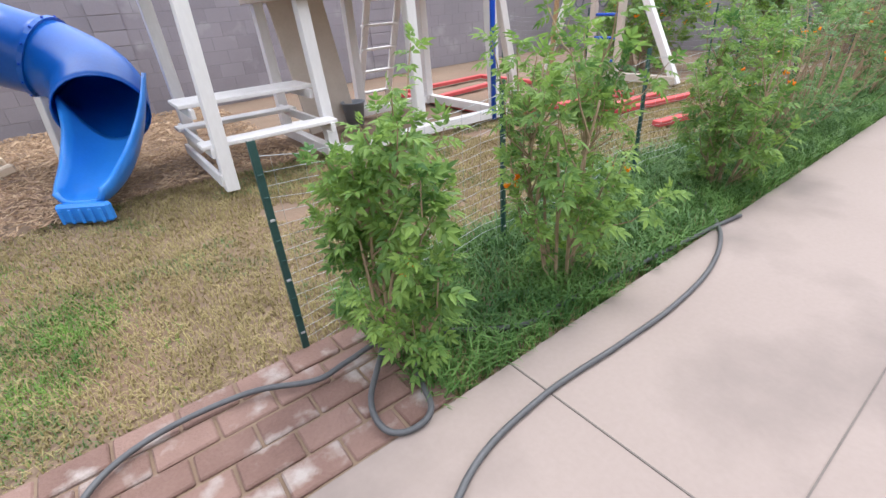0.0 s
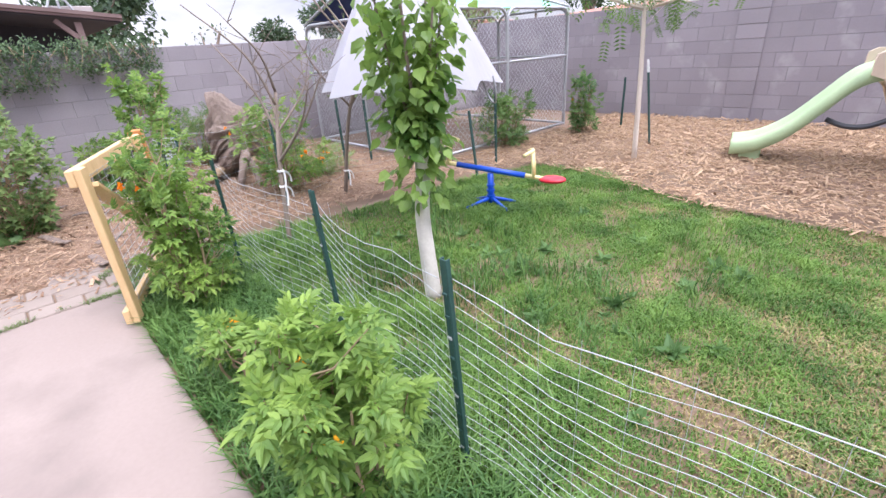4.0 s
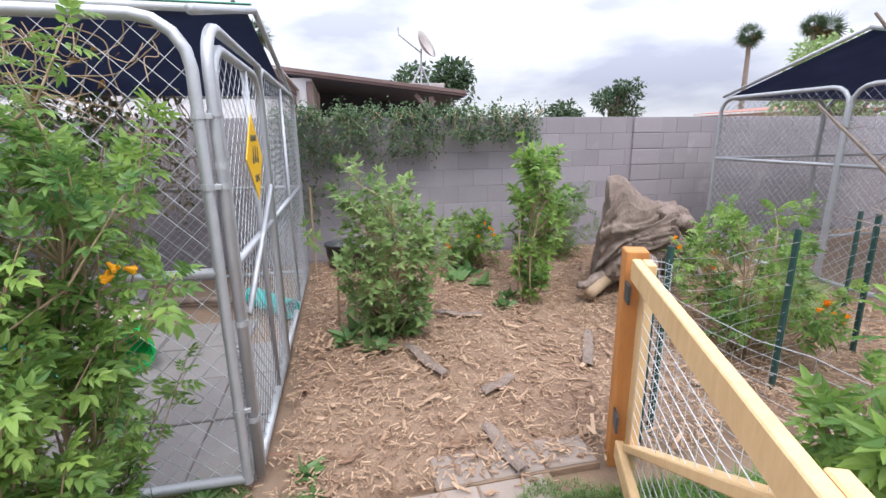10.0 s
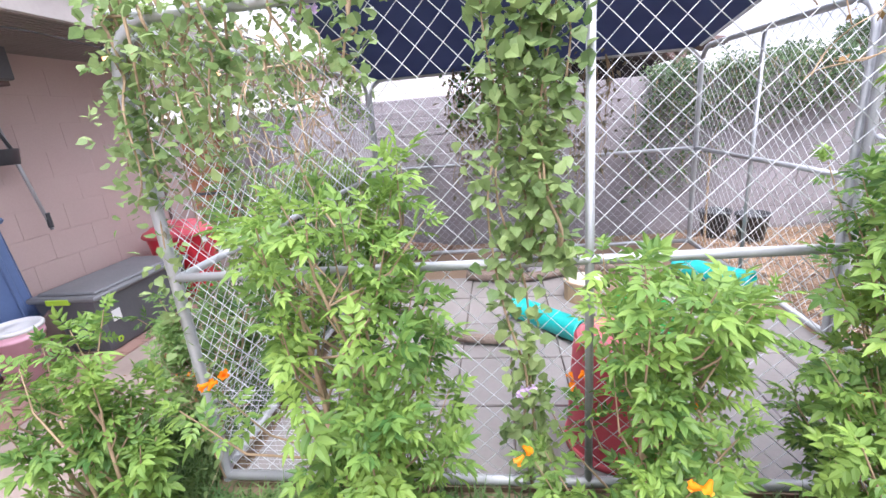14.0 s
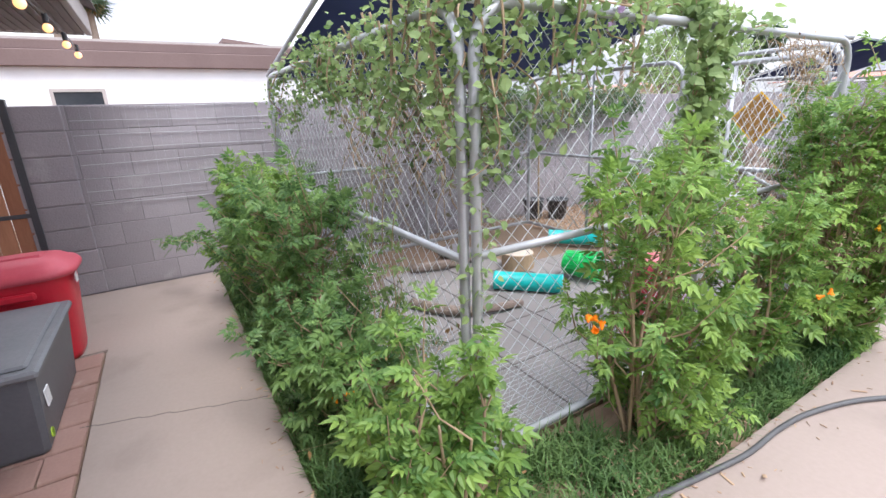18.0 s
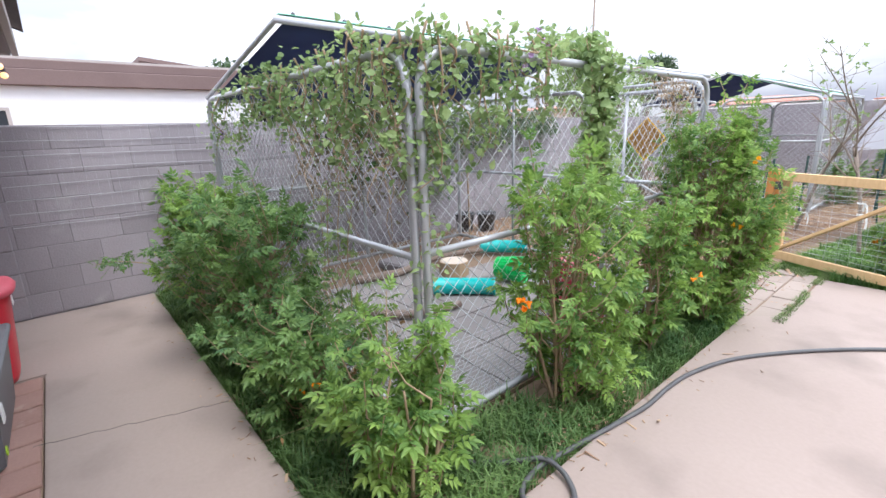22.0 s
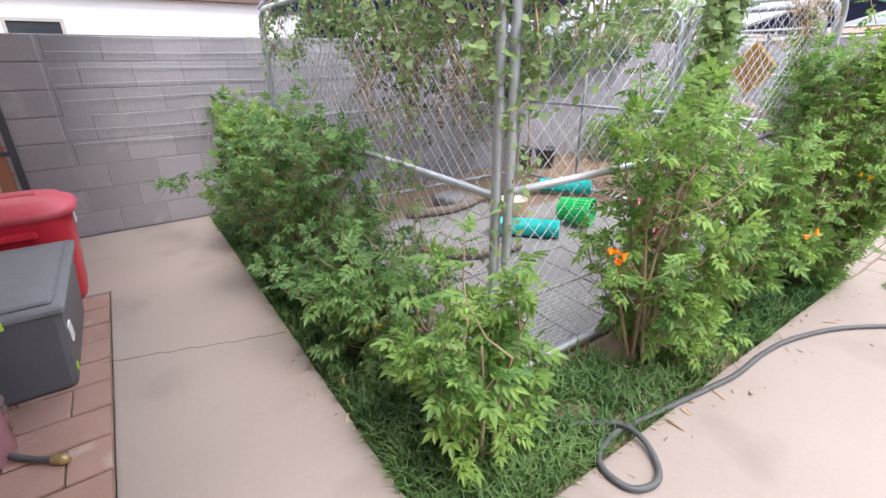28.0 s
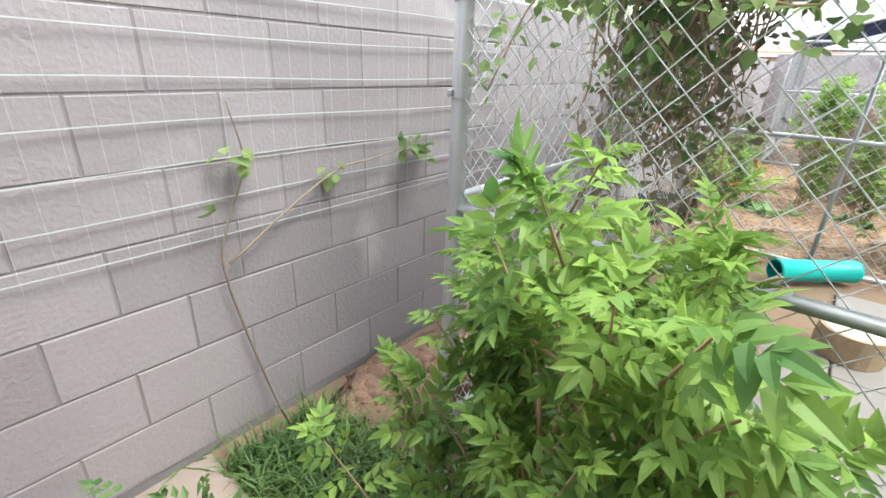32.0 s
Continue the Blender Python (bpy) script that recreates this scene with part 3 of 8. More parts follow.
pavers("paver_floor", 4.65, 6.12, 4.985, 5.636, 0.21, 0.13, BRICK, True, "weathered red clay pavers in running bond with soil joints")
pavers("paver_floor_house", -2.23, 0.50, HOUSE_Y + 0.01, -1.462, 0.42, 0.215, ROSE, False, "worn rose-red paver strip between walkway and house")
pavers("paver_floor_gate", -0.02, 0.185, 3.75, 4.50, 0.25, 0.2, PALE_PAVER, False, "pale stone pavers edging the mulch by the gate", skip=0.03)
pavers("paver_floor_west", 0.19, 0.755, 2.72, 4.25, 0.30, 0.185, PALE_PAVER, False, "pale stone pavers strewn with bark chips", skip=0.03)

# kennel floor of grey concrete slabs, with a soil strip at the back
kf = slab("kennel_floor", [(KX0 + 0.03, 0.03), (-0.03, 0.03), (-0.03, KY1 - 0.03), (KX0 + 0.03, KY1 - 0.03)], -0.08, -0.012, SOIL, "bare soil floor of the chain-link run", "floor")
bm = bmesh.new()
box(bm, (-0.225, -0.145, -0.04), (0.225, 0.145, 0), 0.005)
flag_me = as_mesh("slab", bm, FLAG)
for i in range(5):
    for j in range(10):
        x, y = -0.06 - 0.23 - i * 0.46, 0.06 + 0.15 + j * 0.295
        if i == 4 and j > 5 or j == 9 and i > 2:
            continue
        ob = new("slab", flag_me)
        ob.parent = kf
        ob.matrix_basis = pose(x, y, 0.012 + random.uniform(-0.004, 0.004), 0, 0, random.uniform(-0.7, 0.7))

# ---- house ----
house = thing("house_front", 0, HOUSE_Y, 0, 0, "low house with pinkish painted block wall and shingle roof", "house", kind="structure")
bm = bmesh.new()
box(bm, (-2.9, -0.2, -0.1), (12.0, -0.002, 2.40))
wall_h = part("wall", bm, STUCCO, house, "pinkish painted block wall")
for r in range(10):
    for c in range(40):
        x0 = -2.89 + c * BL + (BL / 2 if r % 2 else 0)
        if x0 + BL > 1.2:
            continue
        bm = bmesh.new()
        box(bm, (x0 + 0.0012, -0.02, r * BH + 0.0035), (x0 + BL - 0.0012, 0.0035, (r + 1) * BH - 0.0035))
        part("block", bm, STUCCO, wall_h)
bm = bmesh.new()
box(bm, (-3.4, 1.015, 2.13), (-3.36, -3.2, 2.30), 0.004)
part("rake_board", bm, FASCIA, house, "painted board along the eave's end")
bm = bmesh.new()
box(bm, (-3.32, -0.19, -0.1), (-2.905, -0.002, 1.55), 0.004)
part("stub_wall", bm, STUCCO, house, "low painted stub of block wall")
bm = bmesh.new()
tube(bm, [(-2.86, 0.016, 0.02), (-2.86, 0.016, 2.08)], 0.013, 8)
part("conduit", bm, BROWNPAINT, house, "thin dark conduit")
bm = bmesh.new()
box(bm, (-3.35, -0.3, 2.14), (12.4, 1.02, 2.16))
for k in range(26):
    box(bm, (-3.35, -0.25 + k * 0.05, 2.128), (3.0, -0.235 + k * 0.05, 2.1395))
part("soffit", bm, SOFFIT, house, "soffit boards darker than the fascia")
bm = bmesh.new()
box(bm, (-3.4, 1.02, 2.13), (12.4, 1.06, 2.30), 0.004)
part("fascia", bm, FASCIA, house, "painted fascia board")
bm = bmesh.new()
for k in range(24):
    y0, y1 = 1.12 - k * 0.15, 1.12 - (k + 1) * 0.15 - 0.02
    z0, z1 = 2.31 + k * 0.048, 2.31 + (k + 1) * 0.048
    xl = -3.45 + k * 0.15
    vs = [(xl, y0, z0), (12.6, y0, z0), (12.6, y1, z1), (xl + 0.15, y1, z1)]
    up = [bm.verts.new((x, y, z + 0.012)) for x, y, z in vs]
    lo = [bm.verts.new((x, y, z)) for x, y, z in vs]
    bm.faces.new(up)
    for i in range(4):
        bm.faces.new((up[i], lo[i], lo[(i + 1) % 4], up[(i + 1) % 4]))
bmesh.ops.recalc_face_normals(bm, faces=bm.faces)
part("roof", bm, SHINGLE, house, "grey-brown shingle courses")

# side gate of upright boards in the west wall line
sg = thing("side_gate", WALL_X + 0.02, -2.28, 0, 0, "weathered red-brown board gate with a dark iron band", "gate", kind="structure")
for k in range(6):
    bm = bmesh.new()
    box(bm, (-0.012, -0.36 + k * 0.12 + 0.003, 0.06), (0.012, -0.36 + (k + 1) * 0.12 - 0.003, 1.56 + random.uniform(-0.01, 0.01)), 0.004)
    part("board", bm, DARKWOOD, sg)
for z in (0.75, 1.55):
    bm = bmesh.new()
    box(bm, (0.014, -0.37, z), (0.022, 0.37, z + 0.035), 0.003)
    part("iron_band", bm, BLACKP, sg)
bm = bmesh.new()
box(bm, (-0.03, 0.37, 0), (0.03, 0.42, 1.68), 0.004)
part("gate_post", bm, BLACKP, sg)

# ---- chain-link kennels ----
def chain_link(w, h, pitch=0.085, r=0.0017, bulge=0.012, seed=0):
    """A sheet of diamond wire mesh w wide and h high in the xz plane."""
    verts, faces = [], []
    rnd = random.Random(seed)
    ph = rnd.uniform(0, 6)
    count = int((w + h) / pitch) + 1
    for sgn in (1, -1):
        for i in range(count):
            s = i * pitch
            x0, z0 = (s - h, 0.0) if sgn > 0 else (s, 0.0)
            x1, z1 = (s, h) if sgn > 0 else (s - h, h)
            # clip to the sheet
            t0, t1 = 0.0, 1.0
            dx = x1 - x0
            for edge, keep in ((0.0, 1), (w, -1)):
                ta = (edge - x0) / dx
                if (dx > 0) == (keep > 0):
                    t0 = max(t0, ta)
                else:
                    t1 = min(t1, ta)
            if t1 - t0 < 0.01:
                continue
            k = max(2, int((t1 - t0) * h / 0.13))
            pts = []
            for j in range(k + 1):
                t = t0 + (t1 - t0) * j / k
                x, z = x0 + dx * t, h * t
                y = bulge * math.sin(x * 3.1 + ph) * math.sin(z * 2.3 + ph) + sgn * 0.0015
                pts.append((x + 0.004 * math.sin(z * 9 + i), y, z))
            v, f = rings(pts, r, 3)
            o = len(verts)
            verts += v
            faces += [[a + o for a in q] for q in f]
    return np_mesh("chain_link", verts, faces, WIRE, True)


def panel_frame(parent, name, x, y, turn, w, h, mid=0.94, r=0.0205, label=""):
    """Pipe frame of one kennel panel with rounded top corners, starting at x, y and running along turn, with its middle rail."""
    c = 0.16
    pts = [(0, 0, 0.03), (0, 0, h - c)] + [(c - c * math.cos(a), 0, h - c + c * math.sin(a)) for a in (0.4, 0.8, 1.2)] + [(c, 0, h)]
    pts += [(w - c, 0, h)] + [(w - c + c * math.sin(a), 0, h - c + c * math.cos(a)) for a in (0.4, 0.8, 1.2)] + [(w, 0, h - c), (w, 0, 0.03)]
    bm = bmesh.new()
    tube(bm, pts, r, 10, caps=False)
    tube(bm, [(0, 0, 0.05), (w, 0, 0.05)], r, 10)
    fr = part(name, bm, STEEL, parent, label, smooth=True)
    fr.matrix_basis = parent.matrix_basis.inverted() @ pose(x, y, 0, 0, 0, turn)
    bm = bmesh.new()
    tube(bm, [(0, 0, mid), (w, 0, mid)], r * 0.85, 8)
    part("mid_rail", bm, STEEL, fr, smooth=True)
    return fr


def clamp(parent, x, y, z):
    bm = bmesh.new()
    lathe(bm, [(0.021, -0.011), (0.0245, -0.011), (0.0245, 0.011), (0.021, 0.011)], 12, (x, y, z))
    box(bm, (x + 0.02, y - 0.006, z - 0.010), (x + 0.045, y + 0.006, z + 0.010), 0.002)
    part("clamp", bm, STEEL, parent)


def kennel_panel(parent, x, y, turn, w, seed, label="", divide=0, mid=0.94, h=KH):
    fr = panel_frame(parent, "panel", x, y, turn, w, h, mid, label=label)
    for k in range(divide):
        xx = w * (k + 1) / (divide + 1)
        bm = bmesh.new()
        tube(bm, [(xx, 0, 0.05), (xx, 0, h)], 0.015, 10)
        part("upright", bm, STEEL, fr, smooth=True)
    net = part("chain_link", chain_link(w - 0.03, h - 0.06, seed=seed), WIRE, fr)
    tagged(net, kind="stuff")
    net.location = (0.015, 0, 0.04)
    for z in (0.36, 1.25, 1.49):
        clamp(fr, 0.0, 0, z)
        clamp(fr, w, 0, z)
    return fr


def cloth(u1, v0, v1, z1, sag, n=10):
    bm = bmesh.new()
    g = [[bm.verts.new((u1 * u / n, v0 + (v1 - v0) * v / n, z1 * u / n - 0.02 - sag * math.sin(math.pi * u / n) * math.sin(math.pi * v / n) ** 2)) for v in range(n + 1)] for u in range(n + 1)]
    for u in range(n):
        for v in range(n):
            bm.faces.new((g[u][v], g[u + 1][v], g[u + 1][v + 1], g[u][v + 1]))
    return bm


kennel = thing("dog_kennel", KX0 / 2, KY1 / 2, 0, 0, "square chain-link dog kennel on slabs, overgrown with vines", "dog kennel")
kennel_panel(kennel, 0, 0.03, 90, 2.96, 1, divide=1)
kennel_panel(kennel, -0.04, 0, 180, 2.98, 3, mid=0.92)
kennel_panel(kennel, KX0, KY1, -90, 1.5, 5)
kennel_panel(kennel, KX0, 1.52, -90, 1.5, 6)
kennel_panel(kennel, -1.12, KY1, 180, 1.92, 7, divide=1)

# fine wire grid along the foot of the corner panels
for gx, gy, turn, w in ((-0.06, 0.024, 180, 1.1), (-0.024, 0.06, 90, 0.9)):
    v, f = [], []
    for k in range(17):
        z = 0.06 + 0.024 * k
        vv, ff = rings([(0, 0, z), (w / 2, 0.004 * math.sin(k), z), (w, 0, z)], 0.0009, 3)
        f += [[i + len(v) for i in q] for q in ff]
        v += vv
    for k in range(int(w / 0.05)):
        vv, ff = rings([(0.05 * k, 0, 0.05), (0.05 * k, 0, 0.46)], 0.0007, 3)
        f += [[i + len(v) for i in q] for q in ff]
        v += vv
    grid_ = tagged(part("wire_grid", np_mesh("wire_grid", v, f, WIRE), WIRE, kennel, "fine wire grid at the panel's foot"), kind="stuff")
    grid_.matrix_basis = kennel.matrix_basis.inverted() @ pose(gx, gy, 0, 0, 0, turn)

# gate panel carrying the sign
bm = bmesh.new()
c = 0.16
tube(bm, [(0, 0, 0.03), (0, 0, KH - c)] + [(c - c * math.cos(a), 0, KH - c + c * math.sin(a)) for a in (0.3, 0.6, 0.9, 1.2)] + [(c, 0, KH), (1.04, 0, KH), (1.04, 0, 0.03)], 0.0205, 10)
gf = part("gate_surround", bm, STEEL, kennel, "outer pipe frame round the kennel gate", smooth=True)
gf.matrix_basis = kennel.matrix_basis.inverted() @ pose(-0.035, KY1 + 0.012, 0, 0, 0, 180)
for z in (0.3, 0.72, 1.25, 1.32, 1.5):
    clamp(gf, 0, 0, z)
kg = panel_frame(kennel, "gate", -0.10, KY1 + 0.005, 180, 0.95, KH - 0.06, label="gate with rounded pipe corners")
net = tagged(part("chain_link", chain_link(0.92, KH - 0.12, seed=9), WIRE, kg), kind="stuff")
net.location = (0.015, 0, 0.04)
bm = bmesh.new()
tube(bm, [(0.60, 0, 0.05), (0.60, 0, KH - 0.06)], 0.015, 10)
part("upright", bm, STEEL, kg, smooth=True)
bm = bmesh.new()
tube(bm, [(0.03, -0.02, 0.72), (0.93, -0.02, 1.15)], 0.013, 8)
part("brace", bm, STEEL, kg, smooth=True)
for z in (0.4, 0.75, 1.36):
    clamp(kg, 0.0, 0, z)
bm = bmesh.new()
tube(bm, [(0.035 + 0.02 * math.cos(a * 0.9), 0.045 + 0.02 * math.sin(a * 0.9), 0.12 + a * 0.0032) for a in range(150)], 0.004, 4)
part("spring", bm, STEEL, kg, "steel coil spring")


def roof_frame(parent, x, y, z, span, left, right, drop, cloths, tie=0):
    """Ridge pipe along y with rafters down to both sides and cloth hung on it."""
    bm = bmesh.new()
    tube(bm, [(0, -span, 0), (0, span, 0)], 0.024, 10)
    ridge = part("ridge_pipe", bm, PIPE, parent, "thick pale ridge pipe", smooth=True)
    ridge.matrix_basis = parent.matrix_basis.inverted() @ pose(x, y, z)
    for yy in (-span + 0.01, span - 0.01):
        for x1 in (left, right):
            bm = bmesh.new()
            tube(bm, [(0, yy, 0), (x1, yy, -drop)], 0.018, 10)
            part("rafter", bm, STEEL, ridge, smooth=True)
    for nm, x1, mt, lb in cloths:
        c = part(nm, cloth(x1, -span + 0.05, span - 0.05, -drop, 0.05), mt, ridge, lb, smooth=True)
        c.modifiers.new("thickness", "SOLIDIFY").thickness = 0.004
    for k in range(tie):
        bm = bmesh.new()
        bmesh.ops.create_uvsphere(bm, u_segments=8, v_segments=6, radius=0.015, matrix=Matrix.Translation((0.0, -span + 0.12 + k * (2 * span - 0.24) / (tie - 1), 0.036)))
        part("ball_tie", bm, BLACKP, ridge)
    return ridge


PIPE = material("pale_pipe", (0.50, 0.52, 0.53), (0.72, 0.74, 0.75), 0.45, 0.2, 8, 90, 0.1, 0.001)
RX, RZ = -1.32, 2.14
ridge = roof_frame(kennel, RX, KY1 / 2, RZ, KY1 / 2, KX0 - RX, -RX, RZ - KH - 0.02, (("shade_cloth", KX0 - RX, TARP, "sagging dark shade cloth"),), 9)
bm = bmesh.new()
box(bm, (-0.03, -KY1 / 2 + 0.02, 0.025), (0.02, KY1 / 2 - 0.02, 0.032), 0.002)
part("tarp_hem", bm, GREENTARP, ridge, "green tarp hem folded over the ridge")

# yellow diamond sign on the gate
sign = thing("warning_sign", -0.515, KY1 + 0.045, 1.33, 180, "yellow diamond crossing sign with black print", "sign")
bm = bmesh.new()
box(bm, (-0.137, -0.002, -0.137), (0.137, 0.002, 0.137), 0.0, Matrix.Rotation(radians(45), 4, "Y"))
part("plate", bm, YELLOW, sign)
bm = bmesh.new()
box(bm, (-0.126, 0.0042, -0.126), (0.126, 0.0062, 0.126), 0, Matrix.Rotation(radians(45), 4, "Y"))
part("back", bm, TANBACK, sign, "dull orange-brown back of the plate")
for word, z, size in (("BUNNY", 0.072, 0.042), ("XING", -0.108, 0.046)):
    cu = bpy.data.curves.new("lettering", "FONT")
    cu.body, cu.size, cu.align_x, cu.extrude = word, size, "CENTER", 0.0006
    tmp = bpy.data.objects.new("lettering", cu)
    scene.collection.objects.link(tmp)
    bpy.context.view_layer.update()
    me = bpy.data.meshes.new_from_object(tmp)
    bpy.data.objects.remove(tmp)
    me.transform(pose(0, -0.0034, z, 90, 0, 0))
    me.materials.clear()
    me.materials.append(BLACKP)
    part("lettering", me, BLACKP, sign)
for k in range(3):
    bm = bmesh.new()
    cx = -0.055 + k * 0.055
    for rx, rz, dx, dz in ((0.020, 0.016, 0.0, -0.012), (0.011, 0.011, 0.012, 0.012), (0.005, 0.017, 0.008, 0.034), (0.005, 0.017, 0.017, 0.032)):
        ring = [bm.verts.new((cx + dx + rx * math.cos(i * math.pi / 8), -0.0036 - 0.0002 * rx, dz + 0.006 * (k % 2) + rz * math.sin(i * math.pi / 8))) for i in range(16)]
        bm.faces.new(ring)
    part("print_figure", bm, BLACKP, sign)

# second kennel in the far corner
X2, Y2 = -2.95, 7.82
kennel2 = thing("dog_kennel", -1.5, Y2 + 1.52, 0, 0, "chain-link kennel with dark cloth roof beside the wall", "dog kennel")
for x, y, t, s in ((X2, Y2, 0, 11), (X2 + 1.42, Y2, 0, 12), (-0.1, Y2, 90, 13), (-0.1, Y2 + 1.52, 90, 14), (X2, Y2 + 3.04, 0, 15), (X2 + 1.42, Y2 + 3.04, 0, 16), (X2, Y2, 90, 17), (X2, Y2 + 1.52, 90, 18)):
    kennel_panel(kennel2, x, y, t, 1.40 if t == 0 else 1.5, s, mid=1.12)
roof_frame(kennel2, -1.5, Y2 + 1.52, 2.26, 1.52, -1.45, 1.4, 0.44, (("shade_cloth", -1.45, TARP, "dark shade cloth"), ("tarp", 1.4, GREENTARP, "pale green tarp")))

# ---- plants ----
def leaflet_shape(kind):
    """Vertices and triangles of one compound leaf lying along +x with its face up, about 1 long."""
    v, f = [], []

    def blade(ox, oy, ang, ln, wd, fold=0.12):
        o = len(v)
        c, s = math.cos(ang), math.sin(ang)
        for a, b, z in ((0, 0, 0), (0.35 * ln, wd / 2, fold * wd), (0.35 * ln, -wd / 2, fold * wd), (ln, 0, -0.10 * ln), (0.4 * ln, 0, -0.02 * ln)):
            v.append((ox + a * c - b * s, oy + a * s + b * c, z))
        f.extend([(o, o + 4, o + 1), (o, o + 2, o + 4), (o + 1, o + 4, o + 3), (o + 4, o + 2, o + 3)])

    def lance(ox, oy, ang, ln, wd):
        """A slender pointed leaflet, folded along its rib and bent down at the tip."""
        o = len(v)
        c, s = math.cos(ang), math.sin(ang)
        for a, b, z in ((0, 0, 0), (0.30, 0.5, 0.10), (0.30, 0, 0.0), (0.30, -0.5, 0.10), (0.66, 0.36, 0.02), (0.66, 0, -0.05), (0.66, -0.36, 0.02), (1.0, 0, -0.16)):
            v.append((ox + a * ln * c - b * wd * s, oy + a * ln * s + b * wd * c, z * ln))
        f.extend([(o, o + 2, o + 1), (o, o + 3, o + 2), (o + 1, o + 2, o + 5), (o + 1, o + 5, o + 4), (o + 2, o + 3, o + 6), (o + 2, o + 6, o + 5), (o + 4, o + 5, o + 7), (o + 5, o + 6, o + 7)])

    if kind == "pinnate":
        for i, x in enumerate((0.12, 0.36, 0.60)):
            ln = 0.40 - 0.03 * i
            blade(x, 0.0, 0.95, ln * 0.92, 0.19)
            blade(x, 0.0, -0.95, ln * 0.92, 0.19)
        blade(0.66, 0.0, 0.0, 0.42, 0.20)
    elif kind == "fine":
        for i, (x, ln) in enumerate(((0.14, 0.36), (0.36, 0.44), (0.58, 0.42))):
            for sg in (1, -1):
                lance(x, 0.0, sg * (1.05 - 0.10 * i), ln, 0.20)
        lance(0.62, 0.0, 0.0, 0.50, 0.215)
        for i, (a, b, z) in enumerate(v):
            v[i] = (a, b, z - 0.16 * a * a)
    elif kind == "simple":
        blade(0, 0, 0, 1.0, 0.55)
    elif kind == "broad":
        o = len(v)
        for a, b, z in ((0, 0, 0), (0.05, 0.3, 0.05), (0.45, 0.42, 0.04), (1.0, 0, -0.18), (0.45, -0.42, 0.04), (0.05, -0.3, 0.05), (0.4, 0, -0.03)):
            v.append((a, b, z))
        for k in range(6):
            f.append((o + k, o + 6, o + (k + 1) % 6))
    elif kind == "trio":
        blade(0.25, 0, 0, 0.75, 0.4)
        blade(0.2, 0, 1.1, 0.6, 0.36)
        blade(0.2, 0, -1.1, 0.6, 0.36)
    elif kind == "feather":
        for i in range(6):
            x = 0.1 + i * 0.15
            blade(x, 0, 1.2, 0.26, 0.09)
            blade(x, 0, -1.2, 0.26, 0.09)
    elif kind == "frond":
        for i in range(9):
            a = -1.3 + i * 0.325
            blade(0, 0, a, 1.0, 0.07)
    return np.array(v, np.float32), np.array(f, np.int32)


SHAPES = {k: leaflet_shape(k) for k in ("pinnate", "fine", "simple", "broad", "trio", "feather", "frond")}


def leaves(name, places, outs, sizes, kind, mat, rng, droop=0.35):
    """One mesh of many leaves: at each place a leaf points along outs, with its face roughly up."""
    sv, sf = SHAPES[kind]
    p, d = np.asarray(places, np.float32), np.asarray(outs, np.float32)
    d = d / np.maximum(np.linalg.norm(d, axis=1, keepdims=True), 1e-6)
    d[:, 2] -= droop * rng.random(len(d))
    d /= np.linalg.norm(d, axis=1, keepdims=True)
    up = np.array([0, 0, 1.0]) + rng.normal(0, 0.45, (len(d), 3))
    side = np.cross(up, d)
    side /= np.maximum(np.linalg.norm(side, axis=1, keepdims=True), 1e-6)
    nor = np.cross(d, side)
    s = np.asarray(sizes, np.float32)[:, None, None]
    v = p[:, None, :] + s * (sv[None, :, 0:1] * d[:, None, :] + sv[None, :, 1:2] * side[:, None, :] + sv[None, :, 2:3] * nor[:, None, :])
    f = sf[None] + (np.arange(len(p)) * len(sv))[:, None, None]
    return np_mesh(name, v.reshape(-1, 3), f.reshape(-1, 3), mat)


def bell_flowers(parent, rng, spots, mat, r=0.024):
    """Clusters of small trumpet flowers, each cluster a part."""
    for x, y, z in spots:
        for _ in range(rng.integers(2, 5)):
            bm = bmesh.new()
            c = Vector((x, y, z)) + Vector(rng.normal(0, 0.018, 3))
            d = Vector(rng.normal(0, 1, 3) + np.array([0, 0, -0.1])).normalized()
            q = d.to_track_quat("Z", "Y").to_matrix()
            prev = None
            for rr, h in ((0.004, 0), (0.007, 0.013), (0.010, 0.024), (r * 0.5, 0.034)):
                ring = [bm.verts.new(c + q @ Vector((rr * (1 + 0.35 * (k % 2) * (h > 0.03)) * math.cos(k * math.pi / 5), rr * (1 + 0.35 * (k % 2) * (h > 0.03)) * math.sin(k * math.pi / 5), h - 0.008 * (k % 2) * (h > 0.03)))) for k in range(10)]
                if prev:
                    for k in range(10):
                        bm.faces.new((prev[k], prev[(k + 1) % 10], ring[(k + 1) % 10], ring[k]))
                prev = ring
            part("flower", bm, mat, parent)


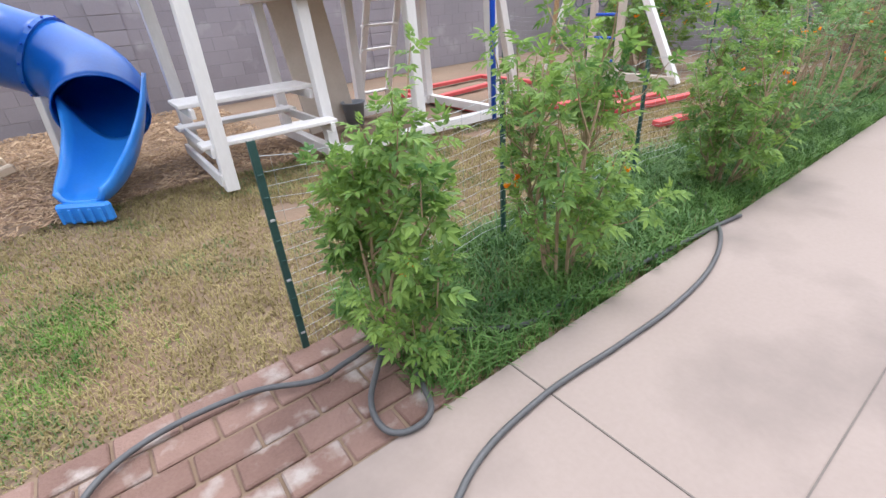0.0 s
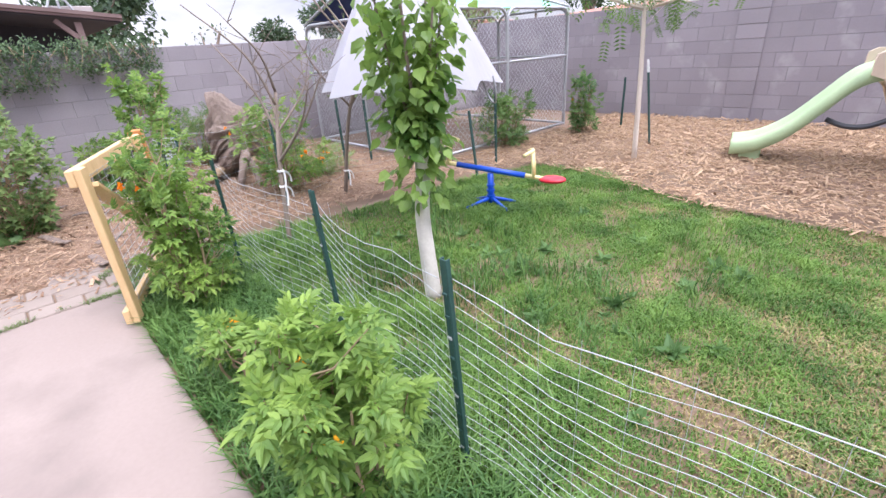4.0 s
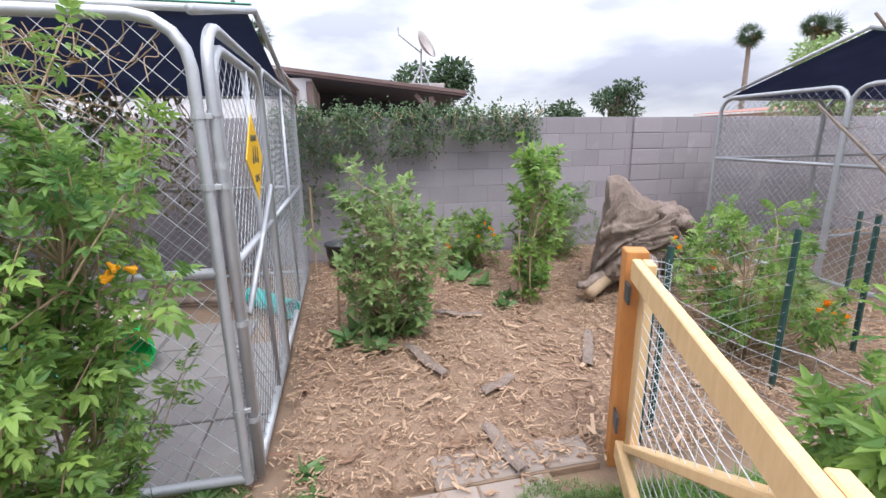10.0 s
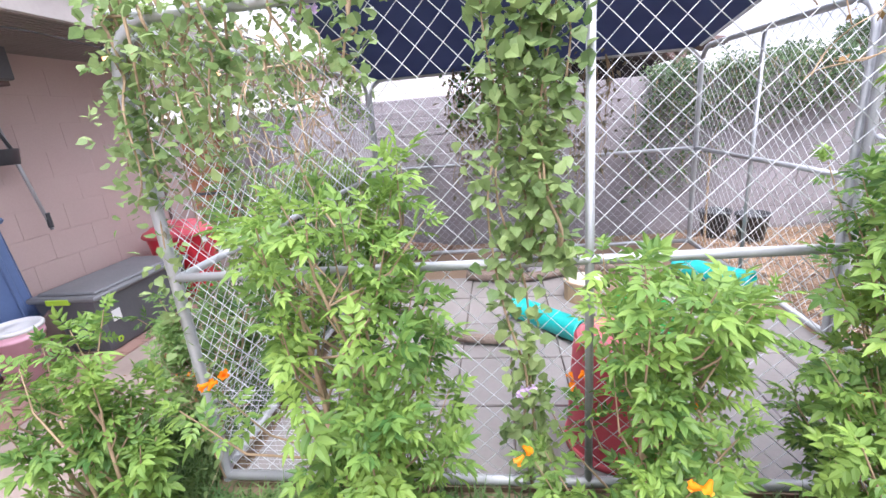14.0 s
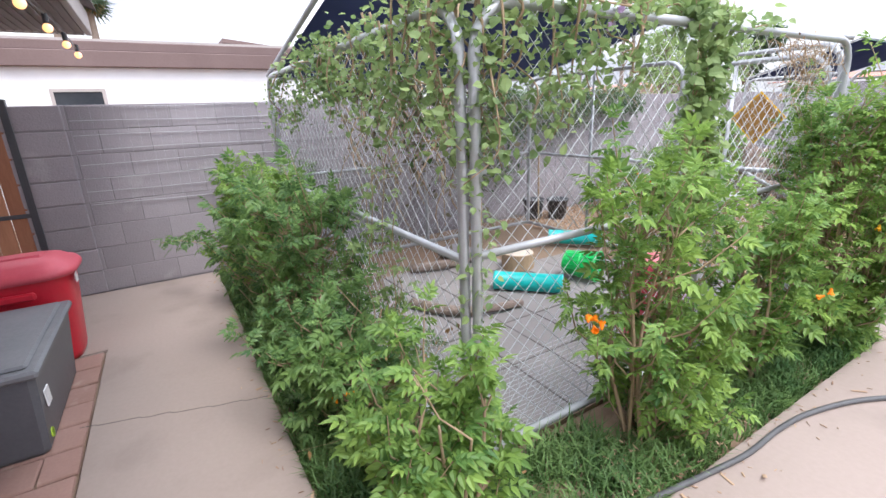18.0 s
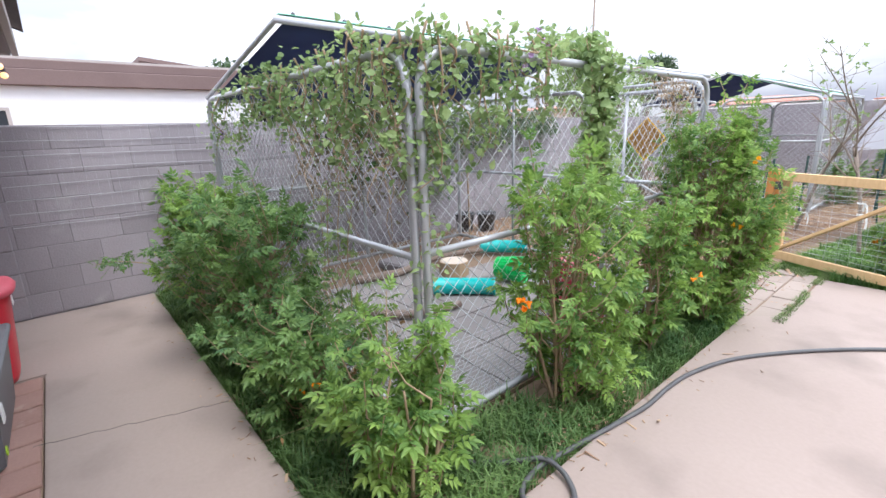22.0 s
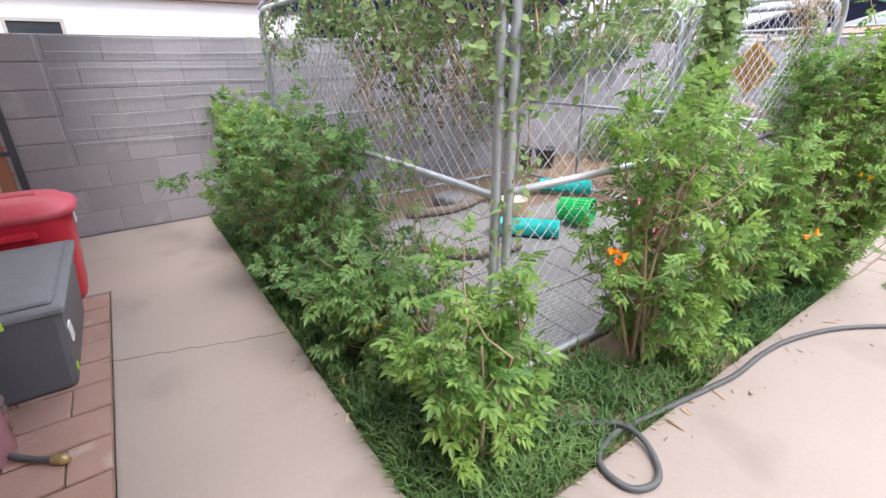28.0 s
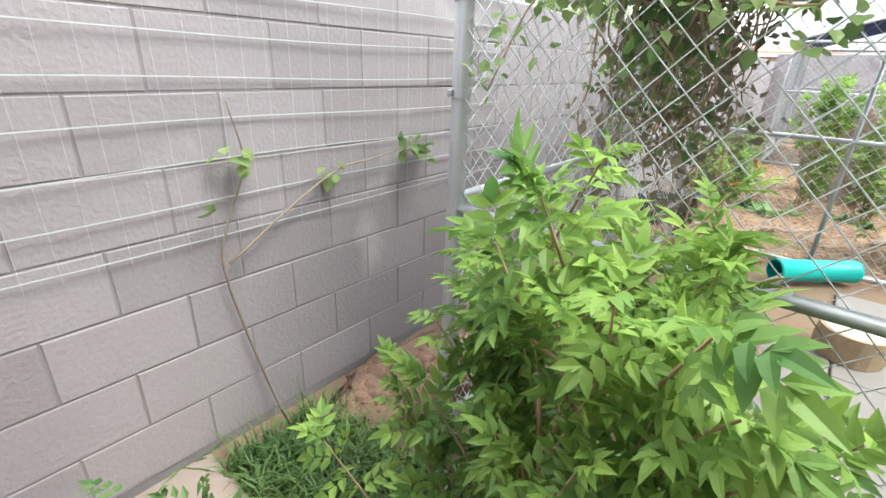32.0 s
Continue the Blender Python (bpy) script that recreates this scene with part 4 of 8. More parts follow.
def bush(x, y, h, r, count, seed, label, kind="fine", mat=None, size=0.110, stems=6, bare=0.25, flowers=0, petal=None, name="bell_bush", group="bell bushes", lean=(0, 0), stem_mat=None, category="bush", tuft=9, fill=1.0):
    """A loose shrub: slender stems from one root, leafy shoots that end on a lumpy crown, and opposite leaves along each shoot."""
    rng = np.random.default_rng(seed)
    th = thing(name, x, y, -0.03, 0, label, category, group)
    mains, woods = [], []
    for k in range(stems):
        a = 2 * math.pi * k / stems + rng.uniform(-0.5, 0.5)
        rad = r * rng.uniform(0.15, 0.6)
        top = Vector((lean[0] * h + rad * math.cos(a), lean[1] * h + rad * math.sin(a), h * rng.uniform(0.6, 0.9)))
        foot = Vector((0.06 * math.cos(a), 0.06 * math.sin(a), 0))
        mid = foot.lerp(top, 0.5) + Vector((rng.normal(0, 0.04), rng.normal(0, 0.04), 0))
        line = spline([foot, mid, top], 6)
        wood = bmesh.new()
        tube(wood, line, [0.0085 * (1 - 0.7 * i / (len(line) - 1)) + 0.002 for i in range(len(line))], 5)
        mains.append(line), woods.append(wood)
    lumps = [(rng.uniform(0, 6.28), rng.uniform(0.25, 0.95), rng.uniform(0.2, 0.45) * (1 if rng.random() < 0.55 else -1)) for _ in range(10)]
    shoots = max(8, int(count * 1.12 / tuft))
    ps, ds, ss, tips = [], [], [], []
    for k in range(shoots):
        a = rng.uniform(0, 2 * math.pi)
        v = bare * 0.55 + (1 - bare * 0.55) * rng.random() ** 0.85
        low_, high_ = min(1.0, max(0.0, (v - 0.08) / 0.42)), min(1.0, max(0.0, (v - 0.8) / 0.25))
        wide = 0.50 + 0.50 * low_ * low_ * (3 - 2 * low_) - 0.38 * high_
        for la, lv, amp in lumps:
            wide += amp * math.exp(-((v - lv) / 0.15) ** 2) * max(0.0, math.cos(a - la)) ** 2
        rad = r * wide * math.sqrt(rng.uniform(0.05, 1.0)) * (rng.uniform(1.12, 1.4) if rng.random() < 0.16 else 1.0)
        tip = Vector((lean[0] * v * h + rad * math.cos(a), lean[1] * v * h + rad * math.sin(a), v * h * (rng.uniform(1.06, 1.22) if v > 0.8 and rng.random() < 0.25 else 1.0)))
        line = min(mains, key=lambda l: (l[len(l) // 2] - tip).length + rng.uniform(0, 0.1))
        drop = h * rng.uniform(0.10, 0.26) + 0.35 * rad
        root = min(line, key=lambda p: abs(p.z - (tip.z - drop)))
        if (tip - root).length < 0.05:
            continue
        bend = root.lerp(tip, 0.5) + Vector((0.15 * rad * math.cos(a), 0.15 * rad * math.sin(a), -0.02))
        tube(woods[mains.index(line)], [root, bend, tip], [0.0045, 0.0035, 0.0018], 4, caps=False)
        tips.append((bend, tip))
        un = np.array(tip - bend)
        full = np.linalg.norm(un) + 1e-6
        un = un / full
        s1 = np.cross(un, [0.3, 0.2, 0.93])
        s1 /= np.linalg.norm(s1) + 1e-6
        s2 = np.cross(un, s1)
        ph = rng.uniform(0, 6.28)
        reach = min(full, 0.24)
        young = rng.uniform(0.75, 1.15)
        for i in range(tuft):
            node, side = i // 2, i % 2
            t = 1 - node / (tuft / 2) if i < tuft - 1 else 1.0
            q = np.array(tip) - un * reach * (1 - t) * 0.95
            b = ph + 1.57 * node + math.pi * side + rng.normal(0, 0.3)
            open_ = 0.95 - 0.55 * t ** 3
            d = un * (0.45 + 0.5 * t ** 3) + (s1 * math.cos(b) + s2 * math.sin(b)) * open_ + np.array([0, 0, -0.08]) + rng.normal(0, 0.14, 3)
            ps.append(q), ds.append(d), ss.append(size * young * rng.uniform(0.7, 1.15) * (1.1 - 0.25 * t) * fill)
    for wood in woods:
        part("stem", wood, stem_mat or STEM, th, smooth=True)
    part("foliage", leaves("foliage", ps, ds, ss, kind, mat or LEAF, rng, 0.65), mat or LEAF, th)
    if flowers:
        low = [i for i, (s, e) in enumerate(tips) if 0.28 * h < e.z < 0.8 * h and math.hypot(e.x, e.y) > 0.6 * r] or list(range(len(tips)))
        idx = rng.choice(low, flowers)
        bell_flowers(th, rng, [tuple(tips[i][1] + (tips[i][1] - tips[i][0]).normalized() * 0.05 + Vector((0, 0, 0.02))) for i in idx], petal or PETAL)
    return th


L0 = "bright green bell-flower bush, "
# bed before the kennel
bush(0.21, -0.25, 0.82, 0.24, 420, 1, L0 + "low, at the bed's corner", stems=6)
bush(0.26, 0.75, 1.26, 0.30, 820, 2, L0 + "tall with tan stems, before the kennel", stems=8, flowers=1)
bush(0.26, 1.66, 1.0, 0.285, 620, 3, L0 + "with a few orange flowers, before the kennel", stems=8, flowers=4)
bush(0.35, 2.48, 1.50, 0.39, 2900, 4, L0 + "tallest, beside the kennel gate", stems=9, size=0.098, bare=0.05, flowers=5, petal=PETAL_YELLOW)
# bed beside the walkway
bush(-0.60, -0.31, 0.68, 0.33, 560, 6, L0 + "low, beside the walkway", stems=6, flowers=1, mat=LEAF_DARK)
bush(-1.38, -0.27, 1.10, 0.43, 1250, 7, L0 + "wide, beside the walkway with an orange flower", stems=8, flowers=1, mat=LEAF_DARK)
bush(-2.42, -0.27, 1.10, 0.37, 1250, 9, L0 + "dense and rounded, near the wall's end", stems=8, bare=0.5)
# bed along the lawn fence, east of the gap
for i, (bx, by, bh, br, fl) in enumerate(((6.12, 5.30, 1.0, 0.25, 1), (7.03, 5.27, 1.18, 0.36, 2), (8.72, 5.27, 1.05, 0.36, 2), (9.55, 5.35, 1.05, 0.36, 3), (10.4, 5.35, 1.15, 0.4, 3), (11.4, 5.4, 1.25, 0.42, 3), (12.5, 5.4, 1.3, 0.42, 2), (13.7, 5.4, 1.3, 0.45, 2))):
    bush(bx, by, bh, br, 560 if i < 3 else 420, 20 + i, L0 + "beside the lawn fence and patio", "fine" if i < 3 else "pinnate", stems=7, flowers=fl, mat=LEAF if i < 3 else LEAF_DARK)
# west of the gap
bush(3.24, 4.40, 0.74, 0.25, 480, 30, L0 + "low with orange flowers by the lawn fence", stems=7, flowers=2, petal=PETAL_YELLOW, mat=LEAF_YOUNG)
bush(4.18, 4.52, 0.34, 0.15, 130, 31, L0 + "young, by the fence corner", stems=5, mat=LEAF_YOUNG)
bush(2.38, 4.38, 0.36, 0.22, 130, 32, L0 + "sparse with yellow flowers by the fence", stems=6, flowers=5, petal=PETAL_YELLOW, mat=LEAF_YOUNG)
bush(1.28, 4.46, 0.98, 0.27, 820, 33, L0 + "upright beside the open pine gate", stems=8, flowers=2, mat=LEAF_YOUNG)
# mulch corner
bush(-1.40, 3.72, 1.16, 0.42, 1450, 40, "pale green rose-like shrub growing in the mulch", "trio", LEAF_ROSE, 0.10, 5, bare=0.0, tuft=9, name="shrub", group="mulch shrubs", category="shrub")
bush(-1.75, 4.95, 1.30, 0.20, 420, 41, "slim leafy sapling tied to a stake in the mulch", "trio", LEAF, 0.115, 4, name="sapling", group="mulch shrubs", category="sapling")
bush(-2.25, 5.3, 1.36, 0.22, 460, 42, "slim leafy sapling before the block wall", "trio", LEAF, 0.115, 4, name="sapling", group="mulch shrubs", category="sapling")
bush(-2.95, 4.75, 0.62, 0.30, 420, 43, "leafy shrub with orange flowers below the wall", mat=LEAF, stems=6, flowers=5, name="shrub", group="mulch shrubs", category="shrub")
bush(-3.1, 5.9, 0.80, 0.34, 380, 44, "feathery green shrub behind the stump", "feather", LEAF_FEATHER, 0.16, 7, name="shrub", group="mulch shrubs", category="shrub")
bush(-0.55, 5.95, 1.0, 0.36, 620, 45, L0 + "with orange flowers, behind the lawn fence", stems=7, flowers=6)
bush(-1.0, 6.6, 0.42, 0.4, 380, 46, "low grey-green herb clump in the mulch", "feather", LEAF_ROSE, 0.13, 9, name="herb_clump", group="mulch shrubs", category="herb")
# by the second kennel
bush(0.05, 9.15, 0.72, 0.34, 620, 50, "dark green rounded shrub beside the far kennel", mat=LEAF_DARK, name="shrub", group="mulch shrubs", category="shrub", stems=8)
bush(0.45, 10.5, 0.82, 0.22, 420, 51, "narrow dark green shrub at the wall's foot", mat=LEAF_DARK, name="shrub", group="mulch shrubs", category="shrub", stems=6, flowers=1)
# beyond the swing frame
bush(13.2, 8.7, 1.55, 0.8, 900, 52, "large bush full of orange flowers beyond the swing", mat=LEAF, stems=11, flowers=26, size=0.2)
bush(13.6, 7.0, 0.9, 0.6, 420, 53, "leafy bush behind the far fence", mat=LEAF_DARK, stems=8)


# grasses
def blades(name, pts, hs, mat, rng, label, width=0.006, bend=0.5):
    n = len(pts)
    p = np.asarray(pts, np.float32)
    a = rng.uniform(0, 2 * math.pi, n)
    d = np.stack([np.cos(a), np.sin(a), np.zeros(n)], 1)
    s = np.stack([-np.sin(a), np.cos(a), np.zeros(n)], 1) * width
    h = np.asarray(hs, np.float32)[:, None]
    up = np.array([0, 0, 1.0])
    m = p + up * h * 0.6 + d * h * bend * 0.3
    t = p + up * h * (1 - 0.25 * bend) + d * h * bend
    v = np.stack([p - s, p + s, m + s * 0.8, m - s * 0.8, t], 1).reshape(-1, 3)
    b = (np.arange(n) * 5)[:, None]
    f = np.concatenate([b + [[0, 1, 2]], b + [[0, 2, 3]], b + [[3, 2, 4]]])
    return tagged(part(name, np_mesh(name, v, f, mat), mat), label, "grass", kind="stuff")


def scatter(rng, n, x0, x1, y0, y1, keep, z=-0.045):
    x, y = rng.uniform(x0, x1, n), rng.uniform(y0, y1, n)
    ok = np.array([keep(a, b) for a, b in zip(x, y)])
    return np.stack([x[ok], y[ok], np.full(ok.sum(), z)], 1)


def patchy(x, y, f=0.8, o=0.0):
    return noise.noise(Vector((x * f, y * f, o))) + 0.5 * noise.noise(Vector((x * f * 2.7, y * f * 2.7, o + 5)))


def on_mulch(x, y):
    edge = 8.35 + 0.25 * math.sin(x * 1.3) if x > 0.6 else 6.6 + 0.7 * x
    return y > edge or (x < 0.35 + 0.15 * (y - 4.6) and y > 3.0) or x < -0.1


rng = np.random.default_rng(7)


def dryness(x, y):
    """0 in the watered lawn by the tree, 1 on the worn ground before the slides."""
    return min(1.0, max(0.0, (x - 3.95) / 1.2 + 0.85 * patchy(x, y, 0.9), 1.5 * patchy(x, y, 1.5, 60) - 0.55 + 0.12 * x))


lawn = lambda x, y: not on_mulch(x, y) and not (4.63 < x < 6.13 and y < 5.66) and not (y < 4.15 and x < 4.7) and y > (4.13 if x < STEP_X else EDGE_E + 0.02)


def lush(x, y):
    """How tall and thick the watered grass stands: highest along the fence and in drifts across the lawn."""
    return max(0.0, min(1.0, 0.5 + 0.9 * patchy(x, y, 0.9, 3) + 0.5 * max(0.0, 1 - abs(y - 4.9) / 0.8) * (x < 3.4) - 0.9 * dryness(x, y)))


pts = scatter(rng, 340000, 0.2, 5.4, 4.1, 8.9, lambda x, y: lawn(x, y) and rng.random() > 0.95 * dryness(x, y) and rng.random() > 0.10 + 0.55 * (patchy(x, y, 1.6, 9) < -0.22))
blades("lawn_grass", pts, [rng.uniform(0.5, 1.2) * (0.03 + 0.075 * lush(a, b) ** 1.5) for a, b, _ in pts], GRASS, rng, "patchy green lawn grass, lush round the tree", 0.0027, 0.75)
pts = scatter(rng, 5200, 0.5, 3.6, 4.75, 6.6, lambda x, y: lawn(x, y) and patchy(x, y, 2.2, 14) > 0.12)
blades("tall_grass", pts, rng.uniform(0.09, 0.21, len(pts)), GRASS_BED, rng, "tufts of tall bright grass in the lawn", 0.0042, 0.7)
pts = scatter(rng, 230000, 0.6, 12.5, 4.9, 8.6, lambda x, y: lawn(x, y) and rng.random() < (0.07 if x < 3.9 else 0.25) + 0.65 * dryness(x, y) and patchy(x, y, 0.7, 31) > -0.55)
blades("dry_grass", pts, rng.uniform(0.018, 0.052, len(pts)), STRAW, rng, "short straw-coloured dry grass", 0.003, 1.0)
pts = scatter(rng, 60000, 3.6, 12.5, 4.9, 8.6, lambda x, y: lawn(x, y) and patchy(x, y, 1.0, 17) > 0.16)
blades("lawn_tufts", pts, rng.uniform(0.015, 0.05, len(pts)), GRASS_DULL, rng, "dull green tufts in the dry lawn", 0.0035, 0.8)
bed_n = lambda x, y: (EDGE_W + 0.01 < y < 4.85 and 0.8 < x < 4.6) or (EDGE_E + 0.01 < y < 6.0 + 0.35 * patchy(x, y, 1.2, 71) and x > 6.04)
pts = scatter(rng, 150000, 0.8, 14, 4.1, 6.4, lambda x, y: bed_n(x, y) and rng.random() > 0.3 * (patchy(x, y, 2.0, 12) < -0.25))
blades("bed_grass_north", pts, rng.uniform(0.04, 0.19, len(pts)), GRASS_BED, rng, "long green grass along the lawn fence", 0.0042, 0.8)
bed_k = lambda x, y: (0.04 < x < BED_X - 0.01 and PATH_Y < y < 2.72) or (KX0 < x < 0.1 and PATH_Y + 0.01 < y < -0.06) or (WALL_X + 0.1 < x < KX0 and PATH_Y < y < -0.15)
pts = scatter(rng, 150000, -3.56, 0.55, -0.62, 2.75, lambda x, y: bed_k(x, y) and rng.random() > 0.6 * (patchy(x, y, 2.3, 22) < -0.26) and (x - 0.1) ** 2 + (y - 0.75) ** 2 > 0.02)
blades("bed_grass_kennel", pts, rng.uniform(0.02, 0.17, len(pts)) * (0.5 + rng.random(len(pts)) * 0.6), GRASS_DARK, rng, "dark green grass in the kennel beds", 0.004, 0.7)
joint = lambda x, y: (abs(x - 0.755) < 0.035 and patchy(x, y, 3.0, 51) > -0.15) or ((x - 0.45) ** 2 + (y - 4.22) ** 2 < 0.045 and patchy(x, y, 6.0, 52) > -0.1) or (x < 0.25 and y < 3.2 and patchy(x, y, 4.0, 53) > 0.1)
pts = scatter(rng, 26000, -0.05, 0.82, 2.72, 4.45, joint, -0.012)
blades("paver_grass", pts, rng.uniform(0.012, 0.045, len(pts)), GRASS_DULL, rng, "thin dull grass growing between the pale pavers", 0.0022, 0.9)
pts = scatter(rng, 7000, 3.0, 6.3, 5.4, 7.2, lambda x, y: lawn(x, y) and patchy(x, y, 1.3, 41) > 0.2)
blades("paver_edge_grass", pts, rng.uniform(0.02, 0.05, len(pts)), STRAW, rng, "dry grass along the pavers", 0.003, 1.0)


# wood chips
def chips(name, n, x0, x1, y0, y1, keep, label, big=1.0, seed=3, mat=None, z=0.012, jitter=0.013):
    r = np.random.default_rng(seed)
    p = scatter(r, n, x0, x1, y0, y1, keep, z)
    k = len(p)
    ln, wd, th = r.uniform(0.02, 0.085, k) * big, r.uniform(0.005, 0.016, k) * big, r.uniform(0.002, 0.006, k) * big
    big_one = r.random(k) < 0.055
    ln[big_one] *= 2.3
    wd[big_one] *= 2.4
    a, tl = r.uniform(0, 2 * math.pi, k), r.normal(0, 0.22, k)
    ax = np.stack([np.cos(a) * np.cos(tl), np.sin(a) * np.cos(tl), np.sin(tl)], 1)
    sd = np.stack([-np.sin(a), np.cos(a), r.normal(0, 0.2, k)], 1)
    up = np.cross(ax, sd)
    p[:, 2] += r.uniform(-jitter, jitter, k)
    v = []
    for i, j, q in ((-1, -1, 0), (1, -1, 0), (1, 1, 0), (-1, 1, 0), (-0.9, -0.8, 1), (0.9, -0.7, 1), (0.8, 0.8, 1), (-0.85, 0.9, 1)):
        v.append(p + ax * (i * ln / 2)[:, None] + sd * (j * wd / 2)[:, None] + up * (q * th)[:, None])
    v = np.stack(v, 1).reshape(-1, 3)
    q = np.array([(4, 5, 6, 7), (0, 1, 5, 4), (1, 2, 6, 5), (2, 3, 7, 6), (3, 0, 4, 7)])
    f = (q[None] + (np.arange(k) * 8)[:, None, None]).reshape(-1, 4)
    return tagged(part(name, np_mesh(name, v, f, mat or CHIPS), mat or CHIPS), label, "wood chips", kind="stuff")


in_west = lambda x, y: x < 0.16 + 0.15 * max(0, y - 4.4) and 3.06 < y < 7.75 and patchy(x, y, 0.9, 2) > -0.62 + (0.35 if -0.9 < x < 0.1 and y < 4.4 else 0)
chips("wood_chips_west", 30000, WALL_X + 0.12, 0.7, 3.06, 7.75, in_west, "loose bark and wood chips on the mulch corner", 0.62)
in_north = lambda x, y: on_mulch(x, y + 0.16) and 0.0 < x < 7.0 and y > 8.0 and patchy(x, y, 0.8, 6) > -0.75
chips("wood_chips_north", 34000, 0.0, 7.0, 7.4, 12.45, in_north, "pale wood chips under the slides", 0.9, 5, CHIPS_FRESH)
chips("wood_chips_paver", 340, 0.0, 0.85, 2.7, 4.25, lambda x, y: x < 0.25 + 0.5 * random.random() ** 2, "bark scraps lying on the pale pavers", 0.85, 8)
edge_k = lambda x, y: rng.random() < 0.9 * math.exp(-max(0.0, x - BED_X) / 0.10) and y > PATH_Y - 0.02
chips("leaf_litter", 500, BED_X + 0.01, BED_X + 0.45, -0.6, 2.65, edge_k, "dry grass and bark scraps along the patio's edge", 0.42, 61, z=0.004, jitter=0.001)
chips("leaf_litter", 420, 0.06, BED_X - 0.02, 0.35, 1.25, lambda x, y: patchy(x, y, 2.4, 81) > -0.1, "dry leaf litter under the kennel bushes", 0.5, 63, z=0.012, jitter=0.008)
edge_s = lambda x, y: rng.random() < 0.9 * math.exp(-max(0.0, PATH_Y - y) / 0.07)
chips("leaf_litter", 420, WALL_X + 0.1, BED_X, PATH_Y - 0.35, PATH_Y - 0.01, edge_s, "dry grass scraps along the walkway's edge", 0.36, 62, z=0.004, jitter=0.001)

# ---- climbing plants ----
def strand(bm, pts, r0=0.006, r1=0.002):
    line = spline(pts, 4)
    tube(bm, line, [r0 + (r1 - r0) * i / (len(line) - 1) for i in range(len(line))], 5)
    return line


def climber(th, ox, oy, stems, count, size, kind, mat, seed, spread=0.05, out=(0, 0, 0), stem_mat=None, droop=0.6, flowers=0, petal=None, thick=0.006):
    """Leaves clustered along winding stems, given in world places."""
    r = np.random.default_rng(seed)
    lines = []
    for pts in stems:
        bm = bmesh.new()
        lines.append(strand(bm, [(x - ox, y - oy, z) for x, y, z in pts], thick, min(thick, 0.002)))
        part("stem", bm, stem_mat or STEM, th, smooth=True)
    lens = np.array([sum((b - a).length for a, b in zip(l, l[1:])) for l in lines])
    ps, ds, ss = [], [], []
    for l, n in zip(lines, (count * lens / lens.sum()).astype(int)):
        for _ in range(n):
            i = r.integers(0, len(l) - 1)
            p = np.array(l[i].lerp(l[i + 1], r.random())) + r.normal(0, spread, 3)
            ps.append(p), ds.append(r.normal(0, 1, 3) + np.array(out)), ss.append(size * r.uniform(0.55, 1.2))
    part("foliage", leaves("foliage", ps, ds, ss, kind, mat, r, droop), mat, th)
    if flowers:
        bell_flowers(th, r, [tuple(ps[i]) for i in r.choice(len(ps), flowers)], petal, 0.026)


def winding(rnd, a, b, n=5, amp=0.05):
    a, b = Vector(a), Vector(b)
    return [tuple(a.lerp(b, k / n) + Vector([rnd.gauss(0, amp if 0 < k else 0) for _ in range(3)])) for k in range(n + 1)]


rv = random.Random(11)
# dark creeper hanging over the block wall
iv = thing("wall_creeper", -3.57, 4.2, 0, 0, "dense dark green creeper draped over the block wall", "creeper")
stems = []
for k in range(46):
    y = 2.75 + 3.0 * k / 45 + rv.uniform(-0.05, 0.05)
    low = 1.0 if y < 3.9 else 1.0 + 0.33 * (y - 3.9)
    stems.append([(-3.62, y, 1.60), (-3.50 + rv.uniform(0, 0.08), y + rv.uniform(-0.1, 0.1), 1.66 + rv.uniform(-0.03, 0.06)), (-3.40 + rv.uniform(-0.05, 0.08), y + rv.uniform(-0.15, 0.15), 1.45), (-3.45 + rv.uniform(-0.03, 0.08), y + rv.uniform(-0.2, 0.2), min(1.4, low + rv.uniform(0, 0.25)))])
climber(iv, -3.5, 4.2, stems, 8200, 0.047, "simple", LEAF_IVY, 3, 0.05, (0.5, 0, 0.2))
iv = thing("wall_creeper", -3.53, 3.3, 0, 0, "thin dark creeper trailing down the wall's face", "creeper")
climber(iv, -3.46, 3.3, [winding(rv, (-3.45, 2.6 + 0.13 * k, 1.4), (-3.47, 2.6 + 0.14 * k, 0.35 + 0.05 * k), 5, 0.04) for k in range(7)], 620, 0.06, "simple", LEAF_IVY, 4, 0.05, (0.5, 0, 0))

# flowering vine on the kennel's corner
vn = thing("flowering_vine", -0.1, 0.0, 0, 0, "pale green vine with lilac flowers over the kennel corner", "vine", "kennel vines")
stems = [winding(rv, (0.02, 0.03, 0.05), (0.0, 0.02, 1.75), 8, 0.02), winding(rv, (0, 0, 1.8), (-2.0, 0.02, 1.84), 9, 0.04), winding(rv, (0, 0, 1.82), (0, 1.0, 1.86), 7, 0.04)]
for k in range(20):
    x = -0.05 - 1.5 * (k / 19) ** 1.3
    stems.append(winding(rv, (x, -0.02, 1.84 + rv.uniform(-0.05, 0.08)), (x + rv.uniform(-0.1, 0.1), -0.03, 1.30 + 0.28 * k / 19 + rv.uniform(-0.1, 0.1)), 4, 0.03))
for k in range(14):
    y = 0.03 + 0.8 * (k / 13) ** 1.2
    stems.append(winding(rv, (0.02, y, 1.86 + rv.uniform(-0.04, 0.06)), (0.03, y + rv.uniform(-0.1, 0.1), 1.15 + 0.45 * k / 13 + rv.uniform(-0.1, 0.15)), 4, 0.03))
climber(vn, -0.1, 0.0, stems, 2900, 0.040, "broad", LEAF_VINE, 5, 0.038, (0.15, -0.3, 0.2), flowers=2, petal=PETAL_LILAC)
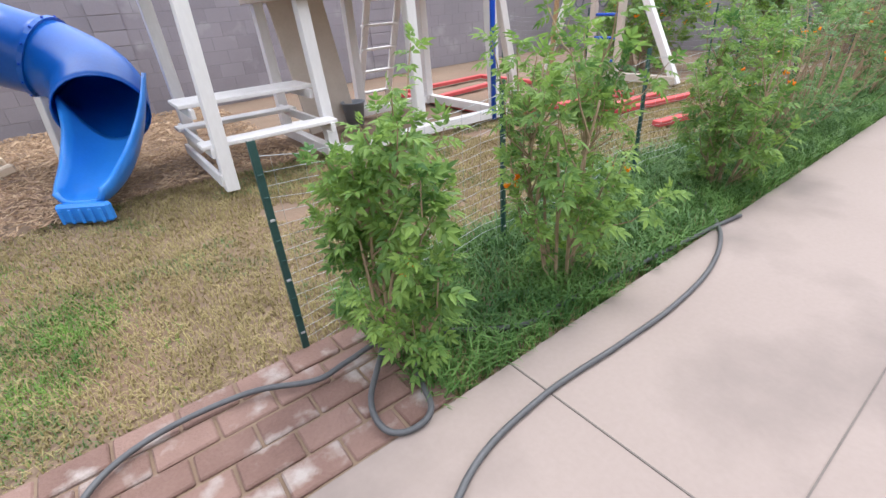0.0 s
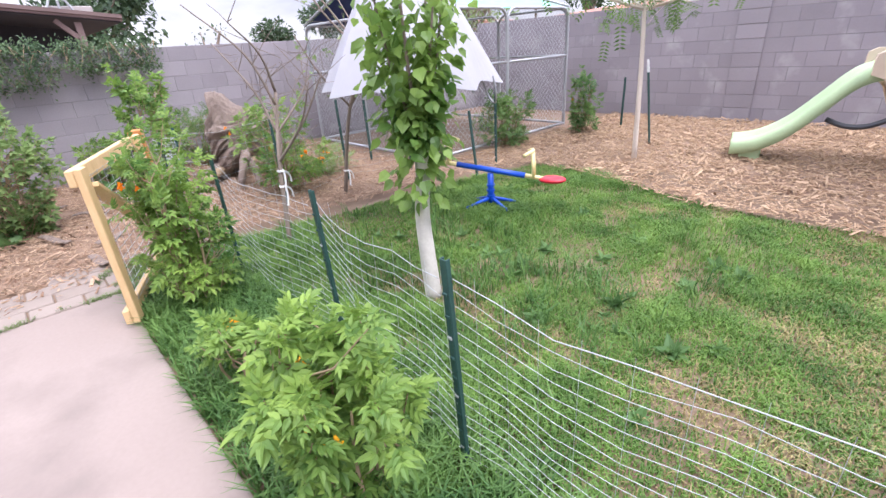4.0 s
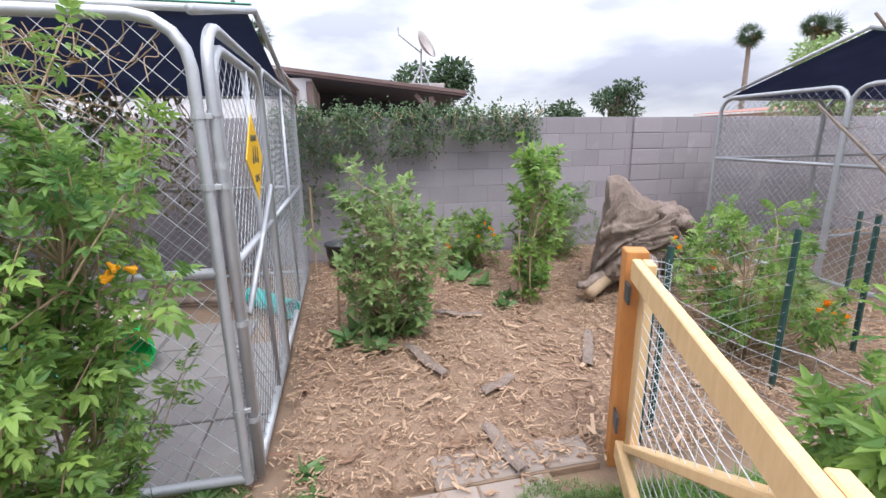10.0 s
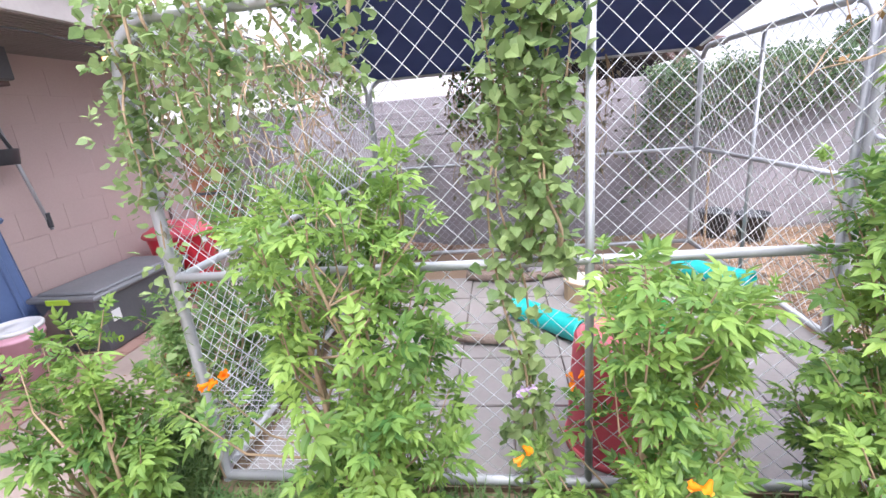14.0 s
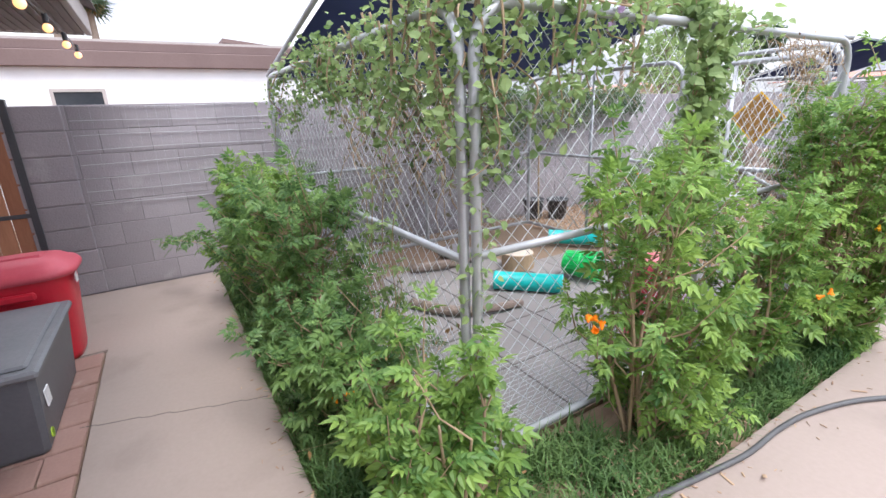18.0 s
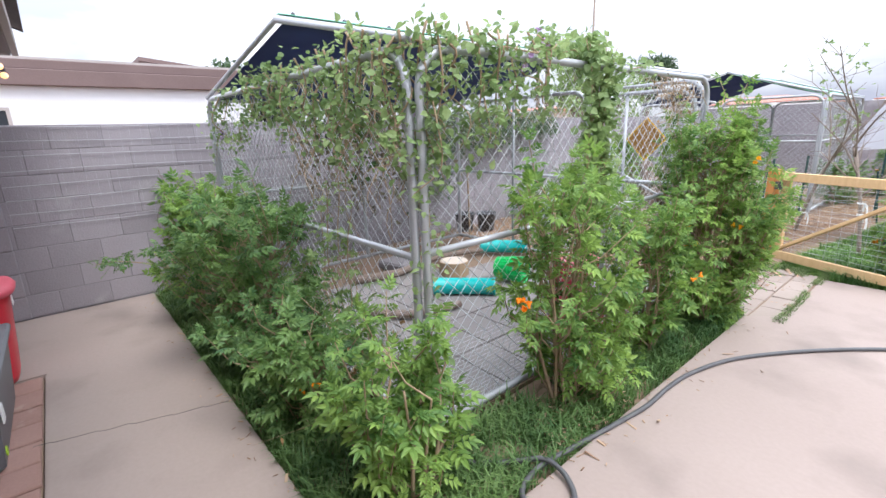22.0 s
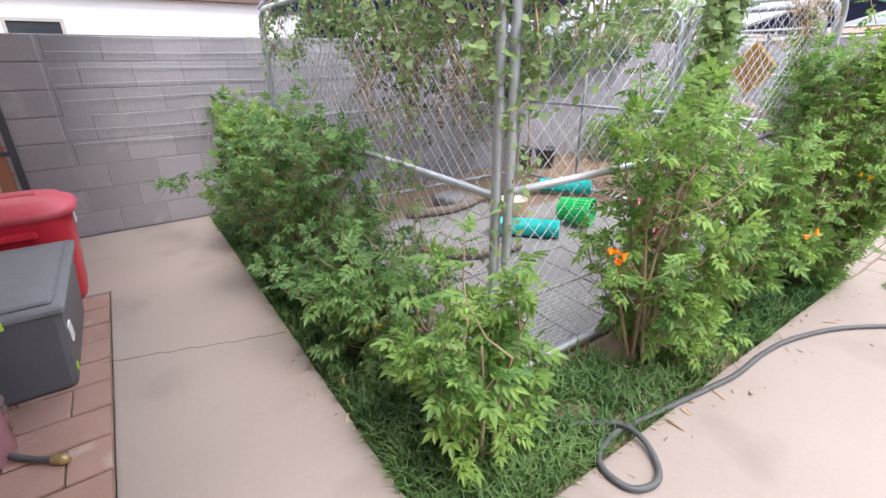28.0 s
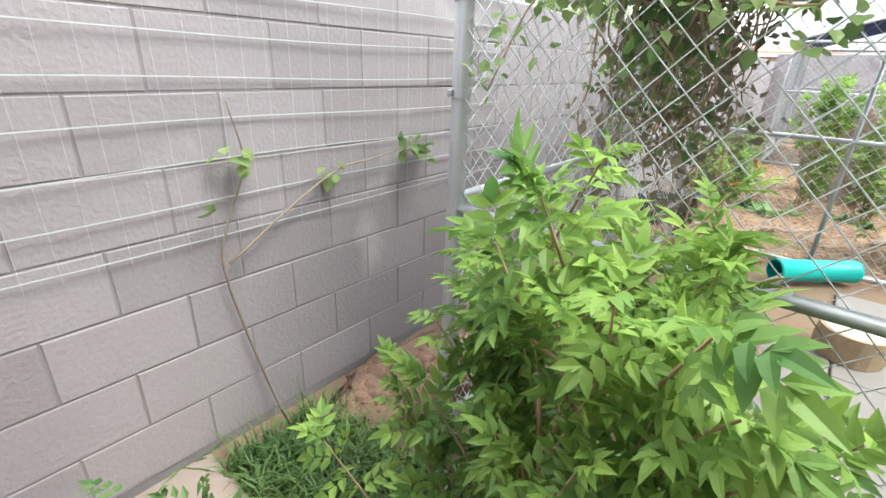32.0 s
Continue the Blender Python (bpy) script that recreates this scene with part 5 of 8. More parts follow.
vn = thing("flowering_vine", 0.0, 1.28, 0, 0, "leafy vine column with lilac flowers up a kennel post", "vine", "kennel vines")
stems = [winding(rv, (0.03, 1.30 + 0.05 * (k % 3), 0.05 if k < 2 else 0.95), (0.02, 1.18 + 0.045 * k, 1.92), 7, 0.03) for k in range(7)]
stems += [winding(rv, (0.0, 1.3, 1.85), (-0.25 - 0.1 * k, 1.1 + 0.25 * k, 2.0), 4, 0.04) for k in range(3)]
stems += [winding(rv, (0.0, 1.35, 1.83), (0.0, 0.85, 1.84), 4, 0.04), winding(rv, (0.0, 1.35, 1.83), (0.0, 2.0, 1.84), 4, 0.04)]
climber(vn, 0.0, 1.28, stems, 1900, 0.05, "broad", LEAF_VINE, 6, 0.035, (0.5, 0, 0.1), flowers=2, petal=PETAL_LILAC)
vn = thing("flowering_vine", -1.7, 0.0, 0, 0, "thin straggling vine along the kennel's top rail", "vine", "kennel vines")
climber(vn, -1.7, 0.0, [winding(rv, (-1.4 - 0.24 * k, 0, 1.82), (-1.7 - 0.24 * k, -0.02, 1.45 + rv.uniform(-0.15, 0.2)), 4, 0.05) for k in range(6)], 700, 0.034, "broad", LEAF_VINE, 8, 0.04, flowers=1, petal=PETAL_LILAC)
dv = thing("dry_vine", -0.6, 0.1, 0, 0, "thin brown vine stems hanging inside the kennel corner", "vine", "kennel vines")
climber(dv, -0.6, 0.1, [winding(rv, (-0.08 - 0.085 * k, 0.03 + 0.25 * rv.random(), 1.86), (-0.1 - 0.08 * k, 0.05 + 0.4 * rv.random(), 0.75 + rv.uniform(0, 0.55)), 6, 0.05) for k in range(20)], 150, 0.05, "simple", WITHERED, 31, 0.03)
sv = thing("climbing_shoot", -0.82, -0.04, 0, 0, "thin leafy shoot climbing the kennel wire", "vine", "kennel vines")
climber(sv, -0.82, -0.04, [winding(rv, (-0.82 + 0.07 * k, -0.05, 0.0), (-0.86 + 0.10 * k, -0.03, 1.05 + 0.16 * (k % 3)), 7, 0.025) for k in range(4)], 190, 0.062, "trio", LEAF_VINE, 41, 0.05, (0, -0.4, 0.2), thick=0.0035)
# dry leafless vine tangle at the gate end
dv = thing("dry_vine", 0.0, 2.2, 0, 0, "dry tan leafless vine tangled in the kennel's top", "vine", "kennel vines")
climber(dv, 0.0, 2.2, [winding(rv, (0.0, 1.9 + 1.0 * rv.random(), 1.77 + rv.uniform(-0.06, 0.03)), (0.012, 2.0 + 0.92 * rv.random(), 1.55 + rv.uniform(-0.22, 0.15)), 6, 0.028) for k in range(30)], 60, 0.035, "simple", DRYLEAF, 9, 0.025, stem_mat=STEM, thick=0.0021)
# withered creeper inside the back of the run
dv = thing("withered_creeper", -2.85, 1.4, 0, 0, "withered brown and dark green creeper at the kennel's back", "creeper")
climber(dv, -2.85, 1.4, [winding(rv, (-3.02 + 0.42 * (k % 4) / 3, 0.85 + 0.115 * (k % 12), 1.78), (-3.0 + 0.4 * (k % 5) / 4, 0.85 + 0.115 * (k % 12), 0.62 + rv.uniform(-0.1, 0.45)), 5, 0.05) for k in range(36)], 1100, 0.072, "simple", WITHERED, 12, 0.06)
dv = thing("broad_leaf_creeper", -2.9, 1.1, 0, 0, "dark broad-leaved creeper hanging inside the kennel", "creeper")
climber(dv, -2.9, 1.1, [winding(rv, (-3.0 + 0.1 * (k % 4), 0.85 + 0.08 * k, 1.8), (-2.95 + 0.1 * (k % 3), 0.9 + 0.07 * k, 0.95 + rv.uniform(0, 0.4)), 5, 0.05) for k in range(10)], 420, 0.062, "broad", LEAF_DARK, 13, 0.07)

# trellis wire and a bare grape vine on the wall
tw = thing("trellis_wire", WALL_X + 0.018, 0, 0, 0, "galvanised grid wire fixed to the block wall", "wire trellis")
bm = bmesh.new()
for k in range(8):
    tube(bm, [(0.004 * math.sin(y * 5), y, 0.79 + 0.118 * k + 0.006 * math.sin(y * 3.1 + k)) for y in [-1.5 + 0.2 * i for i in range(14)]], 0.0024, 4)
tagged(part("long_wire", bm, WIRE, tw), kind="stuff")
bm = bmesh.new()
for k in range(33):
    tube(bm, [(0.004, -1.5 + 0.079 * k, 0.76), (0.003, -1.5 + 0.079 * k + rv.uniform(-0.008, 0.008), 1.62)], 0.0005, 3)
tagged(part("cross_wire", bm, WIRE, tw), kind="stuff")
gv_ = thing("grape_vine", -3.57, -0.45, 0, 0, "thin bare grape vine with few young leaves on the wall", "vine")
for pts in ([(-3.48, -0.34, -0.03), (-3.53, -0.40, 0.28), (-3.53, -0.47, 0.67), (-3.53, -0.44, 0.82), (-3.53, -0.36, 1.01), (-3.53, -0.39, 1.2)], [(-3.53, -0.45, 0.69), (-3.53, -0.2, 0.84), (-3.53, 0.01, 0.94), (-3.53, 0.2, 0.96), (-3.53, 0.44, 1.0)]):
    bm = bmesh.new()
    strand(bm, [(x + 3.5, y + 0.45, z) for x, y, z in pts], 0.006, 0.0025)
    part("stem", bm, BARK, gv_, smooth=True)
rg = np.random.default_rng(5)
pp = np.concatenate([rg.normal(c, 0.025, (n, 3)) for c, n in (((0.0, 0.05, 1.05), 9), ((-0.01, -0.02, 0.88), 3), ((0, 0.42, 0.95), 4), ((0, 0.78, 1.0), 8), ((0, 0.9, 1.01), 8), ((0, 0.86, 0.97), 6))])
part("foliage", leaves("foliage", pp, rg.normal(0, 1, pp.shape) + (0.5, 0, 0), rg.uniform(0.035, 0.075, len(pp)), "broad", LEAF_VINE, rg), LEAF_VINE, gv_)
sp = thing("leafy_shoot", -2.62, -0.32, 0, 0, "arching leafy shoot reaching over the walkway", "shoot")
bm = bmesh.new()
strand(bm, [(0, 0, 0.1), (-0.12, -0.25, 0.42), (-0.28, -0.55, 0.52), (-0.42, -0.72, 0.50)], 0.006, 0.003)
part("stem", bm, STEM, sp, smooth=True)
rs = np.random.default_rng(15)
pp = np.stack([rs.uniform(-0.46, -0.22, 34), rs.uniform(-0.74, -0.48, 34), rs.normal(0.52, 0.025, 34)], 1)
part("foliage", leaves("foliage", pp, rs.normal(0, 1, pp.shape), rs.uniform(0.06, 0.12, 34), "pinnate", LEAF_DARK, rs), LEAF_DARK, sp)

# heap of dug soil at the kennel's corner
sh = thing("soil_heap", -3.38, 0.2, -0.02, 0, "heap of dug brown clods at the kennel corner", "soil heap")
for k in range(130):
    bm = bmesh.new()
    bmesh.ops.create_icosphere(bm, subdivisions=2, radius=rv.uniform(0.010, 0.05) if k % 3 else rv.uniform(0.02, 0.03))
    o = rv.uniform(0, 50)
    for v in bm.verts:
        v.co *= 1 + 0.6 * noise.noise(v.co * 26 + Vector((o, 0, 0)))
        v.co.z *= 0.75
    a, d = rv.uniform(0, 6.28), 0.42 * math.sqrt(rv.random())
    bmesh.ops.translate(bm, vec=(0.5 * d * math.cos(a), 1.05 * d * math.sin(a), max(0.01, 0.085 - 0.19 * d)), verts=bm.verts)
    part("clod", bm, CLOD, sh, smooth=True)
bm = bmesh.new()
bmesh.ops.create_uvsphere(bm, u_segments=40, v_segments=20, radius=1.0)
for v in bm.verts:
    v.co = Vector((v.co.x * 0.22, v.co.y * 0.42, v.co.z * 0.065)) * (1 + 0.3 * noise.noise(v.co * 4) + 0.22 * noise.noise(v.co * 13))
part("mound", bm, CLOD, sh, smooth=True)

# broad weeds in the lawn
rw = np.random.default_rng(21)
weed_meshes = []
for k in range(4):
    n = 26
    ps = rw.normal(0, 0.03, (n, 3)) + (0, 0, 0.02)
    ps[:, 2] = abs(ps[:, 2]) * 2.5
    ds = rw.normal(0, 1, (n, 3)) * (1, 1, 0.3) + (0, 0, 0.7)
    me = leaves("weed", np.zeros((n, 3)) + (0, 0, 0.015), ds, rw.uniform(0.06, 0.15, n), "simple", LEAF_WEED, rw, 0.2)
    bm = bmesh.new()
    bm.from_mesh(me)
    bmesh.ops.remove_doubles(bm, verts=bm.verts, dist=0.0005)
    bm.to_mesh(me)
    bm.free()
    weed_meshes.append(me)
for k in range(44):
    x, y = rw.uniform(1.0, 3.9), rw.uniform(4.9, 7.6)
    if abs(x - 2.42) < 0.12 and abs(y - 5.5) < 0.12 or not lawn(x, y):
        continue
    ob = new("weed", weed_meshes[k % 4])
    ob.matrix_basis = pose(x, y, -0.045, 0, 0, rw.uniform(0, 360)) @ Matrix.Scale(rw.uniform(0.35, 0.8), 4)
    tagged(ob, "pale green broad-leaved weed in the lawn", "weed", "lawn weeds")

for x, y, sc in ((-0.04, 3.22, 0.8), (0.12, 3.26, 0.6), (0.06, 2.82, 1.0), (0.2, 2.9, 0.7), (-1.32, 3.42, 1.3), (-1.52, 3.5, 1.2), (-1.16, 3.6, 1.2), (-2.5, 4.5, 1.5), (-2.65, 4.66, 1.4), (-2.3, 4.72, 1.2), (-1.7, 4.72, 1.0), (-1.9, 4.85, 1.0)):
    ob = new("weed", weed_meshes[int(sc * 10) % 4])
    ob.matrix_basis = pose(x, y, -0.03, 0, 0, rw.uniform(0, 360)) @ Matrix.Scale(sc, 4)
    tagged(ob, "leafy green weed at the mulch's edge", "weed", "mulch weeds")

# ---- wire fences and the pine gate ----
def fence(name, posts, h, wires, label, sag=0.035, first=0.03, verticals=0.11, lean=0.02, seed=0):
    """A wire fence: channel posts at the given places, horizontal wires sagging between them and fine uprights."""
    rnd = random.Random(seed)
    x0, y0 = posts[0][:2]
    th = thing(name, x0, y0, -0.04, 0, label, "wire fence", "yard fences")
    tops = []
    for i, (x, y, *head) in enumerate(posts):
        p = Vector((x - x0, y - y0, 0))
        l = Vector((rnd.uniform(-lean, lean), rnd.uniform(-lean, lean), 0))
        if head:
            l = Vector((head[0] - x, head[1] - y, 0))
        bm = bmesh.new()
        for dx, dy, w, d in ((0, 0, 0.024, 0.004), (-0.012, 0.008, 0.004, 0.018), (0.012, 0.008, 0.004, 0.018)):
            beam(bm, p + Vector((dx, dy, -0.1)), p + Vector((dx, dy, h + 0.06)) + l, w, d, 0.0015, up=(0, 1, 0))
        po = part("post", bm, GREENPOST, th)
        for k in range(9):
            b2 = bmesh.new()
            z = 0.12 + k * (h - 0.1) / 9
            q = p + l * (z / h)
            box(b2, (q.x - 0.009, q.y - 0.0075, z), (q.x + 0.009, q.y - 0.002, z + 0.010), 0.0015)
            part("lug", b2, GREENPOST if k % 3 else STEEL, po)
        tops.append(l)
    verts, faces = [], []

    def add(pts, r):
        v, f = rings(pts, r, 3)
        o = len(verts)
        verts.extend(v)
        faces.extend([[a + o for a in q] for q in f])

    for i in range(len(posts) - 1):
        a, b = Vector((posts[i][0] - x0, posts[i][1] - y0, 0)), Vector((posts[i + 1][0] - x0, posts[i + 1][1] - y0, 0))
        seg = max(4, int((b - a).length / 0.16))
        ln = (b - a).length
        for w in range(wires):
            z = first + (h - first) * w / (wires - 1)
            ph = rnd.uniform(0, 6)
            pts = []
            for k in range(seg + 1):
                t = k / seg
                base = a.lerp(b, t) + tops[i].lerp(tops[i + 1], t) * (z / h)
                dip = sag * ln * 4 * t * (1 - t) * (z / h) + 0.006 * math.sin(t * 19 + ph)
                n = Vector((-(b - a).y, (b - a).x, 0)).normalized() * 0.02 * math.sin(t * 9 + z * 2)
                pts.append(base + n + Vector((0, 0, z - dip)))
            add(pts, 0.0012 if w < wires - 1 else 0.0018)
        m = int(ln / verticals)
        for k in range(m):
            t = (k + 0.5) / m
            pts = []
            for j in range(5):
                z = first + (h - first) * j / 4
                dip = sag * ln * 4 * t * (1 - t) * (z / h)
                n = Vector((-(b - a).y, (b - a).x, 0)).normalized() * 0.02 * math.sin(t * 9 + z * 2)
                pts.append(a.lerp(b, t) + n + Vector((0, 0, z - dip)))
            add(pts, 0.0007)
    tagged(part("wire_mesh", np_mesh("wire_mesh", verts, faces, LAWNWIRE, True), LAWNWIRE, th), "pale welded fence wire", kind="stuff")
    return th


fence("lawn_fence", [(0.10, 4.74), (1.06, 4.82, 1.09, 4.80), (2.40, 4.86, 2.44, 4.80), (3.42, 4.735, 3.42, 4.69), (4.51, 4.77, 4.54, 4.745), (4.55, 5.58, 4.52, 5.60)], 0.82, 17, "low green-posted wire fence round the lawn", seed=3)
fence("lawn_fence", [(5.80, 5.62), (7.10, 5.74), (8.48, 5.76), (9.8, 5.74), (11.2, 5.74), (12.8, 5.72), (14.6, 5.7)], 0.88, 17, "low green-posted wire fence beside the flower bushes", seed=5)
fence("lawn_fence", [(0.02, 4.86), (-0.12, 5.75), (-0.35, 6.65), (-0.16, 7.46), (0.62, 8.2)], 0.90, 12, "low wire fence between lawn and mulch", verticals=0.16, seed=8)
fence("lawn_fence", [(12.9, 5.9), (13.0, 7.4), (13.0, 9.6), (12.8, 11.6)], 0.95, 12, "wire fence beyond the swing frame", seed=9)

gate = thing("pine_gate", 0.22, 4.56, 0, math.degrees(math.atan2(4.06 - 4.56, 1.37 - 0.22)), "open fresh-pine gate frame with a diagonal brace", "gate")
GW, GH = 1.25, 0.94
for nm, a, b, w, d in (("top_rail", (0, 0, GH - 0.045), (GW, 0, GH - 0.045), 0.036, 0.085), ("bottom_rail", (0, 0, 0.075), (GW, 0, 0.075), 0.036, 0.085), ("free_stile", (GW - 0.045, 0.037, 0.03), (GW - 0.045, 0.037, GH), 0.085, 0.036), ("hinge_stile", (0.05, 0.037, 0.03), (0.05, 0.037, GH), 0.085, 0.036), ("brace", (0.08, 0.037, 0.14), (GW - 0.1, 0.037, GH - 0.10), 0.036, 0.085)):
    bm = bmesh.new()
    if nm == "brace":
        beam(bm, a, b, 0.03, 0.08, 0.004, up=(0, 1, 0))
    elif "stile" in nm:
        box(bm, (a[0] - 0.043, a[1] - 0.018, a[2]), (a[0] + 0.043, a[1] + 0.018, b[2]), 0.004)
    else:
        box(bm, (0, -0.018, a[2] - 0.043), (GW, 0.018, a[2] + 0.043), 0.004)
    part(nm, bm, PINE, gate)
v, f = [], []
for k in range(15):
    z = 0.1 + k * 0.055
    vv, ff = rings([(0.02, 0.022, z), (0.6, 0.022, z + 0.006 * math.sin(k)), (GW - 0.02, 0.022, z)], 0.0016, 3)
    f += [[i + len(v) for i in q] for q in ff]
    v += vv
for k in range(11):
    x = 0.1 + k * 0.105
    vv, ff = rings([(x, 0.022, 0.08), (x, 0.022, GH - 0.06)], 0.0011, 3)
    f += [[i + len(v) for i in q] for q in ff]
    v += vv
tagged(part("wire_mesh", np_mesh("wire_mesh", v, f, WIRE), WIRE, gate), kind="stuff")
for z in (0.22, 0.80):
    bm = bmesh.new()
    box(bm, (-0.03, -0.03, z - 0.04), (0.05, -0.02, z + 0.04), 0.002)
    part("hinge", bm, BLACKP, gate, "black strap hinge")
gp = thing("gate_post", 0.155, 4.60, -0.05, -24, "orange-brown square timber gate post", "post")
bm = bmesh.new()
box(bm, (-0.045, -0.045, 0), (0.045, 0.045, 1.01), 0.005)
part("timber", bm, REDWOOD, gp)
roll = thing("wire_roll", 0.02, 4.80, -0.04, 0, "standing roll of fine galvanised wire mesh", "wire roll")
bm = bmesh.new()
for k in range(26):
    tube(bm, [(0.075 * math.cos(a / 10 * 2 * math.pi), 0.075 * math.sin(a / 10 * 2 * math.pi), 0.03 + k * 0.034) for a in range(10)], 0.0015, 3, closed=True)
for a in range(12):
    c, s = 0.075 * math.cos(a * math.pi / 6), 0.075 * math.sin(a * math.pi / 6)
    tube(bm, [(c, s, 0), (c, s, 0.9)], 0.0012, 3)
part("mesh_roll", bm, WIRE, roll)

# ---- umbrella ----
um = thing("garden_umbrella", 1.16, 6.49, -0.04, 0, "half-folded white cloth garden umbrella on a grey pole", "umbrella")
bm = bmesh.new()
tube(bm, [(0, 0, 0), (0, 0, 2.35)], 0.026, 14)
part("pole", bm, PIPE, um, smooth=True)
bm = bmesh.new()
lathe(bm, [(0.028, 1.10), (0.034, 1.10), (0.034, 1.24), (0.028, 1.24)], 14)
part("collar", bm, BLACKP, um)
bm = bmesh.new()
prev = None
UA = radians(43)
for j in range(15):
    t = j / 14
    ring = []
    for k in range(8):
        for i in range(8):
            u = i / 8
            a = 2 * math.pi * (k + u) / 8 + UA
            # each panel hangs as a shallow hollow between two ribs
            hollow = math.sin(math.pi * u)
            r = 0.03 + (0.74 - 0.13 * hollow * t) * t ** 0.95
            ring.append(bm.verts.new((r * math.cos(a), r * math.sin(a), 2.34 - 1.22 * t + 0.035 * hollow * t + 0.006 * math.sin(9 * a + 5 * t))))
    if prev:
        for k in range(64):
            bm.faces.new((prev[k], prev[(k + 1) % 64], ring[(k + 1) % 64], ring[k]))
    prev = ring
can = part("canopy", bm, CLOTH, um, "white cloth hanging slack between eight ribs")
can.modifiers.new("thickness", "SOLIDIFY").thickness = 0.004
for k in range(8):
    a = 2 * math.pi * k / 8 + UA
    bm = bmesh.new()
    tube(bm, [(0.025 * math.cos(a), 0.025 * math.sin(a), 2.30), (0.745 * math.cos(a), 0.745 * math.sin(a), 1.10)], 0.006, 6)
    part("rib", bm, STEEL, um)
bm = bmesh.new()
tube(bm, spline([(0.42, 0.40, 1.2), (0.50, 0.42, 1.02), (0.62, 0.36, 0.98), (0.72, 0.25, 1.08), (0.74, 0.2, 1.2)], 6), 0.009, 6)
part("strap", bm, CLOTH, um, "loose hanging tie strap", smooth=True)

# ---- young broad-leaved tree ----
tr = thing("young_tree", 2.40, 5.51, -0.04, 0, "young broad-leaved tree with whitewashed trunk on the lawn", "tree")
bm = bmesh.new()
line = spline([(0, 0, 0), (-0.03, 0.0, 0.3), (-0.055, 0.01, 0.55), (-0.03, 0.02, 0.8), (-0.045, 0.02, 1.1)], 6)
tube(bm, line, [0.052 - 0.018 * i / len(line) for i in range(len(line))], 12)
part("trunk", bm, WHITEBARK, tr, "crooked whitewashed trunk", smooth=True)
rng = np.random.default_rng(77)
ps, ds, ss = [], [], []
for b in range(7):
    a = b * 0.9
    top = Vector((-0.05 + 0.20 * math.cos(a), 0.02 + 0.20 * math.sin(a), 1.65 + 0.16 * (b % 4)))
    ln = spline([(-0.045, 0.02, 1.0), (-0.045 + 0.11 * math.cos(a), 0.02 + 0.11 * math.sin(a), 1.3), top], 6)
    bm = bmesh.new()
    tube(bm, ln, [0.014 - 0.011 * i / len(ln) for i in range(len(ln))], 6)
    part("branch", bm, BARK, tr, smooth=True)
    for p in ln[1:]:
        for _ in range(11):
            ps.append(np.array(p) + rng.normal(0, 0.055, 3) + np.array([0, 0, -0.06]))
            aa = rng.uniform(0, 6.28)
            ds.append((math.cos(aa) * 0.8 + rng.normal(0, 0.3), math.sin(aa) * 0.8 + rng.normal(0, 0.3), rng.uniform(-1.0, 0.1)))
            ss.append(rng.uniform(0.05, 0.092))
for _ in range(230):
    aa = rng.uniform(0, 6.28)
    zz = rng.uniform(0.62, 1.5)
    ra = rng.uniform(0.06, 0.13 + 0.12 * min(1.0, (zz - 0.55) / 0.4))
    ps.append((-0.045 + ra * math.cos(aa), 0.02 + ra * math.sin(aa), zz))
    ds.append((math.cos(aa) * 0.7, math.sin(aa) * 0.7, rng.uniform(-1.0, 0.0)))
    ss.append(rng.uniform(0.05, 0.088))
part("crown", leaves("crown", ps, ds, ss, "broad", LEAF_BIG, rng, 0.2), LEAF_BIG, tr)

# ---- seesaw ----
sw = thing("seesaw", 1.60, 6.98, -0.04, 25, "small blue child's seesaw with red seats and cream handles", "seesaw")
for a in (40, 140, 220, 320):
    bm = bmesh.new()
    c, d = math.cos(radians(a)), math.sin(radians(a))
    tube(bm, [(0.26 * c, 0.22 * d, 0.035), (0.12 * c, 0.10 * d, 0.075), (0.02 * c, 0.02 * d, 0.10)], [0.012, 0.016, 0.018], 8)
    part("foot", bm, BLUECOAT, sw, smooth=True)
bm = bmesh.new()
tube(bm, [(0, 0, 0.06), (0, 0, 0.34)], 0.028, 12)
part("pedestal", bm, BLUECOAT, sw, smooth=True)
for z in (0.13, 0.18, 0.23):
    bm = bmesh.new()
    lathe(bm, [(0.028, -0.008), (0.038, -0.008), (0.038, 0.008), (0.028, 0.008)], 14, (0, 0, z))
    part("spring_ring", bm, BLUECOAT, sw)


def tilted(x, z):
    """A place along the tipped seesaw bar."""
    return 0.37 - 0.13 * x + z


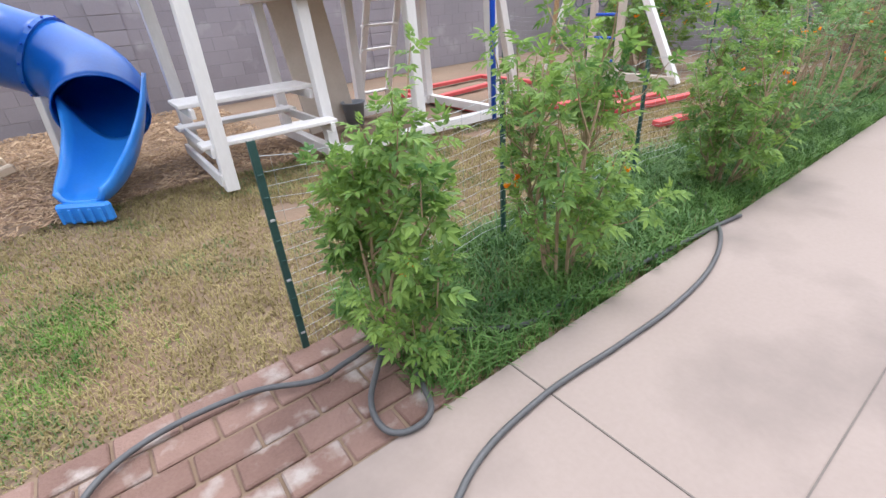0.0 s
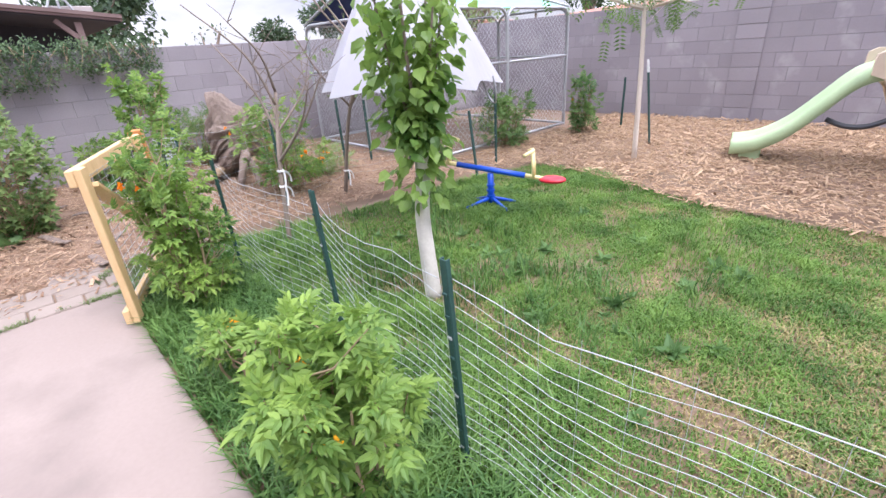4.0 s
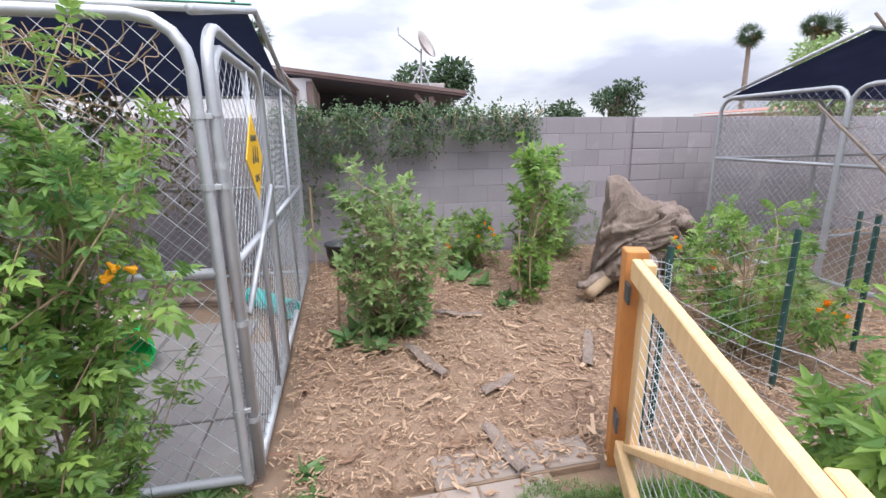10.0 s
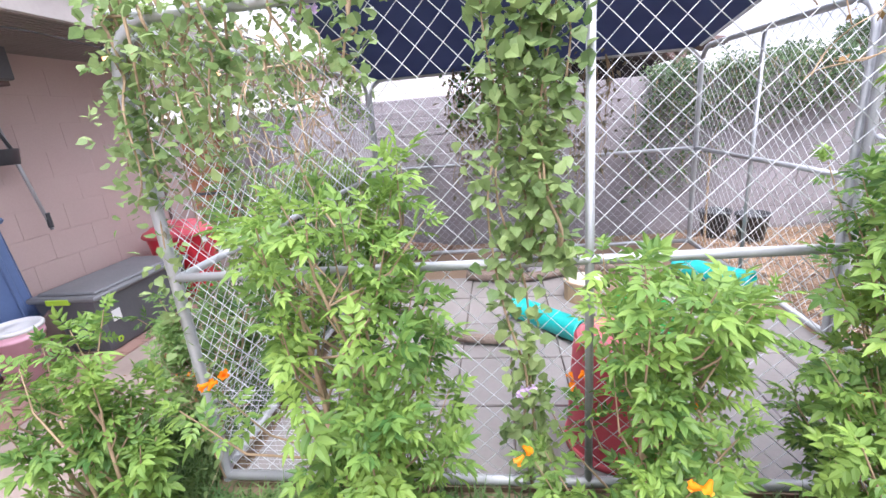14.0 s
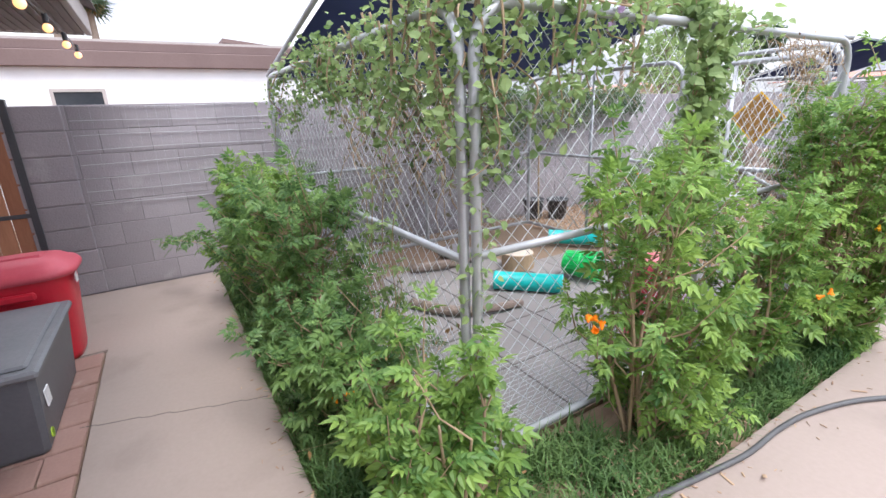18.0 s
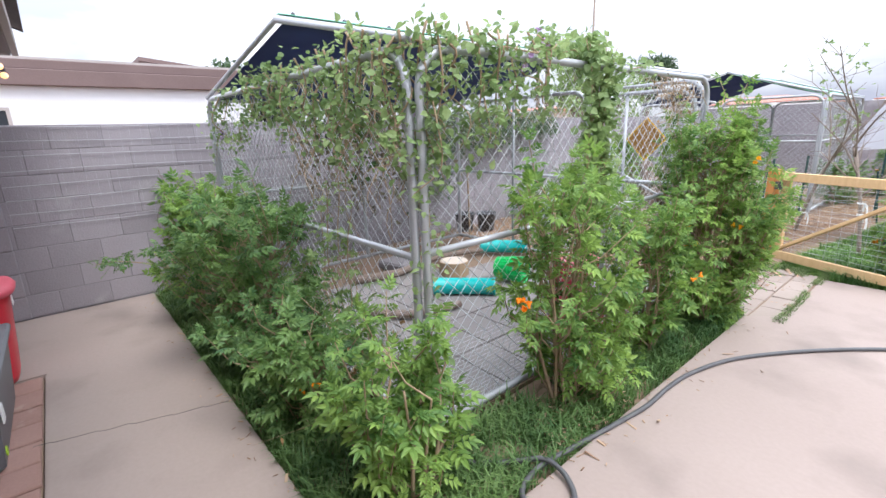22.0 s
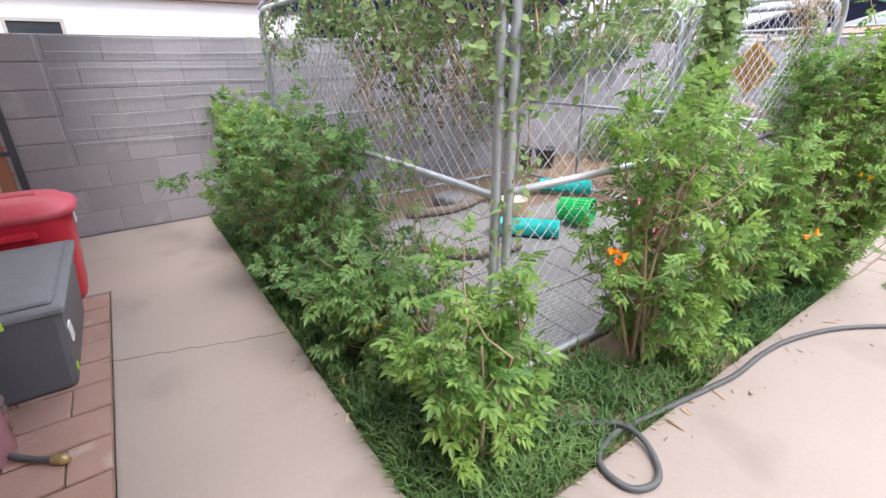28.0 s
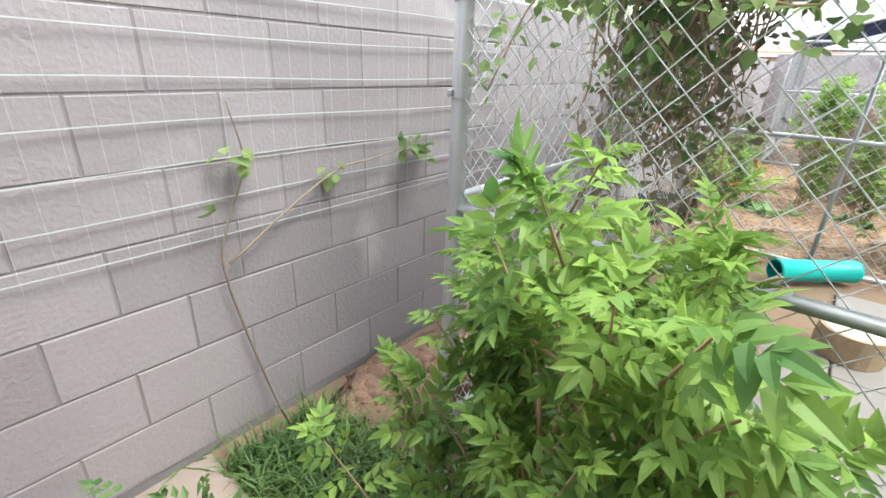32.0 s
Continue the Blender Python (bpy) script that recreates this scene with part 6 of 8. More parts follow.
bm = bmesh.new()
tube(bm, [(x, 0, tilted(x, 0)) for x in (-0.32, 0.0, 0.32)], 0.025, 10)
part("bar", bm, BLUECOAT, sw, smooth=True)
for s in (-1, 1):
    bm = bmesh.new()
    tube(bm, [(s * x, 0, tilted(s * x, 0)) for x in (0.30, 0.50)], 0.02, 10)
    arm = part("arm", bm, CREAM, sw, smooth=True)
    bm = bmesh.new()
    bmesh.ops.create_uvsphere(bm, u_segments=16, v_segments=10, radius=1.0, matrix=Matrix.LocRotScale((s * 0.56, 0, tilted(s * 0.56, 0.005)), None, (0.12, 0.085, 0.032)))
    part("seat", bm, REDP, sw, "red padded seat", smooth=True)
    for yy in (-0.03, 0.03):
        bm = bmesh.new()
        tube(bm, [(s * 0.40, yy, tilted(s * 0.40, 0)), (s * 0.385, yy, tilted(s * 0.385, 0.21))], 0.013, 8)
        part("handle_stem", bm, CREAM, arm, smooth=True)
    bm = bmesh.new()
    tube(bm, spline([(s * 0.33, -0.11, tilted(s * 0.33, 0.20)), (s * 0.37, -0.06, tilted(s * 0.37, 0.225)), (s * 0.385, 0, tilted(s * 0.385, 0.23)), (s * 0.37, 0.06, tilted(s * 0.37, 0.225)), (s * 0.33, 0.11, tilted(s * 0.33, 0.20))], 4), 0.016, 8)
    part("handlebar", bm, CREAM, arm, smooth=True)

# ---- stump ----
st = thing("tree_stump", -1.9, 6.05, -0.05, 60, "large uprooted weathered tree stump lying on mulch", "stump")
bm = bmesh.new()
rows_, cols_ = 72, 150


def grain(a, u):
    """Long twisting fibres and folds of old wood, by the angle round the stump and the place along it."""
    w = a + 0.9 * u + 0.35 * noise.noise(Vector((math.cos(a) * 1.5, math.sin(a) * 1.5, u * 2.2)))
    p = Vector((math.cos(w), math.sin(w), 0))
    fold = 1 - 2.2 * abs(noise.noise(p * 2.6 + Vector((0, 0, u * 0.9))))
    rib = 1 - 2.2 * abs(noise.noise(p * 6.5 + Vector((4, 0, u * 1.3))))
    fibre = 1 - 2 * abs(noise.noise(p * 17 + Vector((0, 7, u * 2.0))))
    lump = noise.noise(Vector((math.cos(a) * 2.4, math.sin(a) * 2.4, u * 6 + 3)))
    return 0.17 * fold + 0.16 * rib + 0.10 * fibre + lump * (0.06 + 0.16 * max(0.0, u - 0.45))


grid = []
for i in range(-8, rows_ + 9):
    u = min(1.0, max(0.0, i / rows_))
    # closed by shrinking rings: a dished torn face at one end, a rounded crown at the other
    shrink = max(0.0, 1 + i / 8) if i < 0 else (math.sqrt(max(0.0, 1 - ((i - rows_) / 9) ** 2)) if i > rows_ else 1.0)
    inset = 0.10 * (1 - shrink) if i < 0 else (0.10 * (1 - shrink) if i > rows_ else 0.0)
    c = Vector((-0.30 + 0.65 * u + inset, 0.02 + 0.03 * u, 0.46 + 0.10 * math.sin(u * 2.4)))
    rx = (0.36 - 0.14 * u + 0.06 * math.sin(u * 6.5)) * 0.92
    rz = (0.45 - 0.22 * u + 0.05 * math.sin(u * 7 + 0.6)) * 0.87
    ring = []
    for k in range(cols_):
        a = 2 * math.pi * k / cols_
        g = 1 + grain(a, u)
        peak = 0.05 * max(0.0, math.cos(a - 1.45)) ** 3 * (1 - u) ** 1.5
        lean = (0.06 * math.sin(a) + 0.05 * noise.noise(Vector((a * 2, 0, 5)))) * (1 - u) ** 2
        q = c + Vector((lean * shrink, rx * math.cos(a) * g * shrink, (rz * math.sin(a) + peak) * g * shrink))
        q.z = max(q.z, 0.02 + 0.004 * (k % 3))
        ring.append(bm.verts.new(q))
    if grid:
        for k in range(cols_):
            bm.faces.new((grid[-1][k], grid[-1][(k + 1) % cols_], ring[(k + 1) % cols_], ring[k]))
    grid.append(ring)
bmesh.ops.remove_doubles(bm, verts=bm.verts, dist=0.0008)
bmesh.ops.recalc_face_normals(bm, faces=bm.faces)
part("trunk", bm, LOG, st, smooth=True)
for pts, r in (([(0.05, -0.30, 0.42), (0.12, -0.46, 0.40), (0.10, -0.66, 0.28), (0.06, -0.80, 0.10)], 0.07), ([(-0.25, -0.28, 0.25), (-0.36, -0.5, 0.20), (-0.44, -0.66, 0.24)], 0.055), ([(0.30, -0.15, 0.55), (0.42, -0.26, 0.52), (0.44, -0.32, 0.40)], 0.06), ([(0.34, 0.05, 0.62), (0.46, 0.0, 0.66), (0.50, -0.04, 0.60)], 0.075), ([(0.36, -0.1, 0.36), (0.5, -0.2, 0.34), (0.54, -0.26, 0.24)], 0.06), ([(0.1, -0.4, 0.36), (0.22, -0.62, 0.2), (0.28, -0.86, 0.05)], 0.055), ([(0.42, 0.02, 0.55), (0.56, 0.03, 0.60), (0.66, 0.02, 0.60)], 0.022), ([(0.3, 0.1, 0.25), (0.42, 0.12, 0.12), (0.46, 0.1, 0.02)], 0.08)):
    bm = bmesh.new()
    ln = spline(pts, 6)
    tube(bm, ln, [r * (1 - 0.5 * i / len(ln)) * (1 + 0.25 * noise.noise(p * 9)) for i, p in enumerate(ln)], 18)
    for v in bm.verts:
        v.co += Vector((1, 1, 1)) * 0.25 * r * noise.noise(v.co * 14) + Vector((0, 0, 0.3 * r * noise.noise(v.co * 30)))
    part("root", bm, LOG, st, smooth=True)
rk_ = random.Random(4)
# torn rootlets curling out of the crown
for k in range(16):
    a = Vector((0.30 + rk_.uniform(-0.06, 0.10), rk_.uniform(-0.22, 0.16), 0.52 + rk_.uniform(-0.24, 0.16)))
    d = Vector((rk_.uniform(0.3, 1.0), rk_.uniform(-0.7, 0.3), rk_.uniform(-0.5, 0.5))).normalized() * rk_.uniform(0.10, 0.24)
    sag = Vector((0, rk_.uniform(-0.05, 0.05), rk_.uniform(-0.14, 0.05)))
    bm = bmesh.new()
    ln = spline([a, a + d * 0.5 + Vector((0, 0, 0.03)), a + d + sag * 0.6, a + d * 1.05 + sag * 1.5], 5)
    r = rk_.uniform(0.012, 0.034)
    tube(bm, ln, [r * (1 - 0.65 * i / len(ln)) for i in range(len(ln))], 9)
    for v in bm.verts:
        v.co += Vector((0.4, 0.4, 0.5)) * r * noise.noise(v.co * 24)
    part("rootlet", bm, LOG, st, smooth=True)
bm = bmesh.new()
ln = [Vector((-0.22, -0.30, 0.20)), Vector((-0.30, -0.48, 0.17)), Vector((-0.36, -0.62, 0.15))]
tube(bm, ln, [0.06, 0.052, 0.05], 14)
for v in bm.verts:
    v.co += Vector((0, 0, 0.010)) * noise.noise(v.co * 20)
part("sawn_limb", bm, STEM, st, "pale sawn limb stub", smooth=True)
for k in range(13):
    bm = bmesh.new()
    bmesh.ops.create_icosphere(bm, subdivisions=4, radius=rk_.uniform(0.045, 0.10))
    o = rk_.uniform(0, 50)
    for v in bm.verts:
        v.co *= 1.1 + 0.4 * noise.noise(v.co * 13 + Vector((o, 0, 0))) - 0.35 * abs(noise.noise(v.co * 34 + Vector((0, o, 0))))
    bmesh.ops.translate(bm, verts=bm.verts, vec=(0.30 + rk_.uniform(-0.1, 0.14), rk_.uniform(-0.22, 0.18), 0.60 + rk_.uniform(-0.28, 0.17)))
    part("knot", bm, LOG, st, smooth=True)


# ---- bare and slender trees ----
def bare_tree(name, x, y, h, label, seed, lean=(0, 0), r0=0.03, forks=5, twigs=16, leaf=None, mat=None, stem_mat=None, category="tree", clear=0.5, spread=0.26, rise=(0.2, 0.42)):
    rnd = np.random.default_rng(seed)
    th = thing(name, x, y, -0.04, 0, label, category)
    wood = bmesh.new()
    tops = []
    trunk = spline([(0, 0, 0), (lean[0] * 0.4, lean[1] * 0.4, h * 0.35), (lean[0], lean[1], h * 0.62)], 5)
    tube(wood, trunk, [r0 * (1 - 0.4 * i / len(trunk)) for i in range(len(trunk))], 8)
    part("trunk", wood, stem_mat or BARK, th, smooth=True)
    for k in range(forks):
        a = 2 * math.pi * k / forks + rnd.uniform(-0.4, 0.4)
        s = trunk[rnd.integers(int(len(trunk) * clear), len(trunk))]
        e = s + Vector((math.cos(a) * h * spread, math.sin(a) * h * spread, h * rnd.uniform(*rise)))
        m = s.lerp(e, 0.5) + Vector(rnd.normal(0, 0.05, 3))
        ln = spline([s, m, e], 5)
        bm = bmesh.new()
        tube(bm, ln, [r0 * 0.55 * (1 - 0.7 * i / len(ln)) for i in range(len(ln))], 6)
        for _ in range(twigs // forks + 1):
            p = ln[rnd.integers(2, len(ln))]
            q = p + Vector(rnd.normal(0, 0.16, 3)) + Vector((0, 0, 0.08))
            tube(bm, [p, p.lerp(q, 0.5) + Vector(rnd.normal(0, 0.015, 3)), q], [r0 * 0.16, r0 * 0.12, r0 * 0.07], 4, caps=False)
            tops.append((p, q))
        part("branch", bm, stem_mat or BARK, th, smooth=True)
    if leaf:
        ps, ds, ss = [], [], []
        for p, q in tops:
            for _ in range(leaf[1]):
                ps.append(np.array(p.lerp(q, rnd.uniform(0.2, 1.1))) + rnd.normal(0, leaf[3], 3))
                ds.append(rnd.normal(0, 1, 3))
                ss.append(leaf[2] * rnd.uniform(0.6, 1.2))
        part("crown", leaves("crown", ps, ds, ss, leaf[0], mat, rnd), mat, th)
    return th


bare_tree("bare_tree", 0.86, 5.30, 1.9, "leafless young tree wrapped low with white ties", 5, (-0.25, 0.25), 0.021, 7, 60)
bare_tree("bare_tree", 0.05, 6.35, 2.3, "leaning leafless tree on the mulch edge", 6, (0.45, 0.15), 0.022, 7, 56, ("trio", 2, 0.07, 0.03), LEAF_VINE)
bare_tree("slender_tree", 1.90, 9.25, 2.9, "slender feathery-leaved tree in the wood chips", 7, (-0.12, 0.1), 0.033, 8, 64, ("feather", 7, 0.24, 0.11), LEAF_FEATHER, TANWOOD, clear=0.85, spread=0.36, rise=(0.10, 0.3))
bare_tree("dry_twigs", -0.26, -0.15, 0.72, "dry leafless twigs by the kennel corner post", 19, (0.05, 0.03), 0.006, 7, 44, ("simple", 1, 0.035, 0.02), DRYLEAF, STEM, "shrub", clear=0.1, spread=0.22, rise=(0.15, 0.4))
for x, y, zs in ((0.775, 5.385, 0.56), (0.79, 5.37, 0.44), (0.11, 6.37, 0.25)):
    tie = thing("cloth_tie", x, y, zs, 30, "white cloth strip knotted round a thin trunk", "tie")
    bm = bmesh.new()
    lathe(bm, [(0.022, -0.009), (0.027, -0.007), (0.027, 0.007), (0.022, 0.009)], 12)
    part("loop", bm, WHITEP, tie)
    for side, drop in ((1, 0.10), (-1, 0.15)):
        bm = bmesh.new()
        tail = spline([(0.026, 0, 0), (0.045, 0.018 * side, -0.015), (0.055, 0.035 * side, -0.5 * drop), (0.050, 0.045 * side, -drop)], 4)
        for a, b in zip(tail, tail[1:]):
            beam(bm, a, b, 0.017, 0.003, 0.0, up=(0.2, 1, 0))
        part("tail", bm, WHITEP, tie)
for x, y, h, l in ((1.67, 10.2, 0.95, 0.13), (0.75, 11.2, 0.8, 0.0), (-1.0, 7.45, 0.85, 0.02), (0.72, 7.75, 0.75, 0.1)):
    sk = thing("garden_stake", x, y, -0.05, 0, "leaning dark steel garden stake with a pale tip" if l > 0.12 else "dark steel garden stake in the mulch", "stake", "garden stakes")
    bm = bmesh.new()
    beam(bm, (0, 0, 0), (-l, 0, h), 0.03, 0.02, 0.002)
    part("shaft", bm, GREENPOST, sk)
    if l > 0.12:
        bm = bmesh.new()
        beam(bm, (-l, 0, h), (-l * 1.18, 0, h + 0.16), 0.03, 0.022, 0.002)
        part("tip", bm, WHITEP, sk)

# ---- blue spiral tube slide ----
bs = thing("tube_slide", 5.15, 9.4, -0.03, 0, "blue plastic spiral tube slide ending in an open chute", "slide")
O = Vector((5.15, 9.4, -0.03))
mid = [Vector(p) - O for p in ((7.15, 9.0, 2.72), (6.2, 8.95, 2.52), (5.30, 9.02, 2.24), (4.62, 9.38, 1.86), (4.50, 9.92, 1.50), (4.86, 10.22, 1.22), (5.32, 10.06, 0.98), (5.54, 9.64, 0.77), (5.49, 9.22, 0.58))]
line = spline(mid, 6)
TR = 0.37
cuts = [0, 8, 17, 26, 35, 48]
for i in range(5):
    seg = line[cuts[i]:cuts[i + 1] + 1]
    bm = bmesh.new()
    tube(bm, seg, TR, 28, caps=False)
    for f0 in list(bm.faces):
        f0.smooth = True
    sec = part("tube_section", bm, BLUE, bs, smooth=True)
    sec.modifiers.new("wall", "SOLIDIFY").thickness = 0.012
    if i < 4:
        a, b = line[cuts[i + 1] - 1], line[cuts[i + 1] + 1]
        c = line[cuts[i + 1]]
        d = (b - a).normalized() * 0.022
        bm = bmesh.new()
        tube(bm, [c - d, c, c + d], TR + 0.028, 28)
        fl = part("flange", bm, BLUE, sec, smooth=False)
        q = d.to_track_quat("Z", "Y")
        for k in range(14):
            ang = 2 * math.pi * k / 14
            b2 = bmesh.new()
            pos = c + q @ Vector(((TR + 0.03) * math.cos(ang), (TR + 0.03) * math.sin(ang), 0))
            bmesh.ops.create_uvsphere(b2, u_segments=6, v_segments=4, radius=0.012, matrix=Matrix.Translation(pos))
            part("bolt", b2, BLUECOAT, sec)
# open chute: a trough that narrows to a squared lip
bm = bmesh.new()
ch = spline([Vector(p) - O for p in ((5.56, 9.30, 0.50), (5.47, 8.98, 0.36), (5.33, 8.58, 0.23), (5.20, 8.30, 0.155), (5.13, 8.13, 0.14))], 5)
prev = None
for i, p in enumerate(ch):
    t = i / (len(ch) - 1)
    d = (ch[min(i + 1, len(ch) - 1)] - ch[max(i - 1, 0)])
    d.z = 0
    d.normalize()
    s = Vector((-d.y, d.x, 0)).lerp(Vector((0.78, -0.62, 0)), t).normalized()
    if s.x < 0:
        s = -s
    w = TR + 0.01 - 0.18 * t
    side = 0.40 * (1 - t) ** 1.2 + 0.10
    prof = []
    for u in np.linspace(-1, 1, 17):
        e = abs(u) ** (2.4 + 3 * t)
        prof.append(bm.verts.new(p + s * (w * u) + Vector((0, 0, -0.20 * (1 - t) - 0.02 * t + e * side * (1.12 if u > 0 else 0.9)))))
    if prev:
        for k in range(16):
            bm.faces.new((prev[k], prev[k + 1], prof[k + 1], prof[k]))
    prev = prof
chute = part("chute", bm, BLUE_PALE, bs, "open blue chute", smooth=True)
chute.modifiers.new("wall", "SOLIDIFY").thickness = 0.035
bm = bmesh.new()
beam(bm, Vector((4.965, 8.225, 0.07)) - O, Vector((5.285, 7.985, 0.07)) - O, 0.07, 0.15, 0.02)
lip = part("lip", bm, BLUE_PALE, bs)
for k in range(5):
    bm = bmesh.new()
    c0 = Vector((5.0 + 0.06 * k, 8.165 - 0.045 * k, 0.0)) - O
    beam(bm, c0 + Vector((-0.025, -0.025, 0.01)), c0 + Vector((-0.025, -0.025, 0.12)), 0.022, 0.012, 0.004)
    part("lip_rib", bm, BLUE_PALE, lip)
bm = bmesh.new()
beam(bm, Vector((5.04, 9.85, 0)) - O, Vector((5.08, 9.88, 0.72)) - O, 0.09, 0.09, 0.006)
part("support_post", bm, WHITEWOOD, bs, "white support post")

# ---- toddler slide ----
ts = thing("toddler_slide", 2.70, 9.97, -0.02, 14, "faded green toddler slide on a tan plastic ladder", "slide")
bm = bmesh.new()
ln = spline([(0.0, 0, 0.135), (0.10, 0, 0.145), (0.28, 0, 0.20), (0.50, 0, 0.34), (0.74, 0, 0.59), (0.92, 0, 0.79), (1.06, 0, 0.88), (1.22, 0, 0.91)], 6)
prev = None
for p in ln:
    prof = [bm.verts.new(p + Vector((0, y, z))) for y, z in ((-0.22, -0.05), (-0.225, 0.06), (-0.20, 0.09), (-0.17, 0.085), (-0.14, 0.01), (0, -0.015), (0.14, 0.01), (0.17, 0.085), (0.20, 0.09), (0.225, 0.06), (0.22, -0.05))]
    if prev:
        for k in range(10):
            bm.faces.new((prev[k], prev[k + 1], prof[k + 1], prof[k]))
    prev = prof
c = part("chute", bm, MINT, ts, smooth=True)
c.modifiers.new("wall", "SOLIDIFY").thickness = 0.022
bm = bmesh.new()
box(bm, (0.10, -0.17, 0.0), (0.30, 0.17, 0.15), 0.02)
part("foot", bm, MINT, ts)
for s in (-1, 1):
    bm = bmesh.new()
    outline = [(1.02, 0.90), (1.03, 1.08), (1.10, 1.12), (1.22, 1.11), (1.32, 1.04), (1.42, 0.82), (1.80, 0.06), (1.78, 0.0), (1.56, 0.0), (1.38, 0.36), (1.22, 0.74), (1.12, 0.86)]
    fr, bk = [[bm.verts.new((x, s * 0.24 + dy, z)) for x, z in outline] for dy in (-0.03, 0.03)]
    bm.faces.new(fr)
    bm.faces.new(bk[::-1])
    for k in range(len(outline)):
        k2 = (k + 1) % len(outline)
        bm.faces.new((fr[k], bk[k], bk[k2], fr[k2]))
    bmesh.ops.recalc_face_normals(bm, faces=bm.faces)
    sd = part("side", bm, SAND, ts)
    bm = bmesh.new()
    lathe(bm, [(0.001, 0.004), (0.045, 0.004), (0.045, -0.004)], 16)
    bmesh.ops.rotate(bm, verts=bm.verts, matrix=Matrix.Rotation(radians(90), 3, "X"))
    bmesh.ops.translate(bm, verts=bm.verts, vec=(1.2, s * 0.274, 0.96))
    part("bolt_cap", bm, WHITEP, sd)
    bm = bmesh.new()
    box(bm, (1.66, s * 0.24 - 0.045, 0.0), (1.92, s * 0.24 + 0.045, 0.10), 0.02, Matrix.Translation((1.7, 0, 0)) @ Matrix.Rotation(radians(-12), 4, "Y") @ Matrix.Translation((-1.7, 0, 0)))
    part("foot_pad", bm, SAND, sd)
for k in range(4):
    bm = bmesh.new()
    box(bm, (1.50 - k * 0.10, -0.22, 0.16 + k * 0.2), (1.66 - k * 0.10, 0.22, 0.20 + k * 0.2), 0.01)
    part("step", bm, SAND, ts)
bm = bmesh.new()
tube(bm, spline([(0.80, -0.1, 0.46), (0.96, -0.18, 0.41), (1.12, -0.2, 0.42), (1.30, -0.18, 0.50)], 6), 0.026, 8)
part("cable", bm, BLACKP, ts, smooth=True)

REDPAINT = material("red_board_paint", (0.42, 0.05, 0.05), (0.62, 0.10, 0.10), 0.7, 0, 4, 50, 0.2, 0.003)
# ---- wooden play tower with table and swing beam ----
pt = thing("play_tower", 8.2, 8.8, -0.03, 0, "white and tan painted wooden play tower with picket deck", "play tower")
PO = Vector((8.2, 8.8, -0.03))


def bar(name, a, b, w, d, mat, label="", up=(0, 0, 1), owner=None):
    o = PO if owner is None else owner.matrix_basis.translation
    bm = bmesh.new()
    beam(bm, Vector(a) - o, Vector(b) - o, w, d, 0.006, up)
    return part(name, bm, mat, owner or pt, label)


for x, y, x1, y1, z in ((6.12, 7.95, 6.17, 8.02, 1.86), (6.15, 9.38, 6.11, 9.3, 1.9), (7.20, 8.25, 7.05, 8.22, 2.7), (8.18, 8.12, 8.15, 8.16, 2.7), (9.22, 8.05, 9.15, 8.15, 2.7), (7.18, 9.45, 7.1, 9.42, 2.7), (8.2, 9.48, 8.18, 9.45, 2.7), (9.25, 9.45, 9.2, 9.42, 2.7)):
    bar("post", (x, y, 0), (x1, y1, z), 0.105, 0.105, WHITEWOOD, up=(0, 1, 0))
# small roof deck over the table
bar("roof_board", (5.84, 7.92, 1.92), (7.2, 7.98, 1.92), 0.05, 0.14, TANWOOD)
bar("roof_board", (5.84, 9.42, 1.92), (7.2, 9.42, 1.92), 0.05, 0.14, TANWOOD)
for k in range(10):
    bar("roof_board", (5.84 + k * 0.145, 7.9, 2.0), (5.84 + k * 0.145, 9.45, 2.0), 0.135, 0.025, TANWOOD, up=(0, 0, 1))
# table, benches and low side boards
for k in range(3):
    bar("tabletop_board", (5.98, 8.5 + k * 0.15, 0.63), (7.18, 8.5 + k * 0.15, 0.63), 0.14, 0.035, WHITEWOOD)
for y, z in ((8.10, 0.36), (9.12, 0.34)):
    bar("bench_board", (6.0, y, z), (7.18, y, z), 0.20, 0.035, WHITEWOOD)
for x in (6.07, 7.12):
    bar("cross_board", (x, 7.98, 0.31), (x, 9.36, 0.31), 0.035, 0.085, WHITEWOOD)
    bar("cross_board", (x, 8.35, 0.57), (x, 9.0, 0.57), 0.035, 0.085, WHITEWOOD)
bar("ground_board", (6.07, 7.95, 0.09), (6.07, 9.36, 0.09), 0.04, 0.10, WHITEWOOD)
bar("ground_board", (7.12, 8.1, 0.07), (7.12, 9.4, 0.07), 0.09, 0.10, WHITEWOOD)
bar("ground_board", (7.15, 8.06, 0.06), (9.35, 8.02, 0.06), 0.09, 0.10, WHITEWOOD)
bar("ground_board", (7.15, 9.45, 0.06), (9.25, 9.45, 0.06), 0.09, 0.10, WHITEWOOD)
bar("ground_board", (9.28, 8.05, 0.06), (9.28, 9.45, 0.06), 0.09, 0.10, WHITEWOOD)
# deck
for y in (8.10, 9.50):
    bar("deck_beam", (7.0, y, 1.43), (9.38, y, 1.43), 0.05, 0.14, TANWOOD)
for x in (7.02, 9.36):
    bar("deck_beam", (x, 8.12, 1.43), (x, 9.48, 1.43), 0.05, 0.14, TANWOOD)
for k in range(15):
    bar("deck_board", (7.05 + k * 0.155, 8.13, 1.52), (7.05 + k * 0.155, 9.47, 1.52), 0.145, 0.025, TANWOOD)
